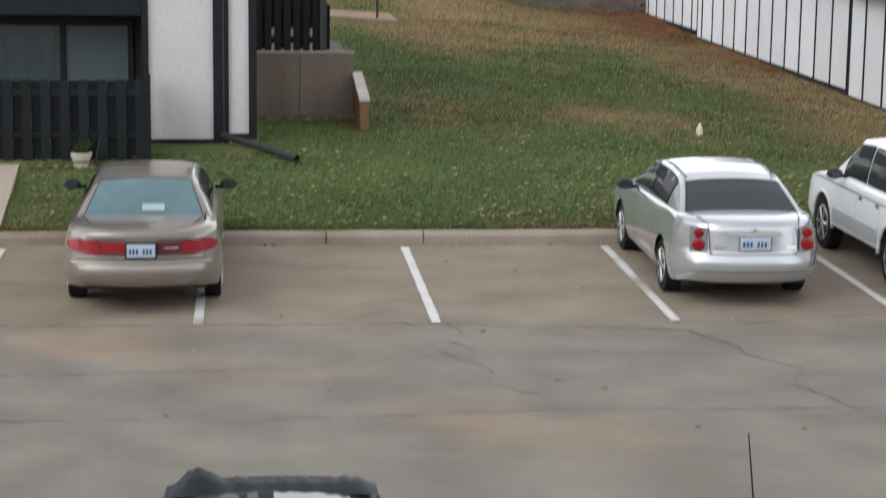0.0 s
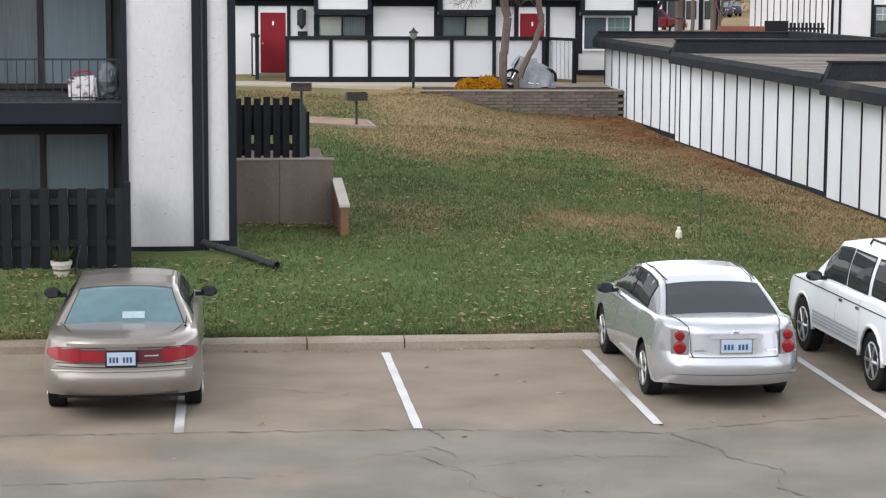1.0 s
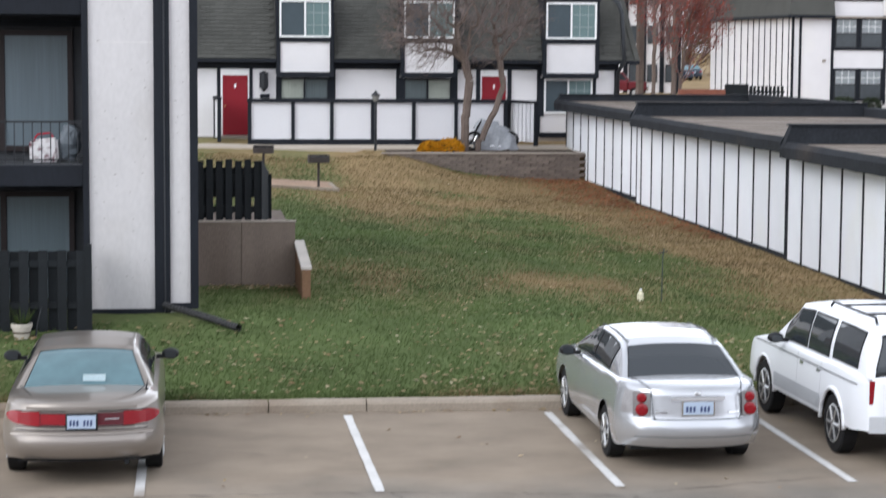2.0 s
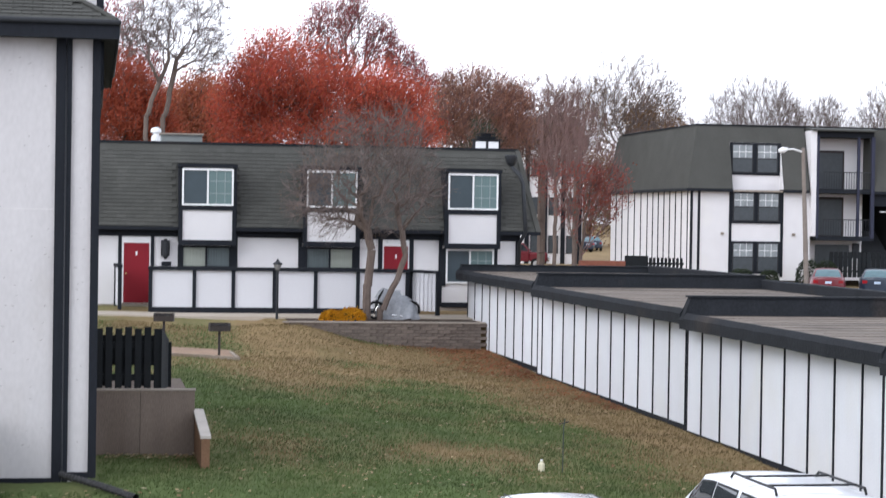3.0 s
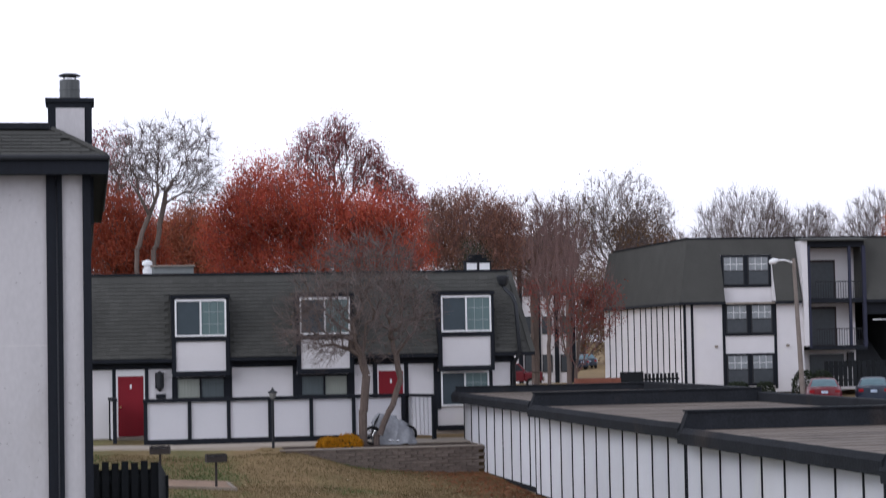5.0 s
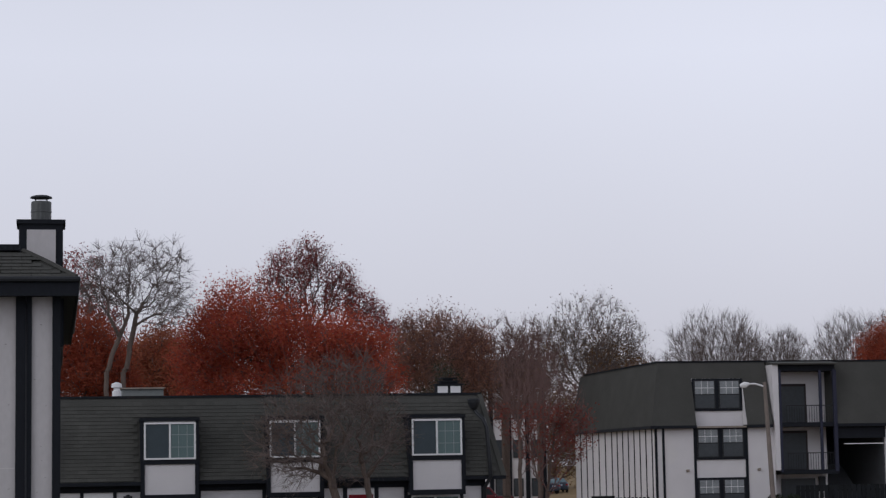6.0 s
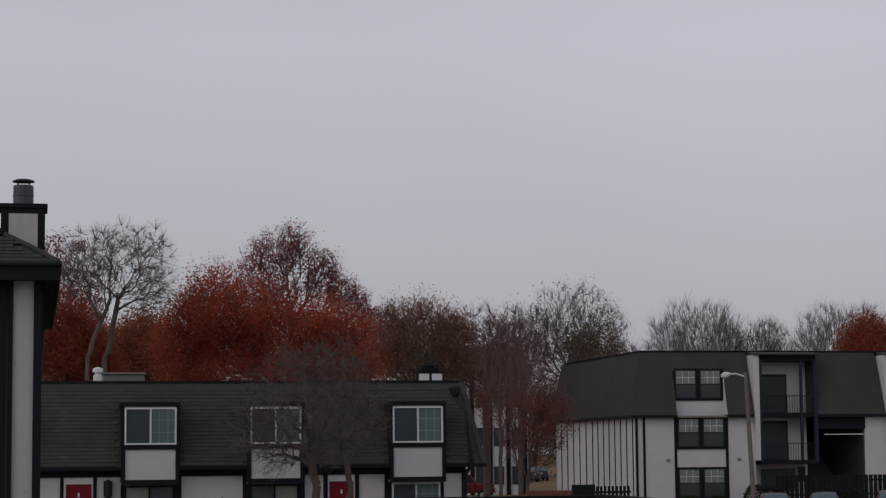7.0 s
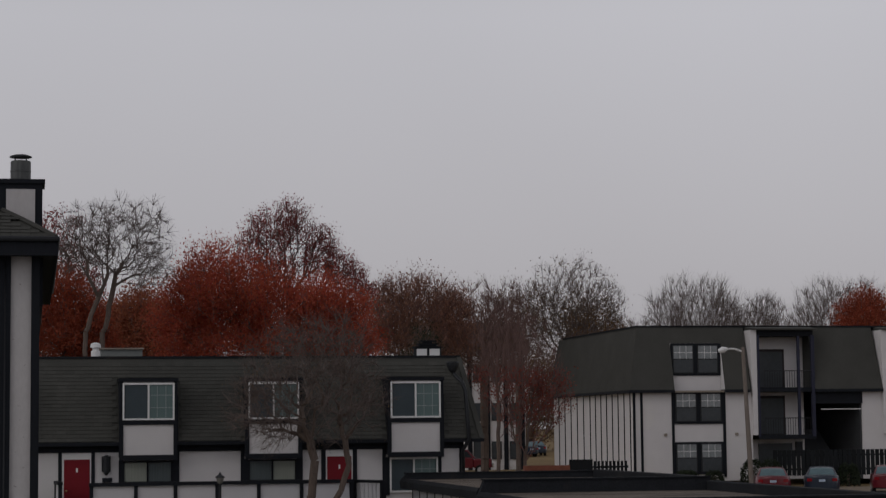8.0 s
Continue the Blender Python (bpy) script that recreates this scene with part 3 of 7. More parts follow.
dormer(3.0, 4.95, True, (LOWPANE, LOWDARK), 3.22)
dormer(7.27, 9.22, True, (LOWDARK, LOWPANE), 3.22)
dormer(12.22, 14.2, True, (DARKSCREEN, GRIDPANE), 2.77)
dormer(-2.3, -0.35, True, (LOWDARK, LOWPANE), 3.22)
for x0, x1 in ((0.98, 1.1), (2.08, 2.2), (4.95, 5.05), (7.15, 7.27), (9.22, 9.3), (9.95, 10.1), (11.05, 11.2), (12.1, 12.22), (14.85, 15.0)):
    pbox("timber", BLACKTRIM, th, x0, x1, FY - 0.045, FY - 0.004, 1.95, 4.28)
pbox("timber", BLACKTRIM, th, 12.22, 15.0, FY - 0.045, FY - 0.004, 1.92, 2.1)


def house_door(x0, x1):
    fr = pbox("door_frame", WHITEVINYL, th, x0 - 0.08, x1 + 0.08, FY - 0.03, FY - 0.002, 1.97, 4.24)
    dr = pbox("door", REDDOOR, fr, x0, x1, FY - 0.06, FY - 0.032, 2.0, 4.05, 0.01, "red painted front door")
    bm = bmesh.new()
    bmesh.ops.create_icosphere(bm, subdivisions=2, radius=0.035, matrix=Matrix.Translation((x0 + 0.08, FY - 0.09, 3.0)))
    part("knob", bm, material("brass_knob", (0.6, 0.45, 0.2), 0.3, 0.05, metal=1.0), dr)
    pbox("number_bar", WHITEVINYL, dr, (x0 + x1) / 2 - 0.03, (x0 + x1) / 2 + 0.03, FY - 0.068, FY - 0.061, 3.62, 3.76)
    pbox("step", CONCRETE, fr, x0 - 0.05, x1 + 0.05, FY - 0.4, FY - 0.035, 1.8, 1.99)


house_door(1.17, 2.03)
house_door(10.15, 11.0)
pbox("light_panel", BLACKTRIM, th, 2.43, 2.72, FY - 0.16, FY - 0.01, 3.62, 4.15)
bm = bmesh.new()
tube(bm, [(2.575, FY - 0.2, 3.5), (2.575, FY - 0.2, 3.62), (2.575, FY - 0.2, 4.1), (2.575, FY - 0.2, 4.2)], [0.03, 0.11, 0.13, 0.04], 8)
part("wall_lantern", bm, DARKMETAL, th)
pbox("mailbox", BLACKTRIM, th, 2.45, 2.78, FY - 0.15, FY - 0.01, 3.27, 3.42, 0.01)
pbox("vent", material("grey_vent", (0.3, 0.3, 0.3), 0.7), th, 4.12, 4.3, FY - 0.2, FY - 0.065, 4.5, 4.66, 0.01)
# downspout with its hopper
bm = bmesh.new()
tube(bm, [(14.72, FY + 0.45, 7.3), (14.72, FY + 0.4, 7.0), (14.78, FY + 0.25, 6.85), (14.98, FY + 0.02, 6.6), (15.06, FY - 0.14, 6.3), (15.1, FY - 0.5, 4.6), (14.95, FY - 0.12, 4.2), (14.95, FY - 0.12, 2.0)], 0.075, 8)
part("downspout", bm, DARKMETAL, th, smooth=True)
bm = bmesh.new()
tube(bm, [(14.72, FY + 0.35, 6.96), (14.72, FY + 0.35, 7.04), (14.72, FY + 0.35, 7.2), (14.72, FY + 0.35, 7.3), (14.72, FY + 0.35, 7.34)], [0.09, 0.16, 0.22, 0.23, 0.2], 12)
part("hopper", bm, DARKMETAL, th)
# roof vents and the chimney box behind
pbox("vent_housing", TARFASCIA, th, 13.9, 14.85, FY + 3.02, FY + 3.5, 7.58, 7.94)
for x in (14.12, 14.6):
    pbox("roof_vent", WHITEVINYL, th, x - 0.19, x + 0.19, FY + 3.0, FY + 3.4, 7.6, 7.9)
for i, (x0, x1) in enumerate(((13.86, 14.89), (14.0, 14.72), (14.06, 14.66))):
    pbox("vent_hood", TARFASCIA, th, x0, x1, FY + 2.95, FY + 3.5, 7.945 + i * 0.11, 7.99 + i * 0.11)
    if i < 2:
        pbox("vent_neck", TARFASCIA, th, x0 + 0.2, x1 - 0.2, FY + 3.05, FY + 3.4, 7.991 + i * 0.11, 8.054 + i * 0.11)
pbox("roof_box", material("grey_sheet_metal", (0.2, 0.215, 0.21), 0.7, 0.15, 2, 20, 0.1), th, 2.5, 3.95, FY + 3, FY + 5, 7.58, 7.9)
pbox("roof_box_cap", CONCRETE, th, 2.45, 4.0, FY + 2.9, FY + 5.1, 7.9, 7.95)
bm = bmesh.new()
tube(bm, [(2.27, FY + 2, z) for z in (7.55, 7.8, 7.82, 7.9, 7.92, 8.05, 8.1)], [0.16, 0.16, 0.11, 0.11, 0.19, 0.17, 0.06], 12)
part("vent_pipe", bm, WHITEVINYL, th)

# ---- white panelled yard wall before the doors ----
yw = thing("yard_wall", "low white panelled yard wall with black posts and cap", "yard wall")
posts = [2.03, 3.48, 4.78, 6.16, 7.55, 8.99, 10.68]
for a, b in zip(posts, posts[1:]):
    pbox("panel", WHITEBOARD, yw, a + 0.06, b - 0.06, 68.0, 68.12, 1.95, 3.17)
for x in posts:
    pbox("post", BLACKTRIM, yw, x - 0.06, x + 0.06, 67.94, 68.14, 1.7, 3.18)
pbox("cap", BLACKTRIM, yw, 1.95, 10.76, 67.9, 68.18, 3.18, 3.3)
pbox("base", BLACKTRIM, yw, 2.0, 10.7, 67.97, 68.13, 1.6, 1.95)
gt = thing("yard_gate_screen", "short black framed screen with white slats", "screen fence", "entry screens")
pbox("post", BLACKTRIM, gt, -0.06, 0.06, -0.05, 0.05, 0, 1.5)
pbox("post", BLACKTRIM, gt, -0.06, 0.06, 1.5, 1.6, 0, 1.4)
pbox("cap", BLACKTRIM, gt, -0.08, 0.08, -0.1, 1.65, 1.4, 1.5)
for i in range(6):
    pbox("slat", WHITEBOARD, gt, -0.02, 0.02, 0.1 + i * 0.235, 0.27 + i * 0.235, 0.12, 1.38)
gt.matrix_basis = pose(11.55, 66.9, 1.78, 0, 0, 26)
g2 = copy_thing(gt, pose(1.02, 68.0, 1.85, 0, 0, 4))

# ---- lamp post on the lawn ----
lp = thing("lamp_post", "black lantern lamp post beside the path", "lamp post")
bm = bmesh.new()
tube(bm, [(0, 0, -0.1), (0, 0, 1.7)], 0.045, 8)
part("post", bm, DARKMETAL, lp)
bm = bmesh.new()
tube(bm, [(0, 0, 1.7), (0, 0, 1.74), (0, 0, 1.9)], [0.04, 0.09, 0.15], 6)
part("lantern", bm, material("smoky_lantern_glass", (0.2, 0.2, 0.19), 0.3), lp)
bm = bmesh.new()
tube(bm, [(0, 0, 1.9), (0, 0, 1.93), (0, 0, 2.0), (0, 0, 2.08)], [0.18, 0.17, 0.06, 0.015], 6)
part("lantern_roof", bm, DARKMETAL, lp)
lp.matrix_basis = pose(6.12, 66.5, 1.55)

# ---- path along the houses ----
bm = bmesh.new()
rows = []
for i in range(41):
    x = -12 + i * 0.625
    y0 = 67.1 - (0.0 if x < 6 else min((x - 6) * 0.12, 0.4))
    z = land(x, y0) + 0.05
    rows.append([bm.verts.new(c) for c in ((x, y0, z - 0.2), (x, y0, max(z, 1.69)), (x, 67.9, max(z, 1.69) + 0.08), (x, 67.9, 1.2))])
for a, b in zip(rows, rows[1:]):
    for k in range(3):
        bm.faces.new((a[k], a[k + 1], b[k + 1], b[k]))
tagged(part("pavement", bm, material("pale_path_concrete", (0.4, 0.35, 0.29), 0.95, 0.1, 1, 30, 0.2)), "pale concrete path before the townhouses", "path", kind="structure")

# ---- carport row along the lawn ----
CX = 12.7
# far and near roof ends, roof height, edging foot, wall foot, wall ends, first batten, kerb height
UNITS = [(67.5, 55.6, 3.27, 2.98, 0.68, 67.5, 56.5, 67.45, 0.24), (55.6, 41.1, 3.16, 2.88, 0.53, 56.5, 41.7, 55.82, 0.4),
         (41.1, 30.1, 3.07, 2.78, 0.44, 41.7, 30.8, 40.6, 0.42), (30.1, 19.5, 2.96, 2.66, 0.3, 30.8, 20.2, 29.4, 0.42)]
FELT = material("dark_felt_lap", (0.14, 0.118, 0.1), 0.95, 0.35, 1.5, 18, 0.4, second=(0.2, 0.165, 0.135), patch=0.1, objrandom=0.3)
CPANEL = material("white_board_panel", (0.66, 0.67, 0.7), 0.75, 0.06, 1.2, 25, 0.12, objrandom=0.05, second=(0.66, 0.66, 0.65), patch=0.03)
for k, (yf, yn, zr, fb, zb, wf, wnear, first, kh) in enumerate(UNITS):
    cp = thing("carport", "long white panelled carport with dark roof edge", "carport", "carport row")
    wx = CX - 0.03 * k
    pbox("foundation", CONCRETE, cp, wx + 0.03, CX + 6.2, wnear, wf - 0.05, 0.0, zb + 0.02)
    pbox("core_wall", STUCCO, cp, wx + 0.03, wx + 0.12, wnear, wf, zb, fb + 0.08)
    pbox("far_wall", STUCCO, cp, wx + 0.13, CX + 6.2, wf - 0.14, wf - 0.02, zb, fb + 0.08)
    pbox("back_wall", STUCCO, cp, CX + 6.2, CX + 6.3, wnear, wf, 0.2, fb + 0.08)
    pbox("base_strip", BLACKTRIM, cp, wx - 0.01, wx + 0.028, wnear, wf, zb, zb + 0.14)
    pbox("corner_post", BLACKTRIM, cp, wx - 0.04, wx + 0.125, wnear - 0.09, wnear, zb - 0.1, fb + 0.06)
    cuts = [wf]
    y = first
    while y > wnear + 0.1:
        cuts.append(y)
        y -= 1.27
    cuts.append(wnear)
    for a, b in zip(cuts, cuts[1:]):
        b0 = 1.7 if (k == 0 and b > 64.0) else zb + 0.14
        if a - b > 0.03:
            pbox("panel", CPANEL, cp, wx, wx + 0.028, b + 0.004, a - 0.004, b0, fb + 0.06)
        if b != wnear:
            pbox("batten", BLACKTRIM, cp, wx - 0.026, wx - 0.003, b - 0.025, b + 0.025, b0, fb + 0.06)
    # roof deck, dark edging and the raised kerb at the far end
    pbox("roof_deck", FLATROOF, cp, CX - 0.3, CX + 6.3, yn + 0.02, yf - 0.3, fb + 0.08, zr)
    lap = random.Random(k + 40)
    y = yn + 0.7
    while y < yf - 0.5:
        x0, x1 = CX - 0.2 + lap.uniform(0, 0.5), CX + 6.2 - lap.uniform(0, 1.5)
        hh = zr + 0.006 + lap.uniform(0, 0.004)
        pbox("felt_lap", FELT, cp, x0, x1, y, y + lap.uniform(0.04, 0.14), zr - 0.02, hh)
        y += lap.uniform(0.75, 1.05)
    bm = bmesh.new()
    n = int((yf - yn) / 0.6)
    rows = []
    for i in range(n + 1):
        y = yn - 0.1 + (yf - yn + 0.1) * i / n
        j = 0.018 * noise.noise((y * 1.7, k * 9, 0))
        rows.append([bm.verts.new(c) for c in ((CX - 0.3, y, fb + 0.02 + j), (CX - 0.43 + j, y, fb + j), (CX - 0.45 + j, y, zr - 0.06 + j), (CX - 0.38, y, zr + 0.05 + j), (CX - 0.26, y, zr + 0.04 + j), (CX - 0.26, y, zr - 0.1))])
    for a, b in zip(rows, rows[1:]):
        for q in range(5):
            bm.faces.new((a[q], a[q + 1], b[q + 1], b[q]))
    bm.faces.new(rows[0])
    bm.faces.new(rows[-1][::-1])
    part("edging", bm, TARFASCIA, cp)
    pbox("near_edging", TARFASCIA, cp, CX - 0.3, CX + 6.4, yn - 0.1, yn + 0.02, fb, zr + 0.03)
    bm = bmesh.new()
    hexa(bm, [(CX - 0.46, yf - 0.34, zr - 0.1), (CX + 6.4, yf - 0.34, zr - 0.1), (CX + 6.4, yf, zr - 0.1), (CX - 0.46, yf, zr - 0.1),
              (CX - 0.26, yf - 0.28, zr + kh - 0.04), (CX + 6.3, yf - 0.28, zr + kh - 0.04), (CX + 6.3, yf - 0.05, zr + kh - 0.04), (CX - 0.26, yf - 0.05, zr + kh - 0.04)])
    part("roof_kerb", bm, TARFASCIA, cp)
    pbox("side_kerb", TARFASCIA, cp, CX + 6.2, CX + 6.46, yn + 0.03, yf - 0.36, zr - 0.1, zr + 0.27, 0.02)
    pbox("kerb_cap", TARFASCIA, cp, CX - 0.3, CX + 6.35, yf - 0.32, yf - 0.0, zr + kh - 0.04, zr + kh)


# ---- the three-storey block beyond the carports ----
BY = 112.0
blk = thing("apartment_block", "three-storey white apartment block with grey mansard roof", "apartment block")
pbox("wall", STUCCO, blk, 34.0, 41.2, BY, BY + 18, 1.8, 7.0)
pbox("wall", STUCCO, blk, 41.2, 45.0, BY + 1.6, BY + 18, 1.8, 7.0)
pbox("wall", STUCCO, blk, 48.0, 62.0, BY, BY + 18, 1.8, 7.0)
def mansard_piece(x0, x1, top0, z0=7.05):
    """A stretch of the sloping roof front; top0 draws in the upper corner of a hipped end."""
    k = (z0 - 7.05) / 3.65
    bm = bmesh.new()
    hexa(bm, [(x0, BY - 0.35 + 1.05 * k, z0), (x1, BY - 0.35 + 1.05 * k, z0), (x1, BY + 18.3, z0), (x0, BY + 18.3, z0),
              (x0 + top0, BY + 0.7, 10.7), (x1, BY + 0.7, 10.7), (x1, BY + 18.2, 10.7), (x0 + top0, BY + 18.2, 10.7)])
    return part("roof", bm, ROOFING, blk)


mansard_piece(33.7, 36.4, 0.8)
mansard_piece(39.46, 41.0, 0.0)
mansard_piece(36.402, 39.458, 0.0, 9.76)
pbox("bay_wall", STUCCO, blk, 36.402, 39.458, BY + 0.37, BY + 1.0, 6.9, 9.755)
bm = bmesh.new()
hexa(bm, [(39.43, BY - 0.33, 7.06), (39.456, BY - 0.33, 7.06), (39.456, BY + 0.36, 7.06), (39.43, BY + 0.36, 7.06),
          (39.43, BY + 0.33, 9.45), (39.456, BY + 0.33, 9.45), (39.456, BY + 0.36, 9.45), (39.43, BY + 0.36, 9.45)])
part("cheek", bm, STUCCO, blk)
pbox("bay_sill", CONCRETE, blk, 36.402, 39.43, BY - 0.3, BY + 0.365, 6.9, 7.0)
bm = bmesh.new()
hexa(bm, [(45.0, BY - 0.35, 7.05), (49.2, BY - 0.35, 7.05), (49.2, BY + 18.3, 7.05), (45.0, BY + 18.3, 7.05),
          (45.0, BY + 0.7, 10.7), (49.0, BY + 0.7, 10.7), (49.0, BY + 17, 10.7), (45.0, BY + 17, 10.7)])
part("roof", bm, ROOFING, blk)
bm = bmesh.new()
hexa(bm, [(53, BY - 0.35, 7.05), (62, BY - 0.35, 7.05), (62, BY + 18.3, 7.05), (53, BY + 18.3, 7.05),
          (53, BY + 0.7, 10.7), (62, BY + 0.7, 10.7), (62, BY + 17, 10.7), (53, BY + 17, 10.7)])
part("roof", bm, ROOFING, blk)
pbox("roof_cap", TARFASCIA, blk, 34.45, 62, BY + 0.66, BY + 17.1, 10.7, 10.8)
pbox("eave", BLACKTRIM, blk, 39.46, 41.0, BY - 0.42, BY + 18.3, 6.88, 7.05)
pbox("eave", BLACKTRIM, blk, 33.64, 36.4, BY - 0.42, BY + 18.3, 6.88, 7.05)
pbox("eave", BLACKTRIM, blk, 45.0, 49.2, BY - 0.42, BY + 18.3, 6.88, 7.05)
for x0, x1 in ((33.97, 34.12), (34.42, 34.56), (36.3, 36.45), (39.4, 39.56)):
    pbox("timber", BLACKTRIM, blk, x0, x1, BY - 0.05, BY - 0.004, 2.0, 6.88)
y = BY + 0.5
while y < BY + 18:
    pbox("batten", BLACKTRIM, blk, 33.96, 33.996, y, y + 0.1, 2.2, 6.88)
    y += 1.22 if y < BY + 8 else 1.5
SASH = material("curtained_sash_pane", (0.24, 0.26, 0.27), 0.35, 0.3, 4, 20, 0.0, spec=0.25)
SASHDARK = material("dark_sash_pane", (0.06, 0.068, 0.075), 0.3, 0.2, 4, 20, 0.0, spec=0.25)
for z0, yy in ((8.0, BY + 0.36), (5.2, BY - 0.02), (2.3, BY - 0.02)):
    pbox("surround", BLACKTRIM, blk, 36.4, 39.45, yy - 0.06, yy - 0.004, z0 - 0.12, z0 + 1.75)
    for a in (36.5, 38.0):
        w = pbox("window", DARKMETAL, blk, a, a + 1.28, yy - 0.1, yy - 0.062, z0, z0 + 1.66)
        pbox("pane", SASH, w, a + 0.07, a + 1.21, yy - 0.112, yy - 0.101, z0 + 0.86, z0 + 1.6)
        pbox("pane", SASHDARK, w, a + 0.07, a + 1.21, yy - 0.112, yy - 0.101, z0 + 0.06, z0 + 0.8)
        bm = bmesh.new()
        for i in (1, 2):
            box(bm, a + 0.07 + i * 0.38 - 0.012, a + 0.07 + i * 0.38 + 0.012, yy - 0.12, yy - 0.113, z0 + 0.86, z0 + 1.6)
        box(bm, a + 0.07, a + 1.21, yy - 0.12, yy - 0.113, z0 + 1.2, z0 + 1.23)
        part("muntin", bm, WHITEVINYL, w)


SLATEPAINT = material("slate_blue_painted_post", (0.03, 0.032, 0.055), 0.7, 0.15, 2, 25, 0.1)


def balcony_bay(x0, x1):
    b = pbox("balcony_bay", BLACKTRIM, blk, x0, x1, BY - 0.1, BY + 1.55, 10.15, 10.55)
    bm = bmesh.new()
    hexa(bm, [(x0 + 0.0, BY - 0.3, 4.4), (x0 + 0.24, BY - 0.3, 4.4), (x0 + 0.24, BY + 1.5, 4.4), (x0 + 0.0, BY + 1.5, 4.4),
              (x0 - 0.15, BY - 0.3, 10.5), (x0 + 0.24, BY - 0.3, 10.5), (x0 + 0.24, BY + 1.5, 10.5), (x0 - 0.15, BY + 1.5, 10.5)])
    part("side_wall", bm, STUCCO, b)
    pbox("side_trim", RECESS, b, x0 + 0.26, x0 + 0.3, BY - 0.1, BY + 1.5, 4.4, 10.5)
    pbox("corner_post", SLATEPAINT, b, x1 - 0.2, x1, BY - 0.3, BY - 0.1, 4.3, 10.2)
    pbox("corner_post", SLATEPAINT, b, x0 + 0.262, x0 + 0.4, BY - 0.32, BY - 0.12, 4.3, 10.2)
    pbox("mid_post", SLATEPAINT, b, x0 + 2.75, x0 + 2.9, BY - 0.28, BY - 0.14, 4.4, 10.15)
    pbox("back_wall", STUCCO, b, x0 + 0.25, x1, BY + 1.57, BY + 1.62, 4.4, 10.5)
    bm = bmesh.new()
    hexa(bm, [(x0 - 0.1, BY - 0.5, 10.5), (x1 + 0.1, BY - 0.5, 10.5), (x1 + 0.1, BY + 1.6, 10.5), (x0 - 0.1, BY + 1.6, 10.5),
              (x0 - 0.1, BY - 0.5, 10.58), (x1 + 0.1, BY - 0.5, 10.58), (x1 + 0.1, BY + 1.6, 10.84), (x0 - 0.1, BY + 1.6, 10.84)])
    part("bay_roof", bm, ROOFING, b)
    for z in (7.15, 4.4):
        pbox("floor_slab", BLACKTRIM, b, x0 + 0.3, x1, BY - 0.25, BY + 1.5, z - 0.25, z)
        pbox("sliding_door", SASHDARK, b, x0 + 0.62, x0 + 2.5, BY + 1.5, BY + 1.54, z + 0.05, z + 2.15)
        pbox("door_frame", SLIDERFRAME, b, x0 + 0.5, x0 + 2.62, BY + 1.545, BY + 1.565, z, z + 2.3)
        rail = pbox("railing", DARKMETAL, b, x0 + 0.7, x1 - 0.1, BY - 0.2, BY - 0.16, z + 0.95, z + 1.0)
        for i in range(20):
            xx = x0 + 0.75 + i * (x1 - x0 - 0.9) / 19
            pbox("baluster", DARKMETAL, rail, xx - 0.012, xx + 0.012, BY - 0.19, BY - 0.17, z, z + 0.95)
    pbox("ground_window", SASHDARK, b, x0 + 0.9, x0 + 3.0, BY + 1.5, BY + 1.56, 2.6, 3.9)
    pbox("light", DARKMETAL, b, x1 - 0.6, x1 - 0.2, BY + 1.4, BY + 1.56, 3.2, 4.0)
    return b


for x in (35.9, 40.2):
    pbox("wall_light", CONCRETE, blk, x - 0.09, x + 0.09, BY - 0.12, BY - 0.003, 4.4, 4.55, 0.02)
balcony_bay(41.2, 45.0)
balcony_bay(49.3, 53.1)
pbox("passage_wall", BLACKTRIM, blk, 45.0, 48.0, BY + 7, BY + 7.2, 1.8, 7.0)
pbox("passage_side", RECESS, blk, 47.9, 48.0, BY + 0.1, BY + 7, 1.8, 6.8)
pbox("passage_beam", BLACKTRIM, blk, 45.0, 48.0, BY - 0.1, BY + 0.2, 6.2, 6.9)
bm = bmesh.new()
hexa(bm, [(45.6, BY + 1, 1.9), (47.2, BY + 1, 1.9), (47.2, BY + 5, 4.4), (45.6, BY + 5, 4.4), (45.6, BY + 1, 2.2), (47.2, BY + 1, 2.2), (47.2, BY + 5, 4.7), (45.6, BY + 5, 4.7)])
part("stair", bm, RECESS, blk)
pbox("lintel_light", WHITEVINYL, blk, 45.4, 47.9, BY - 0.16, BY - 0.12, 5.85, 5.9)

# dark fences and hedges before the block
df = thing("yard_fence", "dark board fence before the apartment block", "fence")
for i in range(26):
    picket(df, 41.4 + i * 0.28, BY - 3, 2.1, 3.55, 0.24)
for z in (2.4, 3.2):
    pbox("rail", FENCEPAINT, df, 41.3, 48.5, BY - 2.96, BY - 2.92, z, z + 0.1)
df2 = thing("yard_fence", "dark picket fence beside a low brick wall", "fence")
for i in range(9):
    picket(df2, 25.3 + i * 0.16 * 1.15, 89.5, 2.4, 3.42, 0.12)
pbox("rail", FENCEPAINT, df2, 24.2, 26.9, 89.53, 89.57, 3.1, 3.2)
pbox("solid_panel", FENCEPAINT, df2, 24.1, 25.2, 89.5, 89.55, 2.4, 3.5)
bw = thing("brick_wall", "low red brick wall beside the far lot", "brick wall")
pbox("courses", material("red_brick", (0.2, 0.075, 0.05), 0.9, 0.3, 4, 30, 0.3), bw, 22.0, 24.1, 89.4, 89.8, 2.2, 3.25)

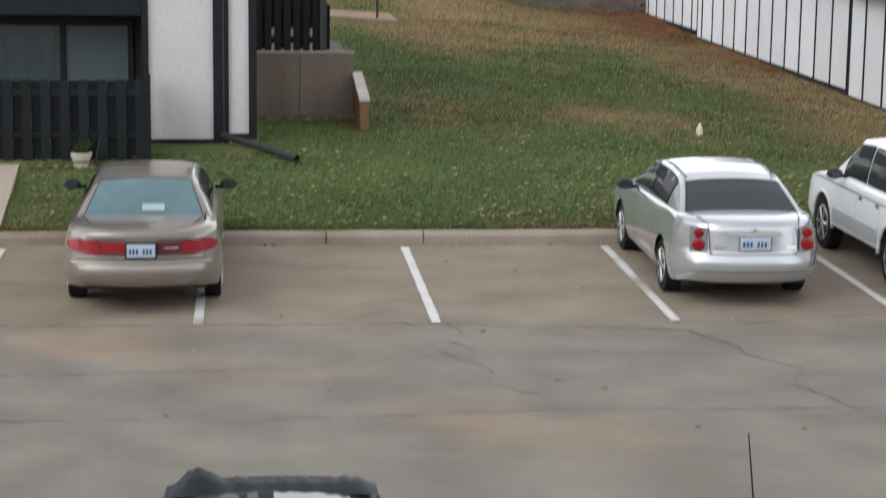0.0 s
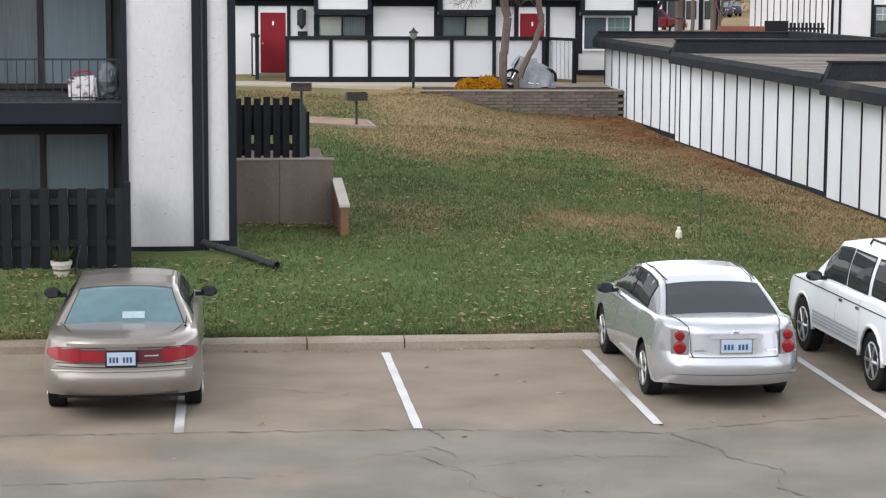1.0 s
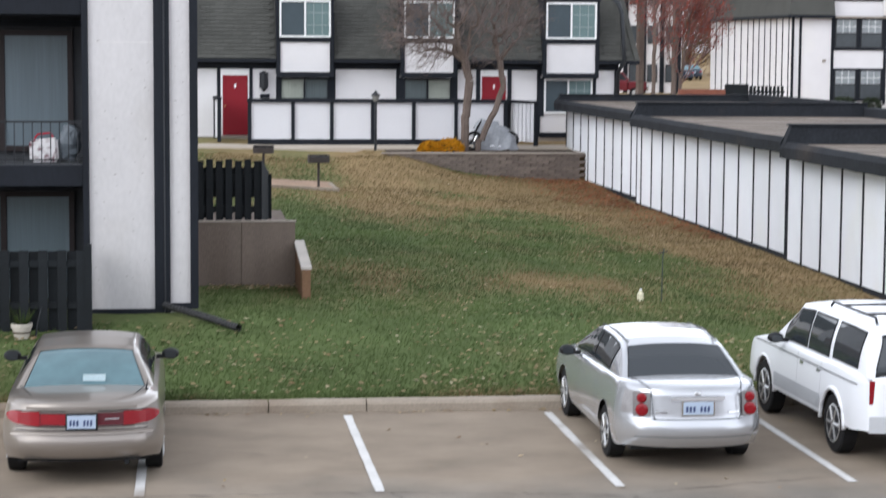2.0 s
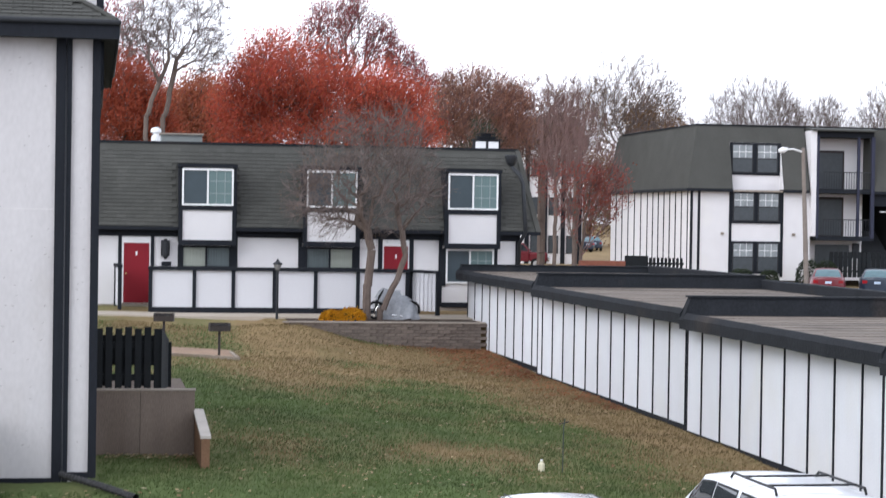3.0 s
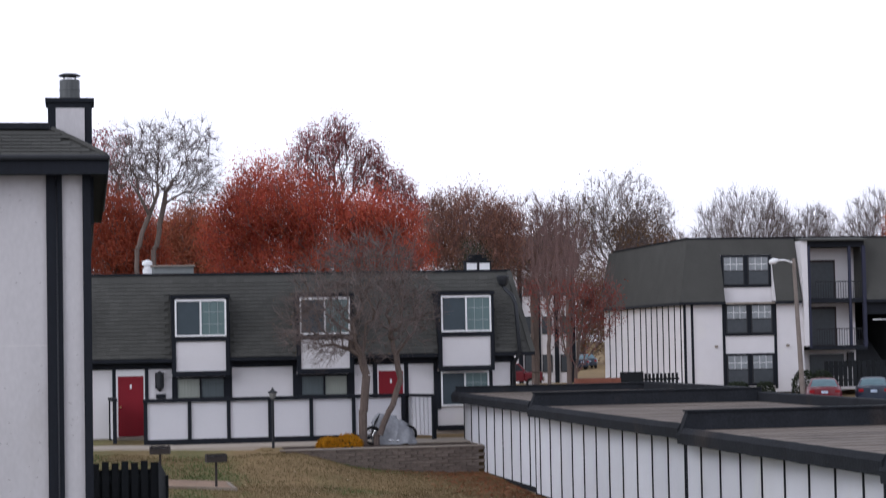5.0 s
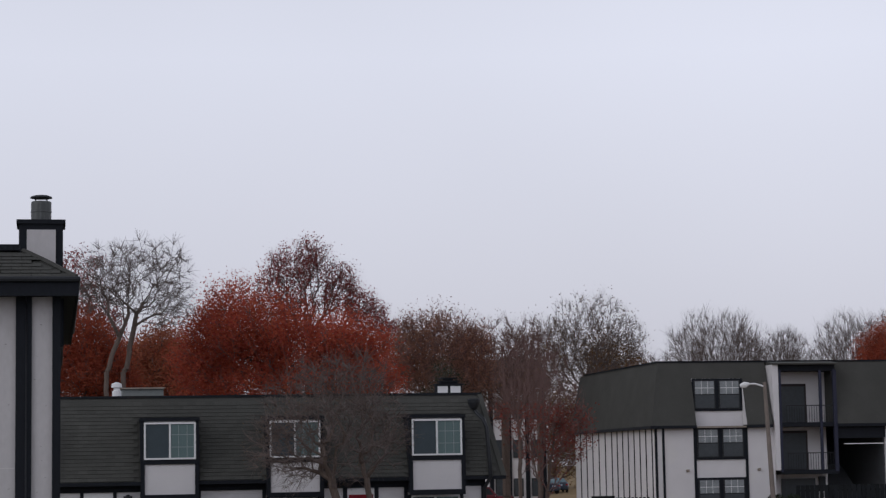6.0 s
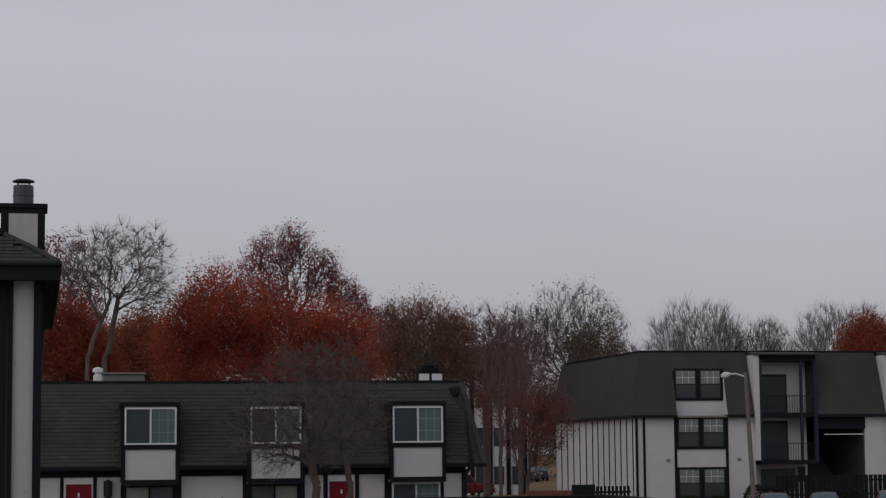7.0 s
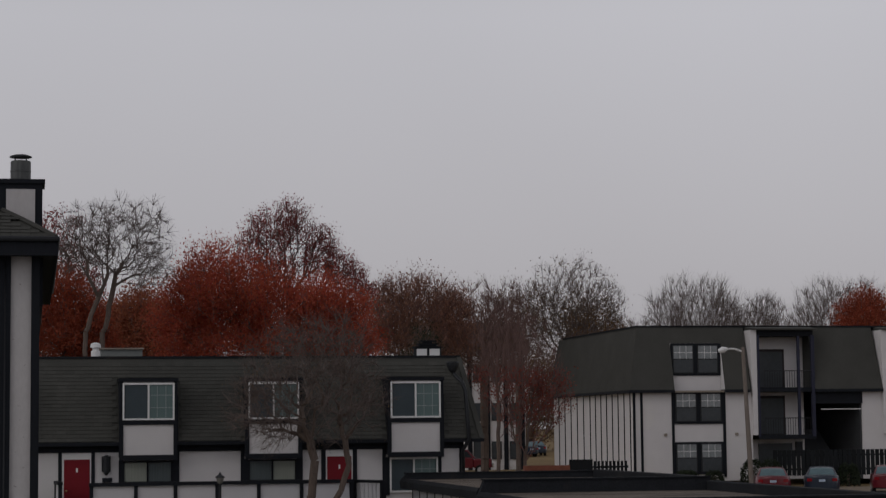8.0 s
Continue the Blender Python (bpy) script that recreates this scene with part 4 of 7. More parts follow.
# clipped evergreen shrubs before the block
def shrub(x, y, z, w, h, seed):
    rng = random.Random(seed)
    t = thing("shrub", "dark clipped evergreen shrub before the apartment block", "shrub", "clipped shrubs", at=(x, y, z))
    pts = []
    for i in range(1200):
        a, b = rng.uniform(0, math.tau), rng.uniform(0, 1)
        k = rng.uniform(0.8, 1.0)
        pts.append((w * k * math.cos(a) * (1 - b ** 4) ** 0.5, 0.5 * k * math.sin(a), h * b * rng.uniform(0.9, 1.05)))
    v, f = [], []
    for q in pts:
        s = 0.08
        d = Vector((rng.uniform(-1, 1), rng.uniform(-1, 1), rng.uniform(-1, 1))).normalized() * s
        e = d.orthogonal().normalized() * s
        k = len(v)
        v += [(q[0] - d.x, q[1] - d.y, q[2] - d.z), (q[0] + e.x, q[1] + e.y, q[2] + e.z), (q[0] + d.x, q[1] + d.y, q[2] + d.z)]
        f.append((k, k + 1, k + 2))
    me = bpy.data.meshes.new("foliage")
    me.from_pydata(v, [], f)
    me.materials.append(SHRUBGREEN)
    new("foliage", me).parent = t
    bm = bmesh.new()
    tube(bm, [(0, 0, -0.1), (0, 0, h * 0.6)], 0.08, 6)
    part("stem", bm, BARK, t)


SHRUBGREEN = material("dark_evergreen_leaf", (0.018, 0.026, 0.012), 0.8, 0.4, 2, 10, 0.0, island=0.4)
for i, (x, w, h) in enumerate(((39.9, 0.75, 1.55), (41.0, 0.75, 1.5), (36.0, 0.8, 1.0), (37.6, 0.6, 0.95), (45.6, 0.7, 1.25))):
    shrub(x, 108.6, 1.5, w, h, i)

# street light
sl = thing("street_lamp", "tall wooden-pole street lamp with a short arm", "street lamp")
bm = bmesh.new()
tube(bm, [(39.6, 108, 1.4), (39.25, 108, 9.35)], [0.15, 0.1], 10)
part("pole", bm, material("weathered_pole", (0.2, 0.17, 0.15), 0.9, 0.2), sl)
bm = bmesh.new()
tube(bm, [(39.25, 108, 9.1), (38.7, 108, 9.26), (38.2, 108, 9.24)], 0.05, 8)
part("arm", bm, WHITEVINYL, sl)
bm = bmesh.new()
tube(bm, [(38.3, 107.9, 9.26), (38.05, 107.9, 9.2), (37.8, 107.9, 9.14)], [0.08, 0.18, 0.1], 10)
part("lamp_head", bm, WHITEVINYL, sl)

# the distant block glimpsed through the trees
far = thing("distant_block", "distant white apartment block behind bare trees", "apartment block")
pbox("wall", STUCCO, far, 32.4, 37.0, 150, 158, 1.4, 10.8)
bm = bmesh.new()
hexa(bm, [(32.0, 149.6, 10.8), (37.4, 149.6, 10.8), (37.4, 158, 10.8), (32.0, 158, 10.8), (32.6, 151, 13.0), (36.8, 151, 13.0), (36.8, 157, 13.0), (32.6, 157, 13.0)])
part("roof", bm, ROOFING, far)
for x in (32.5, 33.9, 35.3, 36.6):
    pbox("timber", BLACKTRIM, far, x, x + 0.32, 149.9, 149.99, 1.6, 10.8)
for x in (32.95, 34.35, 35.75):
    for z in (2.6, 5.5, 8.4):
        w = pbox("window", DARKMETAL, far, x, x + 0.75, 149.94, 149.99, z, z + 1.35)
        pbox("pane", SASHDARK, w, x + 0.06, x + 0.69, 149.92, 149.938, z + 0.06, z + 1.29)


# ---- vehicles ----
def smooth01(t):
    t = min(max(t, 0), 1)
    return t * t * (3 - 2 * t)


def prof(table, v):
    if v <= table[0][0]:
        return table[0][1]
    for (a, za), (b, zb) in zip(table, table[1:]):
        if v <= b:
            return za + (zb - za) * (v - a) / (b - a)
    return table[-1][1]


def patch(fn, us, vs, name, mat, parent, label="", solid=0.0):
    """A grid patch of the surface fn(u, v), given a little thickness."""
    bm = bmesh.new()
    g = [[bm.verts.new(fn(u, v)) for u in us] for v in vs]
    for a, b in zip(g, g[1:]):
        for i in range(len(us) - 1):
            bm.faces.new((a[i], a[i + 1], b[i + 1], b[i]))
    if solid:
        bmesh.ops.recalc_face_normals(bm, faces=bm.faces)
        bmesh.ops.solidify(bm, geom=bm.faces[:], thickness=solid)
    return part(name, bm, mat, parent, label, smooth=True)


def steps(a, b, n):
    return [a + (b - a) * i / n for i in range(n + 1)]


TYRE = material("black_tyre_rubber", (0.012, 0.012, 0.013), 0.85, 0.2, 6, 40, 0.2)
RIM = material("alloy_wheel", (0.5, 0.5, 0.5), 0.35, 0.1, 6, 40, 0.0, metal=0.8)
CARGLASS = glass_material("tinted_car_glass", (0.025, 0.03, 0.035), 0.02)
CLEARGLASS = material("pale_car_glass", (0.085, 0.15, 0.17), 0.04, 0.25, 1.2, 4, 0.0, spec=0.7)
TAILRED = material("red_tail_lens", (0.24, 0.008, 0.014), 0.25, 0.1, 6, 60, 0.0, coat=0.25)
TAILDARK = material("dark_red_reflector", (0.085, 0.008, 0.014), 0.2, 0.1, 6, 60, 0.0, coat=0.8)
CHROME = material("bright_chrome", (0.75, 0.75, 0.75), 0.15, 0.02, metal=1.0, bump=0.0)
LAMPHOUSE = material("smoky_clear_lamp_lens", (0.22, 0.21, 0.21), 0.2, 0.2, 8, 60, 0.0, coat=0.5)
BLACKPLASTIC = material("black_plastic_trim", (0.014, 0.015, 0.017), 0.5, 0.1, 6, 60, 0.0)
PLATEBLUE = material("pale_blue_plate", (0.42, 0.5, 0.62), 0.5, 0.05, 6, 60, 0.0)
PLATEINK = material("dark_plate_ink", (0.05, 0.07, 0.16), 0.6, 0.05)


def wheel(parent, x, y, r, side, w=0.2, spokes=6):
    bm = bmesh.new()
    tube(bm, [(x - w / 2, y, r), (x - w * 0.42, y, r), (x + w * 0.42, y, r), (x + w / 2, y, r)], [r * 0.94, r, r, r * 0.94], 24)
    ty = part("wheel", bm, TYRE, parent, smooth=False)
    xo = x + side * w * 0.5
    bm = bmesh.new()
    a, b = sorted((xo - side * 0.02, xo + side * 0.006))
    tube(bm, [(a, y, r), (b, y, r)], [r * 0.62, r * 0.62], 20)
    rim = part("rim", bm, DARKMETAL, ty)
    bm = bmesh.new()
    for k in range(spokes):
        t = math.tau * k / spokes
        tube(bm, [(xo + side * 0.0, y + 0.03 * math.cos(t), r + 0.03 * math.sin(t)), (xo + side * 0.0, y + r * 0.6 * math.cos(t), r + r * 0.6 * math.sin(t))], [0.022, 0.026], 5)
    tube(bm, [(xo + side * 0.002, y, r), (xo + side * 0.012, y, r)], [0.07, 0.06], 12)
    n = 24
    ring = [(xo - side * 0.004, y + r * 0.62 * math.cos(k * math.tau / n), r + r * 0.62 * math.sin(k * math.tau / n)) for k in range(n + 1)]
    tube(bm, ring, 0.016, 5, False)
    part("spokes", bm, RIM, ty)


def vehicle(name, label, category, paint, L, hw, upper, sill, wheels, wr, roofline, belt, wb, wt, crown, tail_shift, plan=0.24, tuck=0.13, group=""):
    """A car body from its profile: y runs from the tail (0) to the nose (L)."""
    car = thing(name, label, category, group)

    def low(y):
        z = sill + 0.12 * smooth01(1 - y / 0.5) * 0.4 + 0.06 * smooth01((y - L + 0.5) / 0.5)
        for wy in wheels:
            d = abs(y - wy)
            ra = wr + 0.055
            if d < ra:
                z = max(z, wr + math.sqrt(ra * ra - d * d))
        return z

    def half(y):
        e = min(y, L - y)
        return hw * (1 - plan * (1 - min(e / 0.55, 1)) ** 2.2)

    def skin(y, z, u):
        zr = (z - 0.3) / 0.7
        k = 1 - tuck * max(zr - 0.45, 0) ** 1.5 * 1.6 - 0.05 * max(0.2 - zr, 0) * 4
        fall = 1 - min(y / 0.6, 1)
        nose = 1 - min((L - y) / 0.6, 1)
        bow = 0.16 * (1 - abs(u) ** 2.5)
        yy = y + fall * (tail_shift(z) - bow) + nose * (bow - 0.12 * max(zr - 0.35, 0))
        return (half(y) * k * u, yy, z)

    ys = sorted(set([0, 0.04, 0.1, 0.2, 0.32, 0.46, 0.6] + steps(0.7, L - 0.7, 34) + [L - 0.6, L - 0.46, L - 0.32, L - 0.2, L - 0.1, L - 0.04, L]
                    + [wy + s * (wr + 0.055) * c for wy in wheels for s in (-1, 1) for c in (1.0, 0.985, 0.94, 0.85, 0.6, 0.3)] + list(wheels)))
    nr = 10
    bm = bmesh.new()
    edges = {}
    for sgn in (-1, 1):
        g = []
        for y in ys:
            a, b = low(y), prof(upper, y)
            g.append([bm.verts.new(skin(y, a + (b - a) * (i / nr), sgn)) for i in range(nr + 1)])
        edges[sgn] = g
        for p, q in zip(g, g[1:]):
            for i in range(nr):
                bm.faces.new((p[i], q[i], q[i + 1], p[i + 1]))
    us = steps(-1, 1, 12)
    top = []
    for j, y in enumerate(ys):
        z = prof(upper, y)
        row = [edges[-1][j][nr]]
        for u in us[1:-1]:
            x, yy, zz = skin(y, z, u)
            row.append(bm.verts.new((x, yy, z + 0.045 * (1 - u * u) ** 0.7)))
        row.append(edges[1][j][nr])
        top.append(row)
    for p, q in zip(top, top[1:]):
        for i in range(len(us) - 1):
            bm.faces.new((p[i], p[i + 1], q[i + 1], q[i]))
    for j in (0, len(ys) - 1):
        y = ys[j]
        a, b = low(y), prof(upper, y)
        rows = []
        for i in range(nr + 1):
            z = a + (b - a) * i / nr
            if i == nr:
                rows.append(top[j])
            else:
                rows.append([edges[-1][j][i]] + [bm.verts.new(skin(y, z, u)) for u in us[1:-1]] + [edges[1][j][i]])
        for p, q in zip(rows, rows[1:]):
            for i in range(len(us) - 1):
                bm.faces.new((p[i], p[i + 1], q[i + 1], q[i]))
    body = part("body", bm, paint, car, smooth=True)
    # dark underside with wheel wells
    bm = bmesh.new()
    box(bm, -hw * 0.8, hw * 0.8, 0.25, L - 0.3, sill - 0.02, 0.62)
    part("underbody", bm, BLACKPLASTIC, car)
    # greenhouse
    y0, y1 = roofline[0][0], roofline[-1][0]

    def cabin(y, s, off=0.0):
        zt, zb = prof(roofline, y), belt(y)
        zt = max(zt, zb + 0.005)
        h = min((zt - zb) / 0.45, 1)
        xt = wb + (wt - wb) * h
        a = abs(s)
        if a <= 0.6:
            q = a / 0.6
            x, z = xt * q, zt - crown * q ** 2.5
        else:
            q = (a - 0.6) / 0.4
            x = xt + (wb - xt) * q
            z = (zt - crown) + (zb - zt + crown) * q
            x += 0.03 * math.sin(q * math.pi) * h
        nz = off if a <= 0.6 else off * 0.35
        nx = 0 if a <= 0.6 else off
        return ((x + nx) * (1 if s >= 0 else -1), y - (off if y < (y0 + y1) / 2 and a <= 0.6 else 0), z + nz)

    yy = sorted(set(steps(y0, y1, 40) + [p[0] for p in roofline]))
    bm = bmesh.new()
    ss = [-1 + 0.05 * i for i in range(41)]
    g = [[bm.verts.new(cabin(y, s)) for s in ss] for y in yy]
    for p, q in zip(g, g[1:]):
        for i in range(len(ss) - 1):
            bm.faces.new((p[i], p[i + 1], q[i + 1], q[i]))
    bm.faces.new(g[0])
    bm.faces.new(g[-1][::-1])
    cab = part("cabin", bm, paint, car, smooth=True)

    def seal(ya, yb, sa, sb):
        return patch(lambda u, v: cabin(v, u, 0.004), steps(sa, sb, 10), steps(ya, yb, 12), "window_seal", BLACKPLASTIC, cab)

    def glass(n, ya, yb, sa, sb, mat, label=""):
        g_ = 0.02 if abs(sa) > 0.6 else 0.012
        lo, hi = min(sa, sb), max(sa, sb)
        seal(ya - 0.025, yb + 0.025, lo - g_, hi + g_)
        return patch(lambda u, v: cabin(v, u, 0.008), steps(sa, sb, 10), steps(ya, yb, 12), n, mat, cab, label)

    for wy in wheels:
        for sd in (-1, 1):
            wheel(car, sd * (hw - 0.125), wy, wr, sd)
    return car, skin, glass, cabin


def rear_patch(car, skin, name, mat, x0, x1, z0, z1, hw, proud=0.012, y=0.0, nx=8, nz=4, label="", taper=0.0):
    def fn(u, v):
        if taper:
            inner, outer = sorted((abs(x0), abs(x1)))
            mid_z = (z0 + z1) / 2 + 0.015
            v = mid_z + (v - mid_z) * (1 - taper * ((abs(u) - inner) / (outer - inner)) ** 2.5)
        a = skin(y, v, max(-1, min(1, u / (hw * 0.8))))
        return (u, a[1] - proud, v)
    return patch(fn, steps(x0, x1, nx), steps(z0, z1, nz), name, mat, car, label, solid=0.0)


def plate(car, yb, x0, x1, z0, z1, holder=BLACKPLASTIC):
    h = pbox("plate_holder", holder, car, x0 - 0.02, x1 + 0.02, yb - 0.012, yb + 0.05, z0 - 0.02, z1 + 0.02, 0.004)
    p = pbox("number_plate", PLATEBLUE, h, x0, x1, yb - 0.018, yb - 0.0125, z0, z1)
    w = (x1 - x0) / 8.5
    for i in range(7):
        if i == 3:
            continue
        xa = x0 + w * (0.7 + i * 1.02)
        pbox("bar", PLATEINK, p, xa, xa + w * 0.62, yb - 0.021, yb - 0.0185, z0 + 0.03, z1 - 0.055)
    return h


def mirror(car, x, y, z, side, mat):
    bm = bmesh.new()
    bmesh.ops.create_icosphere(bm, subdivisions=2, radius=1.0, matrix=Matrix.Translation((x + side * 0.14, y, z)) @ Matrix.Diagonal((0.115, 0.07, 0.075, 1)))
    m = part("mirror", bm, mat, car, smooth=True)
    pbox("mirror_glass", CARGLASS, m, x + side * 0.14 - 0.07, x + side * 0.14 + 0.07, y - 0.073, y - 0.066, z - 0.045, z + 0.045)
    a, b = sorted((x - side * 0.04, x + side * 0.08))
    pbox("mirror_arm", BLACKPLASTIC, m, a, b, y - 0.02, y + 0.03, z - 0.06, z - 0.01)


# tan sedan
TANPAINT = material("champagne_metallic_paint", (0.262, 0.23, 0.202), 0.3, 0.05, 1, 200, 0.0, metal=0.5, coat=0.7)
buick, bskin, bglass, bcabin = vehicle(
    "sedan_car", "champagne tan sedan parked nose to the kerb", "car", TANPAINT, 4.9, 0.925,
    [(0, 0.93), (0.15, 0.965), (0.4, 0.985), (0.9, 1.0), (3.6, 0.97), (4.2, 0.9), (4.7, 0.78), (4.9, 0.66)], 0.27, (1.05, 3.85), 0.33,
    [(0.72, 0.99), (0.85, 1.06), (1.15, 1.24), (1.4, 1.35), (1.62, 1.405), (2.1, 1.435), (2.7, 1.42), (2.95, 1.38), (3.35, 1.2), (3.75, 0.97)],
    lambda y: 0.97, 0.82, 0.585, 0.04, lambda z: 0.045 * ((z - 0.5) / 0.13) ** 2 if z < 0.63 else 0.045 + 0.12 * (z - 0.63))
bglass("rear_window", 0.80, 1.46, -0.53, 0.53, CLEARGLASS, "pale reflective rear window")
bglass("windshield", 2.98, 3.68, -0.53, 0.53, CARGLASS)
for s in (-1, 1):
    bglass("side_window", 1.38, 2.25, s * 0.66, s * 0.92, CARGLASS)
    bglass("side_window", 2.31, 3.15, s * 0.66, s * 0.92, CARGLASS)
    mirror(buick, s * 0.86, 3.05, 1.06, s, BLACKPLASTIC)
lamp = rear_patch(buick, bskin, "tail_lamp_band", TAILDARK, -0.5, 0.5, 0.72, 0.86, 0.925, 0.012, label="dark red tail lamp band")
for s in (-1, 1):
    a, b = sorted((s * 0.47, s * 0.72))
    lens = rear_patch(buick, bskin, "tail_lamp", TAILRED, a, b, 0.715, 0.875, 0.925, 0.016, taper=0.2)
    patch(lambda u, v, s=s: (bskin(u, 0.797 + (v - 0.797) * (1 - 0.8 * (u / 0.3) ** 2), s)[0] + s * 0.008, bskin(u, v, s)[1], 0.797 + (v - 0.797) * (1 - 0.8 * (u / 0.3) ** 2)),
          steps(0.0, 0.3, 6), steps(0.722, 0.872, 4), "lamp_wrap", TAILRED, lens)
    for zz in (0.705, 0.878):
        rear_patch(buick, bskin, "lamp_seam", BLACKPLASTIC, *sorted((s * 0.18, s * 0.74)), zz, zz + 0.009, 0.925, 0.018, nz=1)
rear_patch(buick, bskin, "tail_lamp", TAILRED, -0.46, -0.18, 0.735, 0.85, 0.925, 0.016)
plate(buick, -0.11, -0.16, 0.16, 0.69, 0.84)
rear_patch(buick, bskin, "bumper_line", TANPAINT, -0.8, 0.8, 0.622, 0.66, 0.925, 0.035)
rear_patch(buick, bskin, "bumper_seam", BLACKPLASTIC, -0.74, 0.74, 0.662, 0.672, 0.925, 0.016, nz=1)
rear_patch(buick, bskin, "lower_valance", BLACKPLASTIC, -0.66, 0.66, 0.3, 0.335, 0.925, 0.012, nz=1)
rear_patch(buick, bskin, "script_bar", CHROME, 0.26, 0.42, 0.785, 0.8, 0.925, 0.018)
rear_patch(buick, bskin, "trunk_edge", TANPAINT, -0.62, 0.62, 0.9, 0.935, 0.925, 0.035)
bm = bmesh.new()
tube(bm, [(0.5, 0.1, 0.28), (0.5, -0.02, 0.28)], 0.03, 8)
part("exhaust", bm, BLACKPLASTIC, buick)
bm = bmesh.new()
tube(bm, [(0.72, 0.62, 1.0), (0.72, 0.6, 1.03), (0.735, 0.66, 1.12)], [0.03, 0.012, 0.004], 6)
part("aerial", bm, BLACKPLASTIC, buick)
pbox("card", material("pale_blue_card", (0.5, 0.62, 0.66), 0.5), buick, -0.02, 0.24, 0.845, 0.85, 1.075, 1.155)
for s in (-1, 1):
    bm = bmesh.new()
    tube(bm, [(s * 0.55, 0.2, 0.99), (s * 0.68, 0.62, 1.03), (s * 0.74, 0.8, 1.04)], 0.006, 5)
    part("trunk_seam", bm, BLACKPLASTIC, buick)
buick.matrix_basis = pose(-1.22, 23.02, 0, 0, 0, 0.5)

# silver sedan
SILVER = material("silver_metallic_paint", (0.5, 0.51, 0.53), 0.24, 0.04, 1, 200, 0.0, metal=0.6, coat=0.8)
alt, askin, aglass, acabin = vehicle(
    "sedan_car", "silver sedan with clear tail lamps parked at the kerb", "car", SILVER, 4.85, 0.9,
    [(0, 0.985), (0.12, 1.02), (0.35, 1.035), (0.9, 1.03), (3.5, 0.97), (4.1, 0.89), (4.6, 0.76), (4.85, 0.62)], 0.26, (1.05, 3.85), 0.325,
    [(0.52, 1.02), (0.62, 1.07), (0.95, 1.25), (1.2, 1.365), (1.45, 1.43), (1.9, 1.47), (2.5, 1.465), (2.8, 1.42), (3.3, 1.2), (3.8, 0.96)],
    lambda y: 0.99, 0.79, 0.6, 0.04, lambda z: 0.045 * ((z - 0.52) / 0.13) ** 2 if z < 0.65 else 0.045 + 0.14 * (z - 0.65))
aglass("rear_window", 0.60, 1.2, -0.54, 0.54, CARGLASS, "dark tinted rear window")
aglass("windshield", 2.86, 3.7, -0.53, 0.53, CARGLASS)
for s in (-1, 1):
    aglass("side_window", 1.3, 2.22, s * 0.65, s * 0.93, CARGLASS)
    aglass("side_window", 2.28, 3.35, s * 0.65, s * 0.93, CARGLASS)
    mirror(alt, s * 0.85, 3.05, 1.03, s, BLACKPLASTIC)
    a, b = sorted((s * 0.56, s * 0.75))
    q = rear_patch(alt, askin, "tail_lamp", LAMPHOUSE, a, b, 0.68, 0.97, 0.9, 0.012, label="clear tail lamp with two round red lenses")
    for zz, rr in ((0.765, 0.075), (0.905, 0.058)):
        bm = bmesh.new()
        c = askin(0, zz, s * 0.85)
        tube(bm, [(s * 0.655, c[1] - 0.0, zz), (s * 0.655, c[1] - 0.03, zz), (s * 0.655, c[1] - 0.04, zz)], [rr, rr, rr * 0.6], 18)
        part("red_lens", bm, TAILRED, q, smooth=False)
    patch(lambda u, v, s=s: (askin(u, v, s)[0] + s * 0.008, askin(u, v, s)[1], v), steps(0.0, 0.26, 6), steps(0.7, 0.97, 5), "lamp_wrap", LAMPHOUSE, q)
    bm = bmesh.new()
    tube(bm, [(s * 0.555, 1.25, 1.39), (s * 0.575, 1.9, 1.455), (s * 0.565, 2.8, 1.41)], 0.009, 5)
    part("roof_moulding", bm, BLACKPLASTIC, alt)
for s in (-1, 1):
    bm = bmesh.new()
    tube(bm, [(s * 0.66, 0.55, 1.06), (s * 0.6, 0.2, 1.055), (s * 0.55, 0.02, 1.0), (s * 0.54, -0.045, 0.9), (s * 0.53, -0.06, 0.7), (s * 0.5, -0.07, 0.655)], 0.006, 5)
    part("trunk_seam", bm, BLACKPLASTIC, alt)
    def aside(u, v, s=s):
        a_ = askin(u, v, s)
        return (a_[0] + s * 0.006, a_[1], a_[2])
    for yy in (1.62, 2.75):
        patch(aside, steps(yy, yy + 0.008, 1), steps(0.4, 0.95, 5), "door_seam", BLACKPLASTIC, alt)
    for yy in (1.7, 2.5):
        patch(aside, steps(yy, yy + 0.16, 2), steps(0.8, 0.835, 1), "door_handle", SILVER, alt)
plate(alt, -0.12, -0.18, 0.18, 0.72, 0.87, CHROME)
rear_patch(alt, askin, "trunk_handle", CHROME, -0.32, 0.32, 0.885, 0.925, 0.9, 0.05)
rear_patch(alt, askin, "trunk_seam", BLACKPLASTIC, -0.55, 0.55, 0.652, 0.66, 0.9, 0.012)
rear_patch(alt, askin, "lower_bumper_line", BLACKPLASTIC, -0.74, 0.74, 0.445, 0.452, 0.9, 0.012)
bm = bmesh.new()
bmesh.ops.create_icosphere(bm, subdivisions=2, radius=1, matrix=Matrix.Translation((0, -0.075, 0.955)) @ Matrix.Diagonal((0.045, 0.02, 0.035, 1)))
part("badge", bm, CHROME, alt)
for a in (-0.5, 0.38):
    rear_patch(alt, askin, "lettering_bar", CHROME, a, a + 0.14, 0.73, 0.745, 0.9, 0.014)
alt.matrix_basis = pose(5.95, 23.12, 0, 0, 0, -0.3)

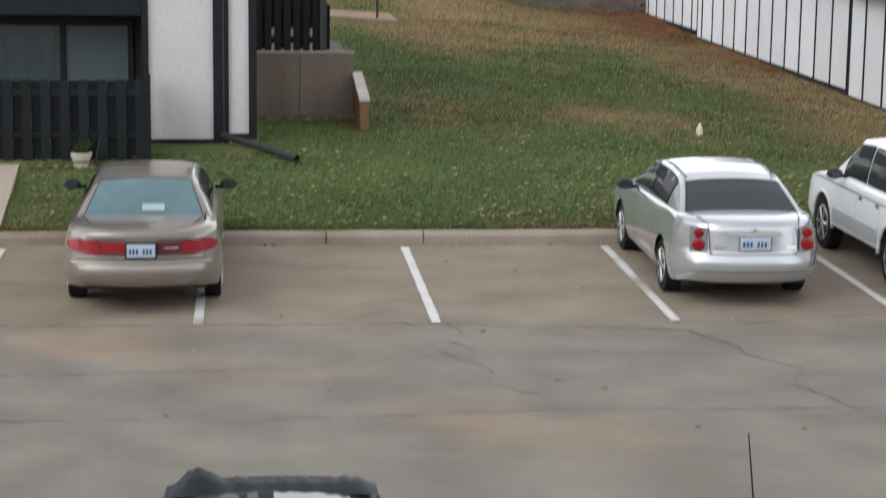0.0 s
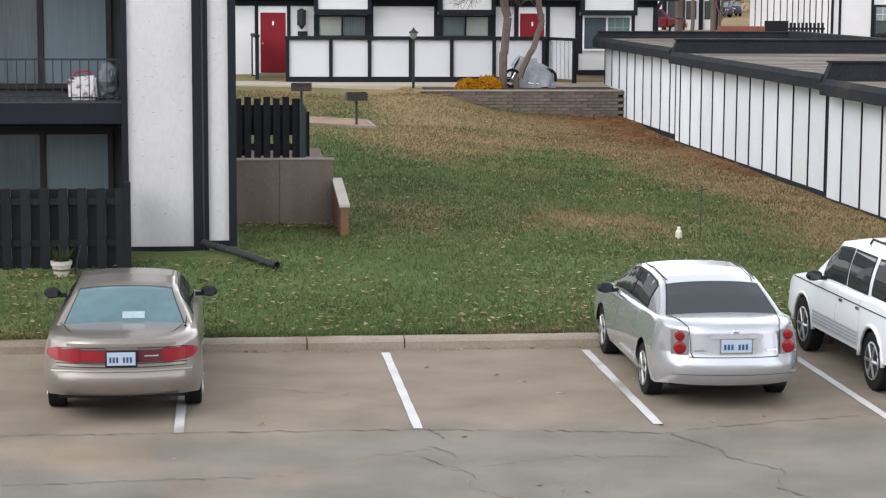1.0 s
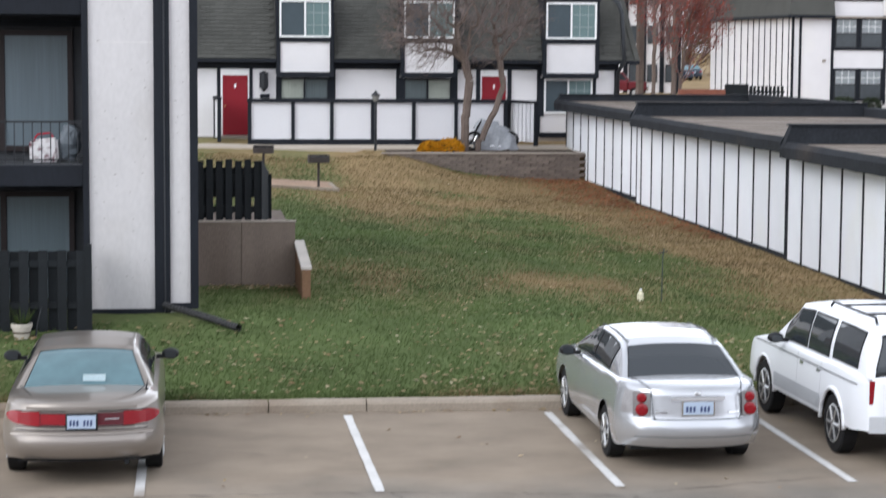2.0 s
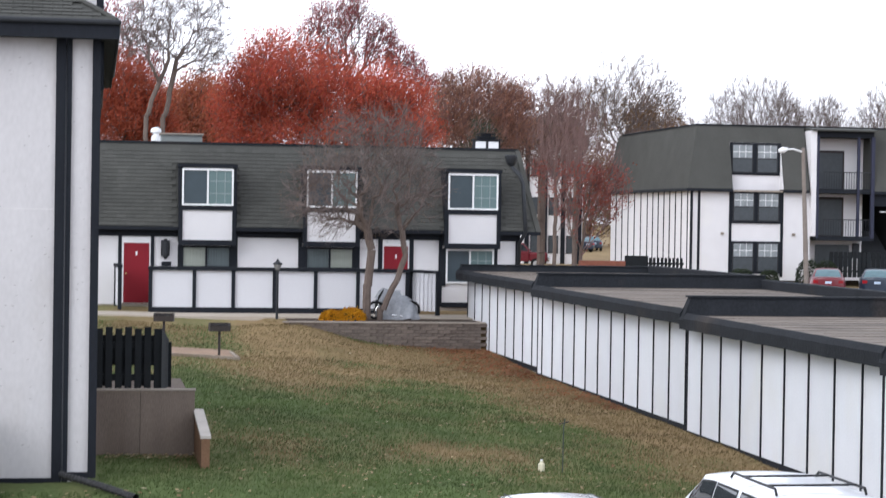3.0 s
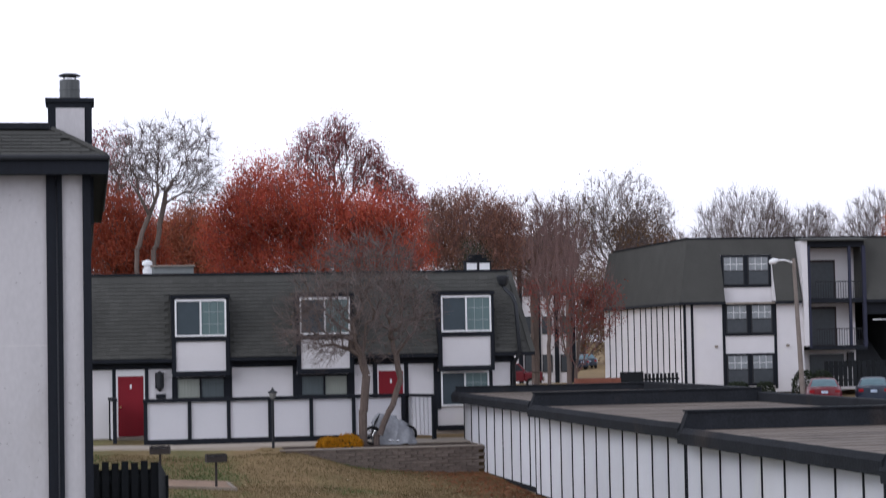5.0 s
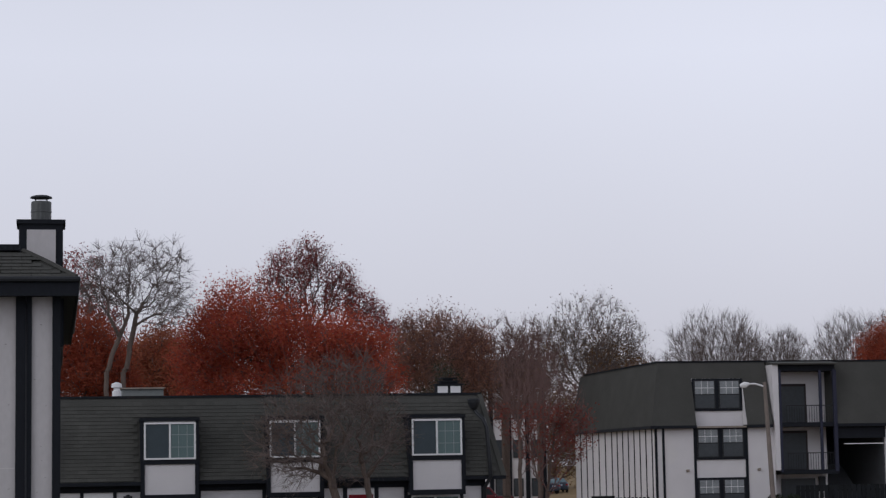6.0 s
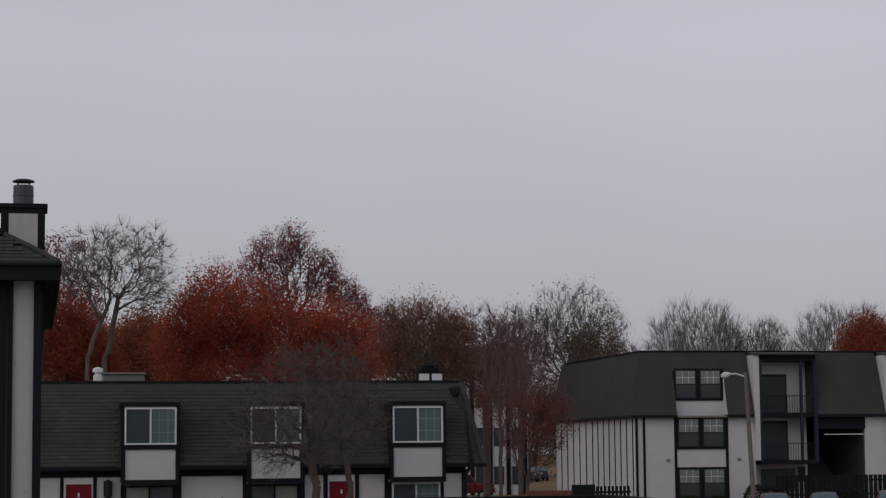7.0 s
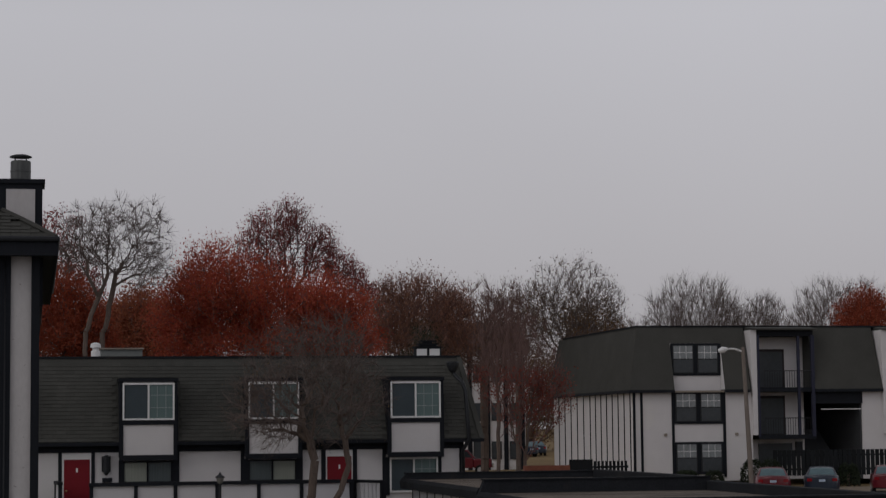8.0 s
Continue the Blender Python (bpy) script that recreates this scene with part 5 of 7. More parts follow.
# white sport utility vehicle
WHITEPAINT = material("white_car_paint", (0.76, 0.77, 0.8), 0.35, 0.03, 1, 100, 0.0, coat=0.6)
RIBGREY = material("shaded_grey_rib", (0.27, 0.28, 0.3), 0.6, 0.05)
CLADGREY = material("grey_cladding", (0.48, 0.49, 0.51), 0.55, 0.06, 3, 40, 0.0)
suv, sskin, sglass, scabin = vehicle(
    "suv_car", "white sport utility vehicle with roof rack at the kerb", "car", WHITEPAINT, 4.8, 0.89,
    [(0, 1.1), (0.3, 1.12), (3.4, 1.1), (4.0, 1.06), (4.55, 0.98), (4.8, 0.85)], 0.42, (1.12, 3.95), 0.37,
    [(0.0, 1.1), (0.08, 1.25), (0.16, 1.62), (0.28, 1.71), (0.9, 1.735), (2.4, 1.74), (2.85, 1.7), (3.15, 1.52), (3.75, 1.1)],
    lambda y: 1.1, 0.83, 0.68, 0.045, lambda z: 0.0, plan=0.08, tuck=0.04)
sglass("rear_window", 0.05, 0.155, -0.54, 0.54, CARGLASS, "dark rear window")
sglass("windshield", 2.95, 3.6, -0.52, 0.52, CARGLASS)
for s in (-1, 1):
    sglass("side_window", 0.42, 1.3, s * 0.66, s * 0.94, CARGLASS)
    sglass("side_window", 1.46, 2.22, s * 0.66, s * 0.95, CARGLASS)
    sglass("side_window", 2.3, 3.2, s * 0.66, s * 0.95, CARGLASS)
    mirror(suv, s * 0.86, 3.1, 1.17, s, BLACKPLASTIC)

    def side(u, v, s=s):
        a = sskin(u, v, s)
        return (a[0] + s * 0.012, a[1], a[2])
    patch(side, steps(1.6, 3.45, 10), steps(0.47, 0.66, 3), "cladding", CLADGREY, suv)
    patch(side, steps(0.3, 4.4, 30), steps(0.985, 1.0, 1), "side_stripe", BLACKPLASTIC, suv)
    for zz in (0.5, 0.545, 0.59, 0.635):
        patch(lambda u, v, s=s: (side(u, v)[0] + s * 0.006, side(u, v)[1], v), steps(1.62, 3.43, 10), steps(zz, zz + 0.012, 1), "cladding_rib", RIBGREY, suv)
    for wy in (1.12, 3.95):
        bm = bmesh.new()
        arch = [(s * (0.885 - 0.02 * (wy > 3)), wy + 0.44 * math.cos(k * math.pi / 14), 0.37 + 0.44 * math.sin(k * math.pi / 14)) for k in range(15)]
        tube(bm, arch, 0.03, 6)
        part("wheel_arch", bm, WHITEPAINT, suv, smooth=True)
    patch(side, steps(1.58, 1.585, 1), steps(0.45, 1.08, 3), "door_seam", BLACKPLASTIC, suv)
    patch(side, steps(2.5, 2.505, 1), steps(0.45, 1.08, 3), "door_seam", BLACKPLASTIC, suv)
    patch(side, steps(2.28, 2.42, 2), steps(0.93, 0.97, 1), "door_handle", CHROME, suv)
    patch(side, steps(1.62, 1.76, 2), steps(0.93, 0.97, 1), "door_handle", CHROME, suv)
    bm = bmesh.new()
    tube(bm, [(s * 0.58, 0.45, 1.7), (s * 0.58, 0.5, 1.775), (s * 0.58, 2.0, 1.785), (s * 0.58, 2.1, 1.72)], 0.018, 6)
    part("roof_rail", bm, BLACKPLASTIC, suv)
    a, b = sorted((s * 0.70, s * 0.83))
    rear_patch(suv, sskin, "tail_lamp", TAILRED, a, b, 0.8, 1.08, 0.89, 0.015)
for yy in (0.75, 1.65):
    bm = bmesh.new()
    tube(bm, [(-0.58, yy, 1.785), (0.58, yy, 1.785)], 0.016, 6)
    part("cross_bar", bm, BLACKPLASTIC, suv)
rear_patch(suv, sskin, "bumper", CLADGREY, -0.84, 0.84, 0.46, 0.66, 0.89, 0.06)
rear_patch(suv, sskin, "handle_panel", BLACKPLASTIC, -0.3, 0.3, 0.98, 1.06, 0.89, 0.015)
suv.matrix_basis = pose(8.87, 23.05, 0, 0, 0, 1.3)

# dark cars right below the viewpoint, tails towards the lane
DARKPAINT = material("dark_green_car_paint", (0.012, 0.02, 0.022), 0.45, 0.1, 1, 60, 0.0)
dk, dskin, dglass, dcabin = vehicle(
    "hatchback_car", "glossy dark hatchback parked below the balcony", "car", DARKPAINT, 4.3, 0.85,
    [(0, 0.95), (0.3, 0.98), (3.2, 0.95), (3.9, 0.85), (4.3, 0.65)], 0.26, (0.8, 3.4), 0.31,
    [(0.1, 0.98), (0.25, 1.2), (0.42, 1.38), (0.6, 1.43), (1.6, 1.46), (2.3, 1.42), (3.3, 0.95)],
    lambda y: 0.95, 0.76, 0.6, 0.04, lambda z: 0.0)
dglass("rear_window", 0.14, 0.4, -0.52, 0.52, CARGLASS)
for s in (-1, 1):
    dglass("side_window", 0.6, 2.5, s * 0.66, s * 0.93, CARGLASS)
# glass panel added so that the dark roof mirrors the sky palely
dglass("sun_roof", 0.72, 1.7, -0.45, 0.45, glass_material("sky_mirror_glass", (0.05, 0.06, 0.07), 0.02), "glass roof reflecting the sky")
bm = bmesh.new()
rows = []
for i in range(49):
    x = -0.62 + 1.24 * i / 48
    e = min(1.0, (0.62 - abs(x)) / 0.12)
    lift = 0.07 * max(0, 1 - abs(x - 0.42) / 0.16) + 0.03 * noise.noise((x * 9, 2, 0)) + 0.02 * noise.noise((x * 22, 5, 0))
    rows.append([bm.verts.new((x, y, z)) for y, z in ((0.55, 1.38), (0.66, 1.4 + (0.03 + lift) * e), (0.76, 1.43 + (0.05 + lift) * e), (0.86, 1.44 + (0.03 + 0.5 * lift) * e), (0.96, 1.43))])
for p, q in zip(rows, rows[1:]):
    for i in range(4):
        bm.faces.new((p[i], p[i + 1], q[i + 1], q[i]))
part("crumpled_cover", bm, material("crumpled_black_vinyl", (0.012, 0.018, 0.02), 0.5, 0.2, 6, 30, 0.3), dk, "crumpled black vinyl along the roof edge", smooth=True)
dk.matrix_basis = pose(0.13, 12.35, 0, 0, 0, 180)
d2, d2skin, d2glass, d2cabin = vehicle(
    "sedan_car", "dark sedan with a rear aerial below the balcony", "car", DARKPAINT, 4.6, 0.87,
    [(0, 0.9), (0.3, 0.93), (3.2, 0.93), (3.9, 0.85), (4.6, 0.65)], 0.26, (0.9, 3.6), 0.31,
    [(0.8, 0.95), (1.3, 1.25), (1.6, 1.38), (2.1, 1.42), (2.6, 1.38), (3.5, 0.95)],
    lambda y: 0.93, 0.76, 0.58, 0.04, lambda z: 0.0)
d2glass("rear_window", 0.86, 1.5, -0.52, 0.52, CARGLASS)
bm = bmesh.new()
tube(bm, [(-0.66, 0.5, 0.92), (-0.66, 0.5, 1.0), (-0.62, 0.5, 1.2), (-0.56, 0.5, 1.74)], [0.03, 0.018, 0.007, 0.004], 6)
part("aerial", bm, BLACKPLASTIC, d2)
d2.matrix_basis = pose(2.42, 12.0, 0, 0, 0, 180)

# far parked cars
FARRED = material("red_car_paint", (0.13, 0.012, 0.02), 0.3, 0.05, coat=0.6)
FARBLUE = material("dark_blue_car_paint", (0.02, 0.03, 0.05), 0.3, 0.05, coat=0.6)


def far_car(paint, label, x, y, z, rz, name="sedan_car"):
    c, sk, gl, cb = vehicle(
        name, label, "car", paint, 4.6, 0.88,
        [(0, 0.95), (0.3, 0.98), (3.4, 0.95), (4.0, 0.87), (4.6, 0.65)], 0.27, (1.0, 3.6), 0.31,
        [(0.6, 0.97), (1.2, 1.3), (1.5, 1.4), (2.4, 1.42), (2.8, 1.36), (3.6, 0.95)],
        lambda y: 0.95, 0.78, 0.58, 0.04, lambda z: 0.04)
    gl("rear_window", 0.68, 1.35, -0.53, 0.53, CLEARGLASS)
    gl("windshield", 2.85, 3.5, -0.53, 0.53, CLEARGLASS)
    for s in (-1, 1):
        gl("side_window", 1.4, 2.9, s * 0.66, s * 0.93, CARGLASS)
        a, b = sorted((s * 0.5, s * 0.74))
        rear_patch(c, sk, "tail_lamp", TAILRED, a, b, 0.7, 0.85, 0.88, 0.012)
    rear_patch(c, sk, "number_plate", PLATEBLUE, -0.16, 0.16, 0.68, 0.8, 0.88, 0.014)
    c.matrix_basis = pose(x, y, z, 0, 0, rz)
    return c


far_car(FARRED, "red sedan parked before the apartment block", 36.1, 95.4, 1.46, -19)
far_car(FARBLUE, "dark blue sedan parked before the apartment block", 38.75, 95.6, 1.46, -21)
far_car(FARRED, "dark red sedan parked before the apartment block", 42.6, 96.2, 1.46, -22)
far_car(FARBLUE, "dark car parked in the distant lot", 45.9, 184, 2.2, 8)
far_car(FARBLUE, "dark blue car parked in the distant lot", 47.6, 188, 2.25, -6)
tk = thing("pickup_truck", "red pickup truck parked beyond the townhouse", "pickup truck")
bm = bmesh.new()
box(bm, -3.2, -1.1, -0.92, 0.92, 0.5, 1.22, 0.05)
box(bm, -1.1, 0.3, -0.92, 0.92, 0.5, 1.2, 0.04)
hexa(bm, [(-1.1, -0.86, 1.18), (0.45, -0.86, 1.18), (0.45, 0.86, 1.18), (-1.1, 0.86, 1.18), (-0.95, -0.72, 1.78), (-0.1, -0.72, 1.78), (-0.1, 0.72, 1.78), (-0.95, 0.72, 1.78)])
box(bm, 0.3, 1.6, -0.9, 0.9, 0.5, 1.14, 0.08)
part("body", bm, FARRED, tk)
for yy in (-0.84, 0.84):
    bm = bmesh.new()
    hexa(bm, [(-0.9, yy - 0.03, 1.24), (0.25, yy - 0.03, 1.24), (0.25, yy + 0.03, 1.24), (-0.9, yy + 0.03, 1.24),
              (-0.85, yy * 0.885 - 0.03, 1.68), (-0.12, yy * 0.885 - 0.03, 1.68), (-0.12, yy * 0.885 + 0.03, 1.68), (-0.85, yy * 0.885 + 0.03, 1.68)])
    part("side_window", bm, CARGLASS, tk)
bm = bmesh.new()
box(bm, 1.58, 1.74, -0.9, 0.9, 0.5, 0.84, 0.05)
part("bumper", bm, CHROME, tk)
for xx in (-1.9, 0.8):
    for s in (-1, 1):
        bm = bmesh.new()
        tube(bm, [(xx, s * 0.7, 0.36), (xx, s * 0.92, 0.36)], 0.37, 18)
        w = part("wheel", bm, TYRE, tk)
        bm = bmesh.new()
        tube(bm, [(xx, s * 0.92, 0.36), (xx, s * 0.935, 0.36)], 0.2, 14)
        part("rim", bm, RIM, w)
tk.matrix_basis = pose(30.4, 140, 1.68, 0, 0, -14)


# ---- trees ----
def leaf_material(name, colours, rough=0.7):
    m = bpy.data.materials.new(name)
    m.use_nodes = True
    n, l = m.node_tree.nodes, m.node_tree.links
    b = n["Principled BSDF"]
    b.inputs["Roughness"].default_value = rough
    b.inputs["Specular IOR Level"].default_value = 0.2
    g = n.new("ShaderNodeNewGeometry")
    r = n.new("ShaderNodeValToRGB")
    els = r.color_ramp.elements
    els[0].color, els[1].color = (*colours[0], 1), (*colours[-1], 1)
    for i, c in enumerate(colours[1:-1]):
        e = els.new((i + 1) / (len(colours) - 1))
        e.color = (*c, 1)
    l.new(g.outputs["Random Per Island"], r.inputs[0])
    tc = n.new("ShaderNodeTexCoord")
    no = n.new("ShaderNodeTexNoise")
    no.inputs["Scale"].default_value, no.inputs["Detail"].default_value = 0.6, 3
    l.new(tc.outputs["Object"], no.inputs["Vector"])
    mr = n.new("ShaderNodeMapRange")
    mr.inputs[1].default_value, mr.inputs[2].default_value, mr.inputs[3].default_value, mr.inputs[4].default_value = 0.3, 0.7, 0.7, 1.3
    l.new(no.outputs[0], mr.inputs[0])
    mx = n.new("ShaderNodeMix")
    mx.data_type, mx.blend_type = "RGBA", "MULTIPLY"
    mx.inputs[0].default_value = 1.0
    l.new(r.outputs[0], mx.inputs[6])
    l.new(mr.outputs[0], mx.inputs[7])
    l.new(mx.outputs[2], b.inputs["Base Color"])
    through_light = n.new("ShaderNodeBsdfTranslucent")
    l.new(mx.outputs[2], through_light.inputs["Color"])
    both = n.new("ShaderNodeMixShader")
    both.inputs[0].default_value = 0.45
    l.new(b.outputs[0], both.inputs[1])
    l.new(through_light.outputs[0], both.inputs[2])
    l.new(both.outputs[0], n["Material Output"].inputs[0])
    return m


REDLEAF = leaf_material("red_maple_leaf", [(0.36, 0.066, 0.045), (0.47, 0.098, 0.057), (0.52, 0.14, 0.07), (0.44, 0.088, 0.075)])
PURPLELEAF = leaf_material("purple_red_leaf", [(0.24, 0.055, 0.06), (0.33, 0.075, 0.075), (0.36, 0.09, 0.075)])
DULLRED = leaf_material("dull_red_leaf", [(0.25, 0.12, 0.09), (0.31, 0.155, 0.11), (0.33, 0.18, 0.12)])
RUSTLEAVES = leaf_material("mixed_rust_leaf", [(0.28, 0.085, 0.055), (0.36, 0.12, 0.065), (0.4, 0.16, 0.085), (0.32, 0.09, 0.06)])
PINKLEAF = leaf_material("faded_pink_red_leaf", [(0.2, 0.05, 0.045), (0.28, 0.075, 0.06), (0.24, 0.09, 0.06)])
ORANGELEAF = leaf_material("rusty_orange_leaf", [(0.3, 0.065, 0.04), (0.4, 0.105, 0.052), (0.36, 0.08, 0.05)])
BROWNLEAF = leaf_material("brown_leaf", [(0.14, 0.08, 0.045), (0.2, 0.125, 0.065), (0.23, 0.155, 0.075)])
TANLEAF = leaf_material("tan_brown_leaf", [(0.15, 0.075, 0.028), (0.2, 0.1, 0.035), (0.17, 0.1, 0.045)])
CONIFER = leaf_material("dark_conifer_needles", [(0.035, 0.042, 0.026), (0.055, 0.062, 0.036)])
TWIG = material("fine_twig_bark", (0.15, 0.118, 0.108), 0.95, 0.2, 2, 15, 0.0)
REDTWIG = material("reddish_twig_bark", (0.18, 0.115, 0.105), 0.95, 0.2, 2, 15, 0.0)


def mesh_of(name, verts, faces, mat, parent, kind="", label=""):
    me = bpy.data.meshes.new(name)
    me.from_pydata(verts, [], faces)
    me.materials.append(mat)
    ob = new(name, me)
    if parent:
        ob.parent = parent
    return ob


def leaf_quads(rng, points, size, per, spread):
    verts, faces = [], []
    for p in points:
        for _ in range(per):
            c = (p[0] + rng.gauss(0, spread), p[1] + rng.gauss(0, spread), p[2] + rng.gauss(0, spread))
            s = size * rng.uniform(0.6, 1.3)
            a = Vector((rng.uniform(-1, 1), rng.uniform(-1, 1), rng.uniform(-1, 1))).normalized()
            b = a.orthogonal().normalized()
            b.rotate(Matrix.Rotation(rng.uniform(0, 6.28), 3, a))
            w = a.cross(b)
            k = len(verts)
            verts += [(c[0] - b.x * s, c[1] - b.y * s, c[2] - b.z * s), (c[0] - w.x * s * 0.6, c[1] - w.y * s * 0.6, c[2] - w.z * s * 0.6),
                      (c[0] + b.x * s, c[1] + b.y * s, c[2] + b.z * s), (c[0] + w.x * s * 0.6, c[1] + w.y * s * 0.6, c[2] + w.z * s * 0.6)]
            faces.append((k, k + 1, k + 2, k + 3))
    return verts, faces

def ellipsoid_points(rng, blobs):
    """Points through the crown's volume, denser towards its outside."""
    pts = []
    for cx, cy, cz, rx, rz, n in blobs:
        g = rng.normal(size=(n, 3))
        g /= np.linalg.norm(g, axis=1)[:, None]
        r = rng.uniform(0.12, 1.0, n) ** 0.55 * rng.uniform(0.9, 1.06, n)
        q = g * r[:, None] * np.array([rx, rx * 0.85, rz])
        pts.append(q + np.array([cx, cy, cz]))
    return np.concatenate(pts)


def grow(rng, stems, targets, bf):
    """Joins every crown point to the wood that reaches it by the shortest way; returns nodes and parents."""
    pos, par, dist = [], [], []
    for line in stems:
        last = -1
        for a, b in zip(line, line[1:]):
            a, b = np.array(a, float), np.array(b, float)
            n = max(2, int(np.linalg.norm(b - a) / 0.4))
            for i in range(n if last >= 0 else n + 1):
                t = (i + (1 if last >= 0 else 0)) / n
                p = a + (b - a) * t + (rng.normal(0, 0.02, 3) if 0 < t < 1 else 0)
                pos.append(p)
                par.append(last)
                dist.append(0.0 if last < 0 else dist[last] + float(np.linalg.norm(p - pos[last])))
                last = len(pos) - 1
    trunk_n = len(pos)
    forks = np.array([line[-1] for line in stems], float)
    d0 = np.min(np.linalg.norm(targets[:, None, :] - forks[None], axis=2), axis=1)
    cap = trunk_n + len(targets) * 9
    arr, pl = np.zeros((cap, 3)), np.zeros(cap)
    arr[:trunk_n], pl[:trunk_n] = pos, dist
    lift = np.array([line[0][2] + 0.45 * (line[-1][2] - line[0][2]) for line in stems]).min()
    low = arr[:trunk_n, 2] < lift
    pl[:trunk_n][low] += 50.0
    n = trunk_n
    for k in np.argsort(d0):
        p = targets[k]
        gap = np.linalg.norm(arr[:n] - p, axis=1)
        j = int(np.argmin(gap + bf * pl[:n]))
        g = gap[j]
        m = min(8, max(1, int(g / 0.45)))
        a = arr[j].copy()
        last = j
        sag = np.array([0, 0, 0.09 * g])
        for i in range(1, m + 1):
            t = i / m
            q = a + (p - a) * t + sag * (4 * t * (1 - t)) * -0.5 + (rng.normal(0, 0.035 * min(g, 1.5), 3) if i < m else 0)
            arr[n] = q
            pl[n] = pl[last] + np.linalg.norm(q - arr[last])
            par.append(last)
            last = n
            n += 1
    return arr[:n], par, trunk_n


def prisms(a, b, ra, rb, sides):
    """Tapered prisms from points a to points b, joined into one vertex and face list."""
    d = b - a
    d /= np.maximum(np.linalg.norm(d, axis=1), 1e-6)[:, None]
    ref = np.where(np.abs(d[:, 2:3]) < 0.9, np.array([[0, 0, 1.0]]), np.array([[1.0, 0, 0]]))
    u = np.cross(d, ref)
    u /= np.linalg.norm(u, axis=1)[:, None]
    w = np.cross(d, u)
    ang = np.arange(sides) * math.tau / sides
    ring = u[:, None, :] * np.cos(ang)[None, :, None] + w[:, None, :] * np.sin(ang)[None, :, None]
    v = np.concatenate([a[:, None] + ring * ra[:, None, None], b[:, None] + ring * rb[:, None, None]], axis=1).reshape(-1, 3)
    k = np.arange(sides)
    one = np.stack([k, (k + 1) % sides, (k + 1) % sides + sides, k + sides], axis=1)
    f = (np.arange(len(a)) * 2 * sides)[:, None, None] + one[None]
    return v.tolist(), f.reshape(-1, 4).tolist()


def leaf_cloud(rng, centres, size):
    n = len(centres)
    a = rng.normal(size=(n, 3))
    a /= np.linalg.norm(a, axis=1)[:, None]
    b = np.cross(a, rng.normal(size=(n, 3)))
    b /= np.linalg.norm(b, axis=1)[:, None]
    s = size * rng.uniform(0.6, 1.3, n)[:, None]
    v = np.stack([centres - a * s, centres - b * s * 0.62, centres + a * s, centres + b * s * 0.62], axis=1).reshape(-1, 3)
    return v.tolist(), np.arange(4 * n).reshape(-1, 4).tolist()


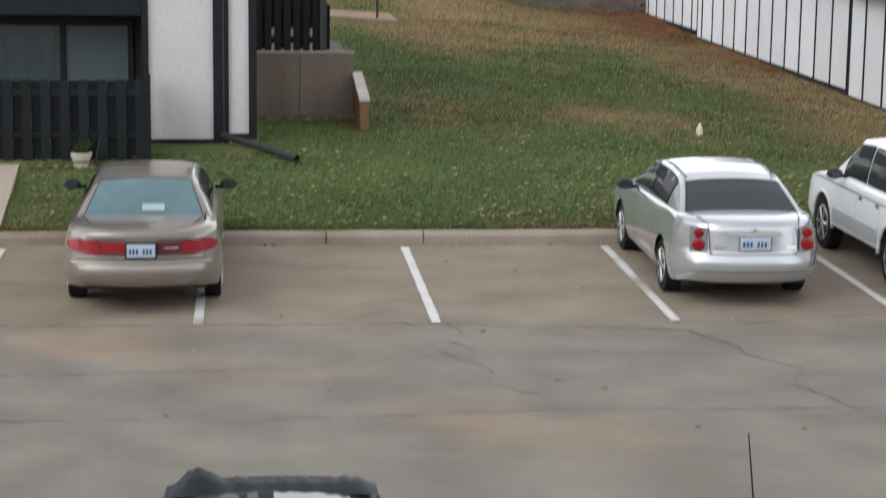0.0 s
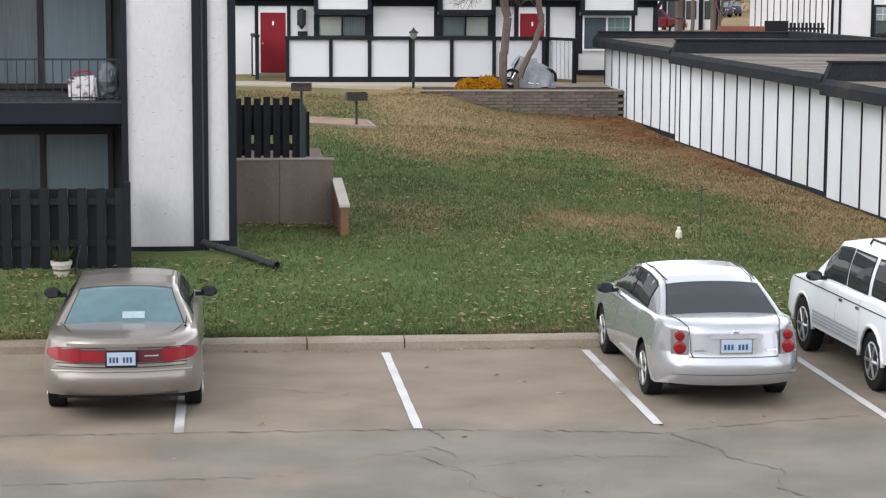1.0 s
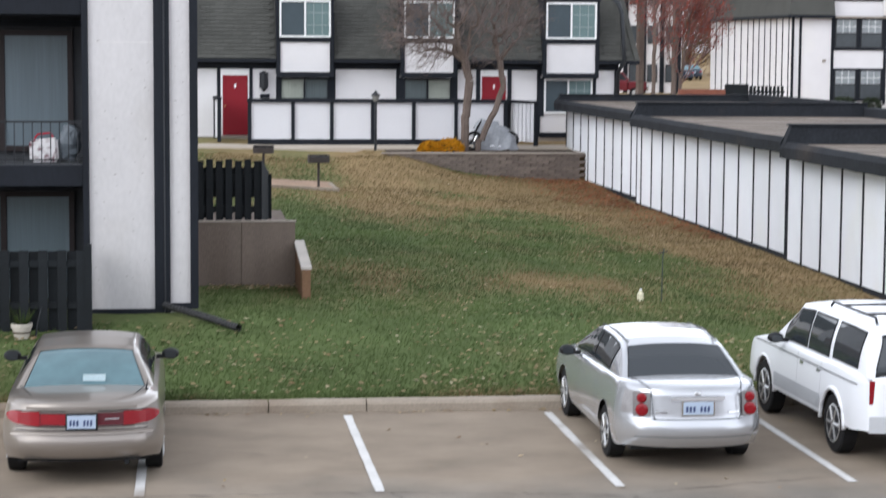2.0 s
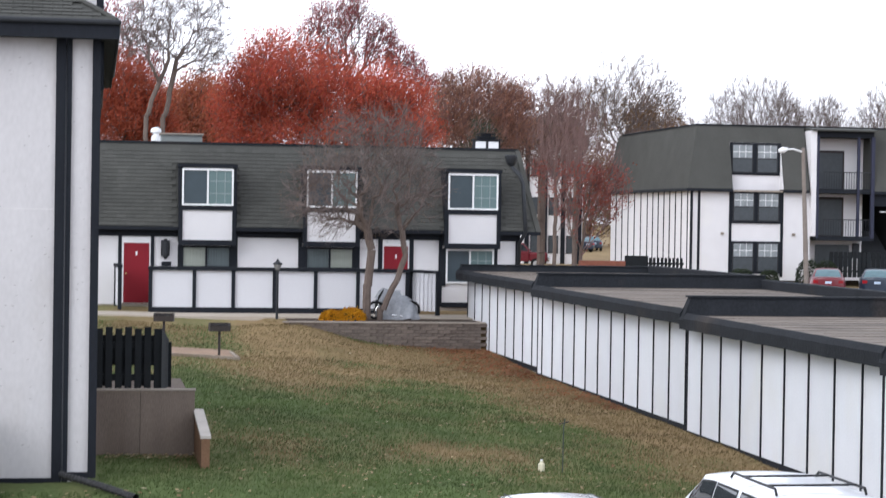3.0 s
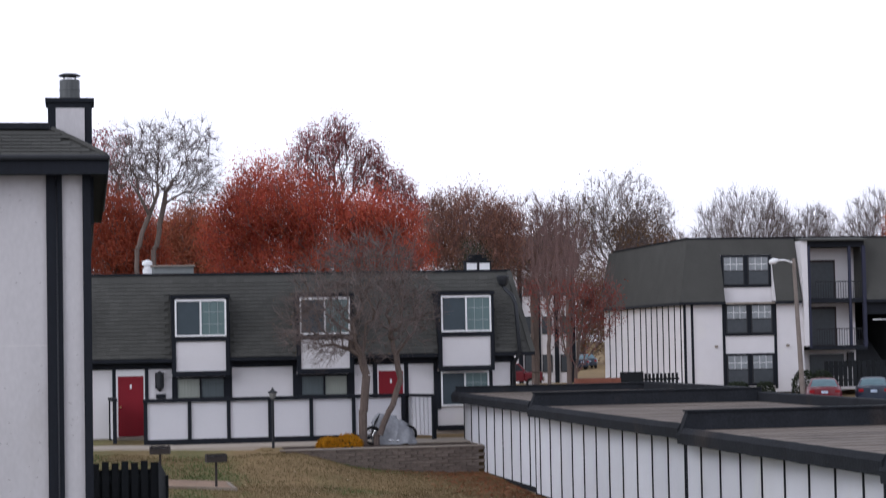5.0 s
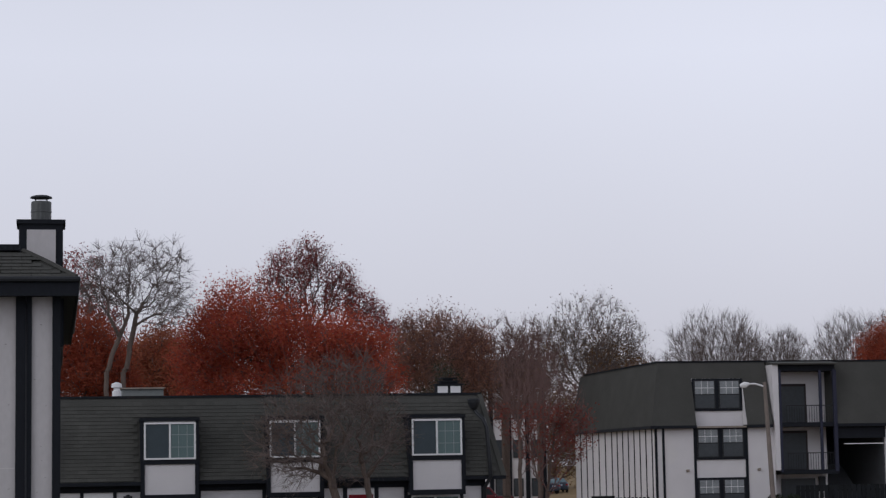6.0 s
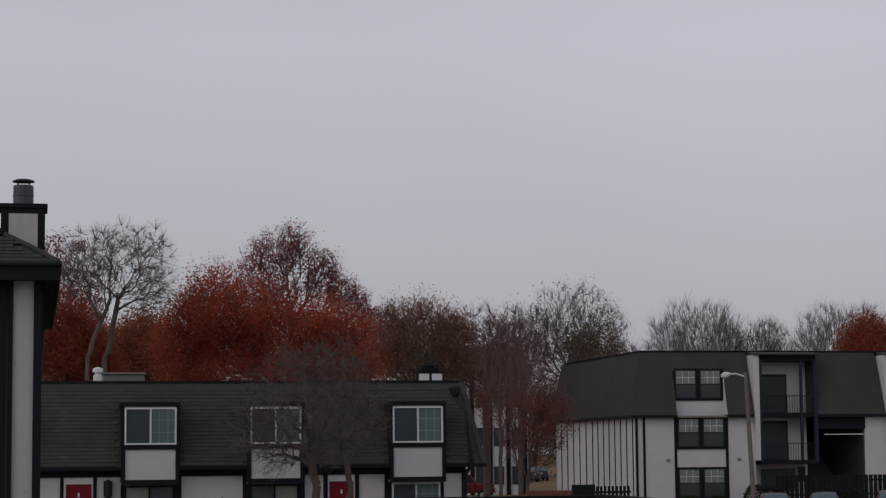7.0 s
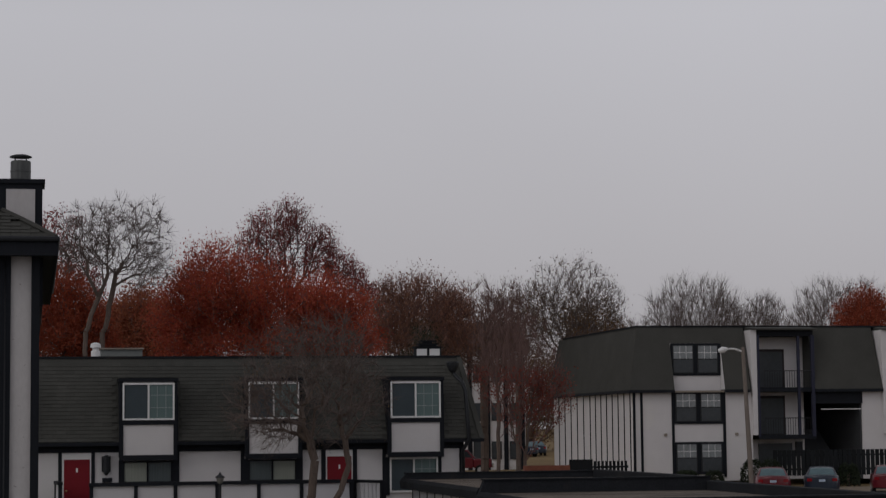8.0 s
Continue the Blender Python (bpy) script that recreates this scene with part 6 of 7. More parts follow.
def grown_tree(label, at, stem, blobs, seed, trunk=0.25, tip=0.01, twigs=4, twig_len=0.6, droop=0.3, bf=0.5, bark=None, second=None,
               leaf=None, power=0.56, leaf_size=0.07, leaves=0, leaf_spread=0.2, by_blob=False, leaf_low=0.0):
    """A tree grown into its crown: stem points, then crown lobes (centre, width and height radius, number of shoots)."""
    rng = np.random.default_rng(seed)
    stems = [[(stem[0][0], 0, -1.3)] + list(stem)]
    if second:
        stems.append([(second[0][0], second[0][1], -1.3)] + list(second))
    targets = ellipsoid_points(rng, blobs)
    targets = targets[targets[:, 2] > stem[0][2] * 0.5 + 0.4]
    pos, par, nt = grow(rng, stems, targets, bf)
    n = len(pos)
    par = np.array(par)
    # every shoot carries a spray of straight twigs, turned outwards and up
    kids = np.bincount(par[par >= 0], minlength=n)
    ends = np.where((kids == 0) & (np.arange(n) >= nt))[0]
    some = rng.choice(np.arange(nt, n), size=min(len(ends), n - nt), replace=False)
    roots = np.repeat(np.concatenate([ends, some]), twigs)
    back = pos[roots] - pos[par[roots]]
    back /= np.maximum(np.linalg.norm(back, axis=1), 1e-6)[:, None]
    dirs = back * 0.8 + rng.normal(0, 0.5, (len(roots), 3)) + np.array([0, 0, droop])
    dirs /= np.linalg.norm(dirs, axis=1)[:, None]
    ln = twig_len * rng.uniform(0.4, 1.1, len(roots))[:, None]
    mid = pos[roots] + dirs * ln * 0.5
    bend = dirs + rng.normal(0, 0.22, dirs.shape) + np.array([0, 0, droop * 0.25])
    tipp = mid + bend / np.linalg.norm(bend, axis=1)[:, None] * ln * 0.5
    # thickness by the number of shoots that a limb carries
    load = np.ones(n)
    for i in range(n - 1, -1, -1):
        if par[i] >= 0:
            load[par[i]] += load[i]
    rad = np.maximum(trunk * (load / load.max()) ** power, tip)
    rad[:nt] = np.maximum(rad[:nt], trunk * 0.7)
    t = new("tree")
    tagged(t, label, "tree")
    t.matrix_basis = pose(*at)
    has = par >= 0
    idx = np.where(has)[0]
    a, b, ra, rb = pos[par[idx]], pos[idx], rad[par[idx]], rad[idx]
    ra = np.minimum(ra, rb * 1.5)
    thick = rb > max(0.034, tip * 2.2)
    mesh_of("trunk", *prisms(a[thick], b[thick], ra[thick], rb[thick], 7), BARK, t)
    v1, f1 = prisms(a[~thick], b[~thick], ra[~thick], rb[~thick], 4)
    tr = np.full(len(roots), tip * 0.9)
    v2, f2 = prisms(pos[roots], mid, tr, tr * 0.8, 3)
    v3, f3 = prisms(mid, tipp, tr * 0.8, tr * 0.45, 3)
    for v, f in ((v2, f2), (v3, f3)):
        k = len(v1)
        v1 += v
        f1 += [[i + k for i in q] for q in f]
    tagged(mesh_of("branchwork", v1, f1, bark or TWIG, t), kind="stuff")
    if leaf:
        seats = np.concatenate([mid, tipp, pos[nt:]])
        if leaf_low:
            seats = seats[seats[:, 2] < seats[:, 2].min() + leaf_low * (seats[:, 2].max() - seats[:, 2].min())]
        c = seats[rng.integers(0, len(seats), leaves)] + rng.normal(0, leaf_spread, (leaves, 3))
        if by_blob:
            # dense foliage gathers in clumps that hang from the shoots
            clump = targets[rng.integers(0, len(targets), leaves // 2)]
            c[:leaves // 2] = clump + rng.normal(0, 1, (leaves // 2, 3)) * np.array([leaf_spread * 1.5, leaf_spread * 1.5, leaf_spread])
        mesh_of("crown", *leaf_cloud(rng, c, leaf_size), leaf, t)
    return t


grown_tree("bare two-stemmed tree with fine drooping twigs above the block wall", (9.15, 65.6, 1.62),
           [(-0.18, 0.0, 0.81), (-0.12, 0.0, 1.55), (-0.04, 0.0, 2.36), (-0.19, 0.0, 3.03)],
           [(-0.3, 0.0, 4.78, 2.42, 2.08, 380), (-1.54, 0.0, 3.95, 1.4, 1.4, 180), (0.23, 0.0, 5.99, 1.77, 1.12, 150), (1.44, 0.0, 4.69, 1.02, 1.4, 120)], 11, tip=0.007, twigs=7, twig_len=0.65, droop=-0.1, trunk=0.14, bf=0.4, second=[(0.27, 0.08, -0.0), (0.49, 0.08, 0.71), (0.83, 0.08, 1.36), (1.1, 0.08, 2.19), (0.97, 0.08, 3.02)], leaf=BROWNLEAF, leaf_size=0.02, leaves=2500, leaf_spread=0.2)
grown_tree("large maple in full red autumn leaf", (10.82, 90.0, 2.1),
           [(0.0, 0.0, 5.46), (-0.1, 0.0, 6.98)],
           [(-2.47, 0.0, 8.93, 2.5, 2.3, 320), (-3.9, 0.0, 7.59, 1.58, 2.04, 200), (0.01, 0.0, 8.12, 3.06, 1.91, 320), (2.43, 0.0, 7.63, 2.04, 2.04, 260), (-3.03, 0.0, 6.46, 2.43, 1.28, 170), (0.26, 0.0, 6.47, 2.81, 1.28, 170), (3.07, 0.0, 6.48, 1.53, 1.28, 120)], 5, trunk=0.3, twigs=3, twig_len=0.6, droop=0.35, leaf=REDLEAF, leaf_size=0.05, leaves=130000, leaf_spread=0.24, by_blob=True)
grown_tree("tall maple with thinning purple-red leaves", (11.96, 94.0, 2.2),
           [(0.0, 0.0, 6.0), (-0.12, 0.0, 8.12), (-0.07, 0.0, 9.45)],
           [(-0.52, 0.0, 10.76, 2.08, 1.87, 190), (-1.31, 0.0, 11.68, 0.8, 1.07, 50), (-0.03, 0.0, 12.28, 0.85, 1.07, 70), (1.49, 0.0, 10.84, 0.96, 1.39, 100), (2.42, 0.0, 9.79, 1.01, 1.01, 80), (3.31, 0.0, 9.08, 0.69, 0.8, 40)], 17, trunk=0.2, twigs=4, twig_len=0.7, droop=0.6, bf=0.7, leaf=PURPLELEAF, leaf_size=0.045, leaves=15000, leaf_spread=0.13)
grown_tree("maple in red leaf beside the roof", (1.69, 96.0, 2.2),
           [(0.0, 0.0, 5.51), (-0.05, 0.0, 7.37)],
           [(-0.65, 0.0, 8.42, 1.77, 2.45, 240), (0.66, 0.0, 7.5, 1.23, 1.69, 150), (-0.47, 0.0, 7.1, 2.18, 1.5, 150), (1.31, 0.0, 6.58, 1.09, 1.09, 70)], 21, trunk=0.26, twigs=3, twig_len=0.6, droop=0.3, leaf=ORANGELEAF, leaf_size=0.055, leaves=50000, leaf_spread=0.25, by_blob=True)
grown_tree("maple with only a few purple leaves hanging on", (2.33, 101.0, 2.2),
           [(-0.14, 0.0, 6.21), (-0.41, 0.0, 8.44)],
           [(-1.23, 0.0, 11.78, 1.43, 2.15, 120), (0.33, 0.0, 9.71, 1.09, 1.43, 70)], 23, trunk=0.16, twigs=4, twig_len=0.7, droop=0.4, leaf=PURPLELEAF, leaf_size=0.06, leaves=3600, leaf_spread=0.15)
grown_tree("low rusty orange tree behind the roof", (5.34, 112.0, 2.4),
           [(0.0, 0.0, 5.77), (0.0, 0.0, 7.64)],
           [(0.0, 0.0, 8.2, 2.1, 2.1, 240), (0.78, 0.0, 8.82, 1.52, 1.52, 120), (-1.07, 0.0, 7.79, 1.43, 1.43, 110), (0.0, 0.0, 6.86, 2.22, 1.27, 110), (1.55, 0.0, 7.49, 1.27, 1.59, 90)], 22, trunk=0.28, twigs=3, twig_len=0.6, droop=0.3, leaf=RUSTLEAVES, leaf_size=0.065, leaves=45000, leaf_spread=0.3, by_blob=True)
grown_tree("tall bare tree with forked grey trunk", (2.59, 86.0, 2.1),
           [(-0.3, 0.0, 6.64), (-0.09, 0.0, 7.71), (0.24, 0.0, 8.52), (0.62, 0.0, 9.48)],
           [(1.28, 0.0, 10.94, 2.05, 1.76, 330), (-0.25, 0.0, 10.92, 1.27, 1.56, 190), (-0.72, 0.0, 10.32, 0.78, 0.63, 50), (2.11, 0.0, 9.76, 1.12, 0.98, 110)], 44, trunk=0.115, tip=0.009, power=0.62, twigs=6, twig_len=0.6, droop=0.05, bf=0.5, second=[(0.4, 0.3, 6.64), (0.64, 0.3, 7.72), (0.76, 0.3, 8.48), (0.95, 0.3, 9.51), (1.23, 0.3, 9.99)])
grown_tree("russet tree in thin leaf with upright twigs", (23.89, 125.0, 2.5),
           [(0.0, 0.0, 5.36), (-0.06, 0.0, 7.85)],
           [(-0.09, 0.0, 9.71, 3.37, 2.27, 420), (-1.9, 0.0, 8.91, 2.06, 2.06, 200), (1.98, 0.0, 9.01, 1.95, 2.2, 200), (-0.28, 0.0, 7.5, 3.37, 1.6, 200)], 41, trunk=0.3, tip=0.013, twigs=6, twig_len=0.9, droop=0.9, bf=0.5, bark=REDTWIG, leaf=DULLRED, leaf_size=0.055, leaves=46000, leaf_spread=0.35, by_blob=True)
grown_tree("grey-brown tree almost bare", (29.27, 130.0, 2.6),
           [(0.0, 0.0, 5.38), (0.01, 0.0, 7.99)],
           [(-0.74, 0.0, 8.73, 2.77, 2.95, 420), (1.36, 0.0, 9.11, 2.21, 2.88, 330), (0.2, 0.0, 6.87, 2.58, 1.84, 200)], 42, trunk=0.28, tip=0.013, twigs=6, twig_len=0.9, droop=0.7, bf=0.5, bark=REDTWIG, leaf=BROWNLEAF, leaf_size=0.05, leaves=5000, leaf_spread=0.3)
grown_tree("bare multi-stemmed tree with fading red leaves low down", (23.94, 98.0, 1.6),
           [(-0.16, 0.0, 1.71), (-0.15, 0.0, 3.4), (-0.43, 0.0, 4.8)],
           [(-0.86, 0.0, 6.21, 1.53, 2.92, 120), (0.58, 0.0, 6.21, 1.67, 2.78, 140), (1.6, 0.0, 5.08, 1.17, 1.95, 90)], 51, trunk=0.09, tip=0.008, twigs=5, twig_len=0.6, droop=0.8, bf=0.9, bark=REDTWIG, second=[(0.27, 0.4, 1.65), (0.45, 0.4, 3.11), (0.69, 0.4, 4.8), (0.93, 0.4, 6.21)], leaf=PINKLEAF, leaf_size=0.06, leaves=3200, leaf_spread=0.15, leaf_low=0.55)
grown_tree("bare upright tree behind the far lot", (26.51, 114.0, 2.0),
           [(-0.02, 0.0, 1.04), (-0.0, 0.0, 3.98), (-0.06, 0.0, 6.27)],
           [(-0.15, 0.0, 7.9, 1.62, 3.56, 150), (1.19, 0.0, 7.25, 1.29, 2.91, 90)], 52, trunk=0.12, tip=0.009, twigs=5, twig_len=0.7, droop=0.8, bf=0.9, bark=REDTWIG)
grown_tree("tall tree with last tan leaves at the top", (37.19, 138.0, 2.7),
           [(-0.21, 0.0, 3.08), (-0.12, 0.0, 6.27), (0.02, 0.0, 9.06)],
           [(0.03, 0.0, 11.13, 3.33, 2.94, 480), (2.29, 0.0, 10.07, 2.35, 2.27, 280), (-2.23, 0.0, 10.04, 2.35, 2.66, 300), (0.02, 0.0, 8.26, 3.52, 1.76, 200)], 61, trunk=0.24, tip=0.0095, twigs=6, twig_len=0.8, droop=0.5, bf=0.55, leaf=BROWNLEAF, leaf_size=0.06, leaves=5000, leaf_spread=0.3)
grown_tree("brown leaved tree behind the block", (40.50, 145.0, 2.7),
           [(0.0, 0.0, 4.8), (0.01, 0.0, 7.31)],
           [(0.02, 0.0, 9.2, 1.97, 1.97, 160), (1.84, 0.0, 8.79, 1.65, 1.23, 60)], 62, trunk=0.3, twigs=4, twig_len=0.7, droop=0.4, leaf=TANLEAF, leaf_size=0.065, leaves=11000, leaf_spread=0.35)
grown_tree("bare grey tree above the far roofline", (50.96, 150.0, 2.7),
           [(0.0, 0.0, 5.32), (0.16, 0.0, 8.83)],
           [(-0.33, 0.0, 10.66, 4.0, 3.15, 600), (-2.16, 0.0, 9.91, 2.34, 2.3, 230), (1.73, 0.0, 10.37, 1.91, 2.47, 220)], 70, trunk=0.2, tip=0.0095, power=0.55, twigs=5, twig_len=1.1, droop=0.45, bf=0.9)
grown_tree("bare grey tree above the far roofline", (57.89, 155.0, 2.7),
           [(0.0, 0.0, 5.42), (0.17, 0.0, 8.61)],
           [(0.04, 0.0, 10.34, 2.37, 2.29, 330), (1.09, 0.0, 9.98, 1.58, 1.67, 100)], 71, trunk=0.2, tip=0.0095, power=0.55, twigs=5, twig_len=1.1, droop=0.45, bf=0.9)
grown_tree("bare grey tree above the far roofline", (61.94, 150.0, 2.7),
           [(0.0, 0.0, 5.32), (0.17, 0.0, 8.87)],
           [(0.04, 0.0, 10.56, 3.49, 3.23, 520), (-2.07, 0.0, 9.75, 1.79, 1.87, 170), (2.64, 0.0, 11.11, 2.13, 2.64, 210)], 72, trunk=0.2, tip=0.0095, power=0.55, twigs=5, twig_len=1.1, droop=0.45, bf=0.9)
grown_tree("bare grey tree above the far roofline", (34.48, 142.0, 2.7),
           [(0.0, 0.0, 5.15), (0.14, 0.0, 7.6)],
           [(0.02, 0.0, 9.64, 2.5, 2.5, 190)], 73, trunk=0.2, tip=0.0095, power=0.55, twigs=5, twig_len=1.1, droop=0.45, bf=0.9)
grown_tree("bare grey tree above the far roofline", (54.50, 150.0, 2.7),
           [(0.0, 0.0, 5.32), (0.16, 0.0, 7.52)],
           [(-0.43, 0.0, 9.28, 1.7, 1.45, 90)], 74, trunk=0.2, tip=0.0095, power=0.55, twigs=5, twig_len=1.1, droop=0.45, bf=0.9)
grown_tree("bare grey tree above the far roofline", (44.98, 148.0, 2.7),
           [(0.0, 0.0, 5.28), (0.15, 0.0, 7.0)],
           [(-0.2, 0.0, 8.93, 1.68, 1.18, 80)], 75, trunk=0.2, tip=0.0095, power=0.55, twigs=5, twig_len=1.1, droop=0.45, bf=0.9)
grown_tree("orange leaved tree at the far edge", (63.27, 146.0, 2.7),
           [(0.0, 0.0, 5.24), (0.03, 0.0, 8.28)],
           [(-0.19, 0.0, 10.01, 2.28, 2.4, 220)], 81, trunk=0.3, twigs=3, twig_len=0.7, droop=0.4, leaf=ORANGELEAF, leaf_size=0.07, leaves=26000, leaf_spread=0.35, by_blob=True)
grown_tree("dark green conifer behind the townhouse roof", (22.50, 116.0, 2.2),
           [(0.0, 0.0, 5.46), (0.01, 0.0, 8.1)],
           [(0.01, 0.0, 6.61, 1.45, 1.32, 120), (0.01, 0.0, 7.94, 0.86, 0.99, 40)], 91, trunk=0.18, twigs=3, twig_len=0.4, droop=0.1, leaf=CONIFER, leaf_size=0.05, leaves=4000, leaf_spread=0.2)
grown_tree("leafless brown thicket far behind the lots", (51.29, 205.0, 2.4),
           [(-0.02, 0.0, 1.42), (-0.02, 0.0, 2.6)],
           [(-4.83, 0.0, 5.55, 4.07, 5.52, 420), (-0.61, 0.0, 5.84, 4.36, 5.52, 460), (3.95, 0.0, 5.54, 4.07, 5.52, 420), (-8.43, 0.0, 5.55, 3.49, 4.65, 260)], 95, trunk=0.3, tip=0.016, twigs=5, twig_len=1.3, droop=0.6, bf=0.7, bark=REDTWIG, leaf=BROWNLEAF, leaf_size=0.11, leaves=42000, leaf_spread=0.9, by_blob=True)


# ---- block retaining wall and planter before the townhouse ----
bwl = thing("block_wall", "low tan concrete block retaining wall", "retaining wall", kind="structure")
BLOCKMESH = []
for k in range(4):
    bm = bmesh.new()
    rb = random.Random(k)
    box(bm, -0.197, 0.197, -0.1, 0.12, 0.003, 0.1, 0.01)
    for v in bm.verts:
        if v.co.y < 0:
            v.co.y -= rb.uniform(0, 0.03)
    me = bpy.data.meshes.new("block")
    bm.to_mesh(me)
    bm.free()
    me.materials.append(BLOCKS)
    BLOCKMESH.append(me)
for c in range(10):
    z = 0.62 + c * 0.1035
    x = 6.3 + (c % 2) * 0.2
    while x < 12.6:
        if z + 0.1 > land(x, 64.1):
            ob = new("block", BLOCKMESH[random.randrange(4)])
            ob.parent = bwl
            ob.matrix_basis = pose(x, 64.15 + random.uniform(-0.008, 0.008), z, 0, 0, random.uniform(-1, 1))
        x += 0.4
pbox("coping", CONCRETE, bwl, 6.1, 12.66, 64.0, 64.34, 1.655, 1.70, 0.008)
bm = bmesh.new()
box(bm, 6.4, 12.6, 64.34, 66.4, 1.3, 1.68)
tagged(part("ground", bm, material("dark_planter_mulch", (0.05, 0.035, 0.026), 1.0, 0.4, 3, 20, 0.6)), "dark mulch bed behind the block wall", "mulch bed", kind="structure")

# yellow chrysanthemums
MUM = leaf_material("golden_flower_head", [(0.5, 0.23, 0.01), (0.6, 0.3, 0.012), (0.45, 0.2, 0.01)])
MUMLEAF = leaf_material("flower_foliage", [(0.03, 0.05, 0.015), (0.05, 0.07, 0.02)])


def mum(x, y, z, r, seed):
    rng = random.Random(seed)
    t = thing("flower_clump", "round clump of golden yellow autumn flowers", "flowers", "flower clumps", at=(x, y, z))
    pts = []
    for i in range(900):
        a, b = rng.uniform(0, math.tau), rng.uniform(0, 1)
        h = math.sqrt(1 - b * b)
        k = rng.uniform(0.85, 1.0) * (1 + 0.12 * noise.noise((a * 2, b * 3, seed)))
        pts.append((r * k * h * math.cos(a), r * k * h * math.sin(a), r * 0.85 * k * b))
    mesh_of("blossom", *leaf_quads(rng, pts, 0.03, 3, 0.02), MUM, t)
    mesh_of("foliage", *leaf_quads(rng, [(p[0] * 0.8, p[1] * 0.8, p[2] * 0.7) for p in pts[:200]], 0.05, 2, 0.03), MUMLEAF, t)
    bm = bmesh.new()
    tube(bm, [(0, 0, -0.05), (0, 0, r * 0.5)], 0.03, 6)
    part("stem", bm, BARK, t)


mum(7.78, 65.2, 1.66, 0.42, 1)
mum(8.42, 65.3, 1.66, 0.52, 2)

# motorcycle under a grey cover
mc = thing("motorcycle", "motorcycle half hidden under a silver grey cover", "motorcycle", at=(9.95, 66.35, 1.68))
TARP = material("silver_grey_tarpaulin", (0.3, 0.31, 0.33), 0.6, 0.2, 3, 12, 0.3)
bm = bmesh.new()
tarp_rows = []
for i in range(22):
    t = i / 21
    x = -0.55 + 1.4 * t
    top = prof([(0, 0.75), (0.12, 1.05), (0.3, 1.0), (0.5, 0.9), (0.75, 0.72), (0.92, 0.45), (1, 0.12)], t)
    row = []
    for j in range(15):
        a = math.pi * j / 14
        w = 0.3 + 0.16 * math.sin(t * 3.1)
        n = 0.1 * noise.noise((x * 3.5, j * 0.7, 4)) + 0.05 * noise.noise((x * 9, j * 1.6, 7))
        zz = top * math.sin(a) ** 0.6
        row.append(bm.verts.new((x + n, -math.cos(a) * (w + n) * (1.15 - 0.35 * math.sin(a)), max(zz + n * 0.8, 0.0))))
    tarp_rows.append(row)
for a, b in zip(tarp_rows, tarp_rows[1:]):
    for j in range(14):
        bm.faces.new((a[j], a[j + 1], b[j + 1], b[j]))
part("cover", bm, TARP, mc, "crumpled grey cover", smooth=True)
for x in (-0.62, 0.62):
    bm = bmesh.new()
    ring = [(x + 0.27 * math.cos(k * math.tau / 20), -0.34 if x < 0 else 0, 0.31 + 0.27 * math.sin(k * math.tau / 20)) for k in range(21)]
    tube(bm, ring, 0.045, 8, False)
    w = part("wheel", bm, TYRE, mc)
    bm = bmesh.new()
    for k in range(6):
        a = k * math.tau / 6
        tube(bm, [(x, -0.34 if x < 0 else 0, 0.31), (x + 0.25 * math.cos(a), -0.34 if x < 0 else 0, 0.31 + 0.25 * math.sin(a))], 0.014, 5)
    part("rim", bm, CHROME, w)
bm = bmesh.new()
tube(bm, [(-0.62, -0.3, 0.35), (-0.5, -0.25, 0.75), (-0.3, -0.1, 1.0)], 0.035, 8)
part("fork", bm, BLACKPLASTIC, mc)
bm = bmesh.new()
tube(bm, [(-0.1, -0.46, 0.15), (0.25, -0.47, 0.12)], 0.04, 8)
part("exhaust", bm, CHROME, mc)

# ---- picnic grills on the pad ----
pad = grid_sheet("ground", steps(0.3, 4.0, 12), steps(55.0, 57.7, 10), lambda x, y: turf_height(x, y) + 0.05, material("tan_gravel_pad", (0.3, 0.21, 0.15), 1.0, 0.3, 2, 25, 0.6))
tagged(pad, "tan gravel pad under the grills", "gravel pad", kind="structure")
for xa, ya, xb, yb in ((0.3, 55.0, 4.03, 55.0), (4.03, 55.0, 3.98, 57.2)):
    bm = bmesh.new()
    for q in range(12):
        t0, t1 = q / 12, (q + 1) / 12
        x0, y0, x1, y1 = xa + (xb - xa) * t0, ya + (yb - ya) * t0, xa + (xb - xa) * t1, ya + (yb - ya) * t1
        nx, ny = (0, 0.05) if ya == yb else (0.05, 0)
        hexa(bm, [(x0 - nx, y0 - ny, turf_height(x0, y0) - 0.1), (x1 - nx, y1 - ny, turf_height(x1, y1) - 0.1), (x1 + nx, y1 + ny, turf_height(x1, y1) - 0.1), (x0 + nx, y0 + ny, turf_height(x0, y0) - 0.1),
                  (x0 - nx, y0 - ny, turf_height(x0, y0) + 0.08), (x1 - nx, y1 - ny, turf_height(x1, y1) + 0.08), (x1 + nx, y1 + ny, turf_height(x1, y1) + 0.08), (x0 + nx, y0 + ny, turf_height(x0, y0) + 0.08)])
    tagged(part("trim", bm, KERBCON), "weathered timber border of the gravel pad", "border", kind="structure")
GRILLSTEEL = material("weathered_grill_steel", (0.05, 0.043, 0.04), 0.7, 0.3, 4, 30, 0.2, metal=0.2)


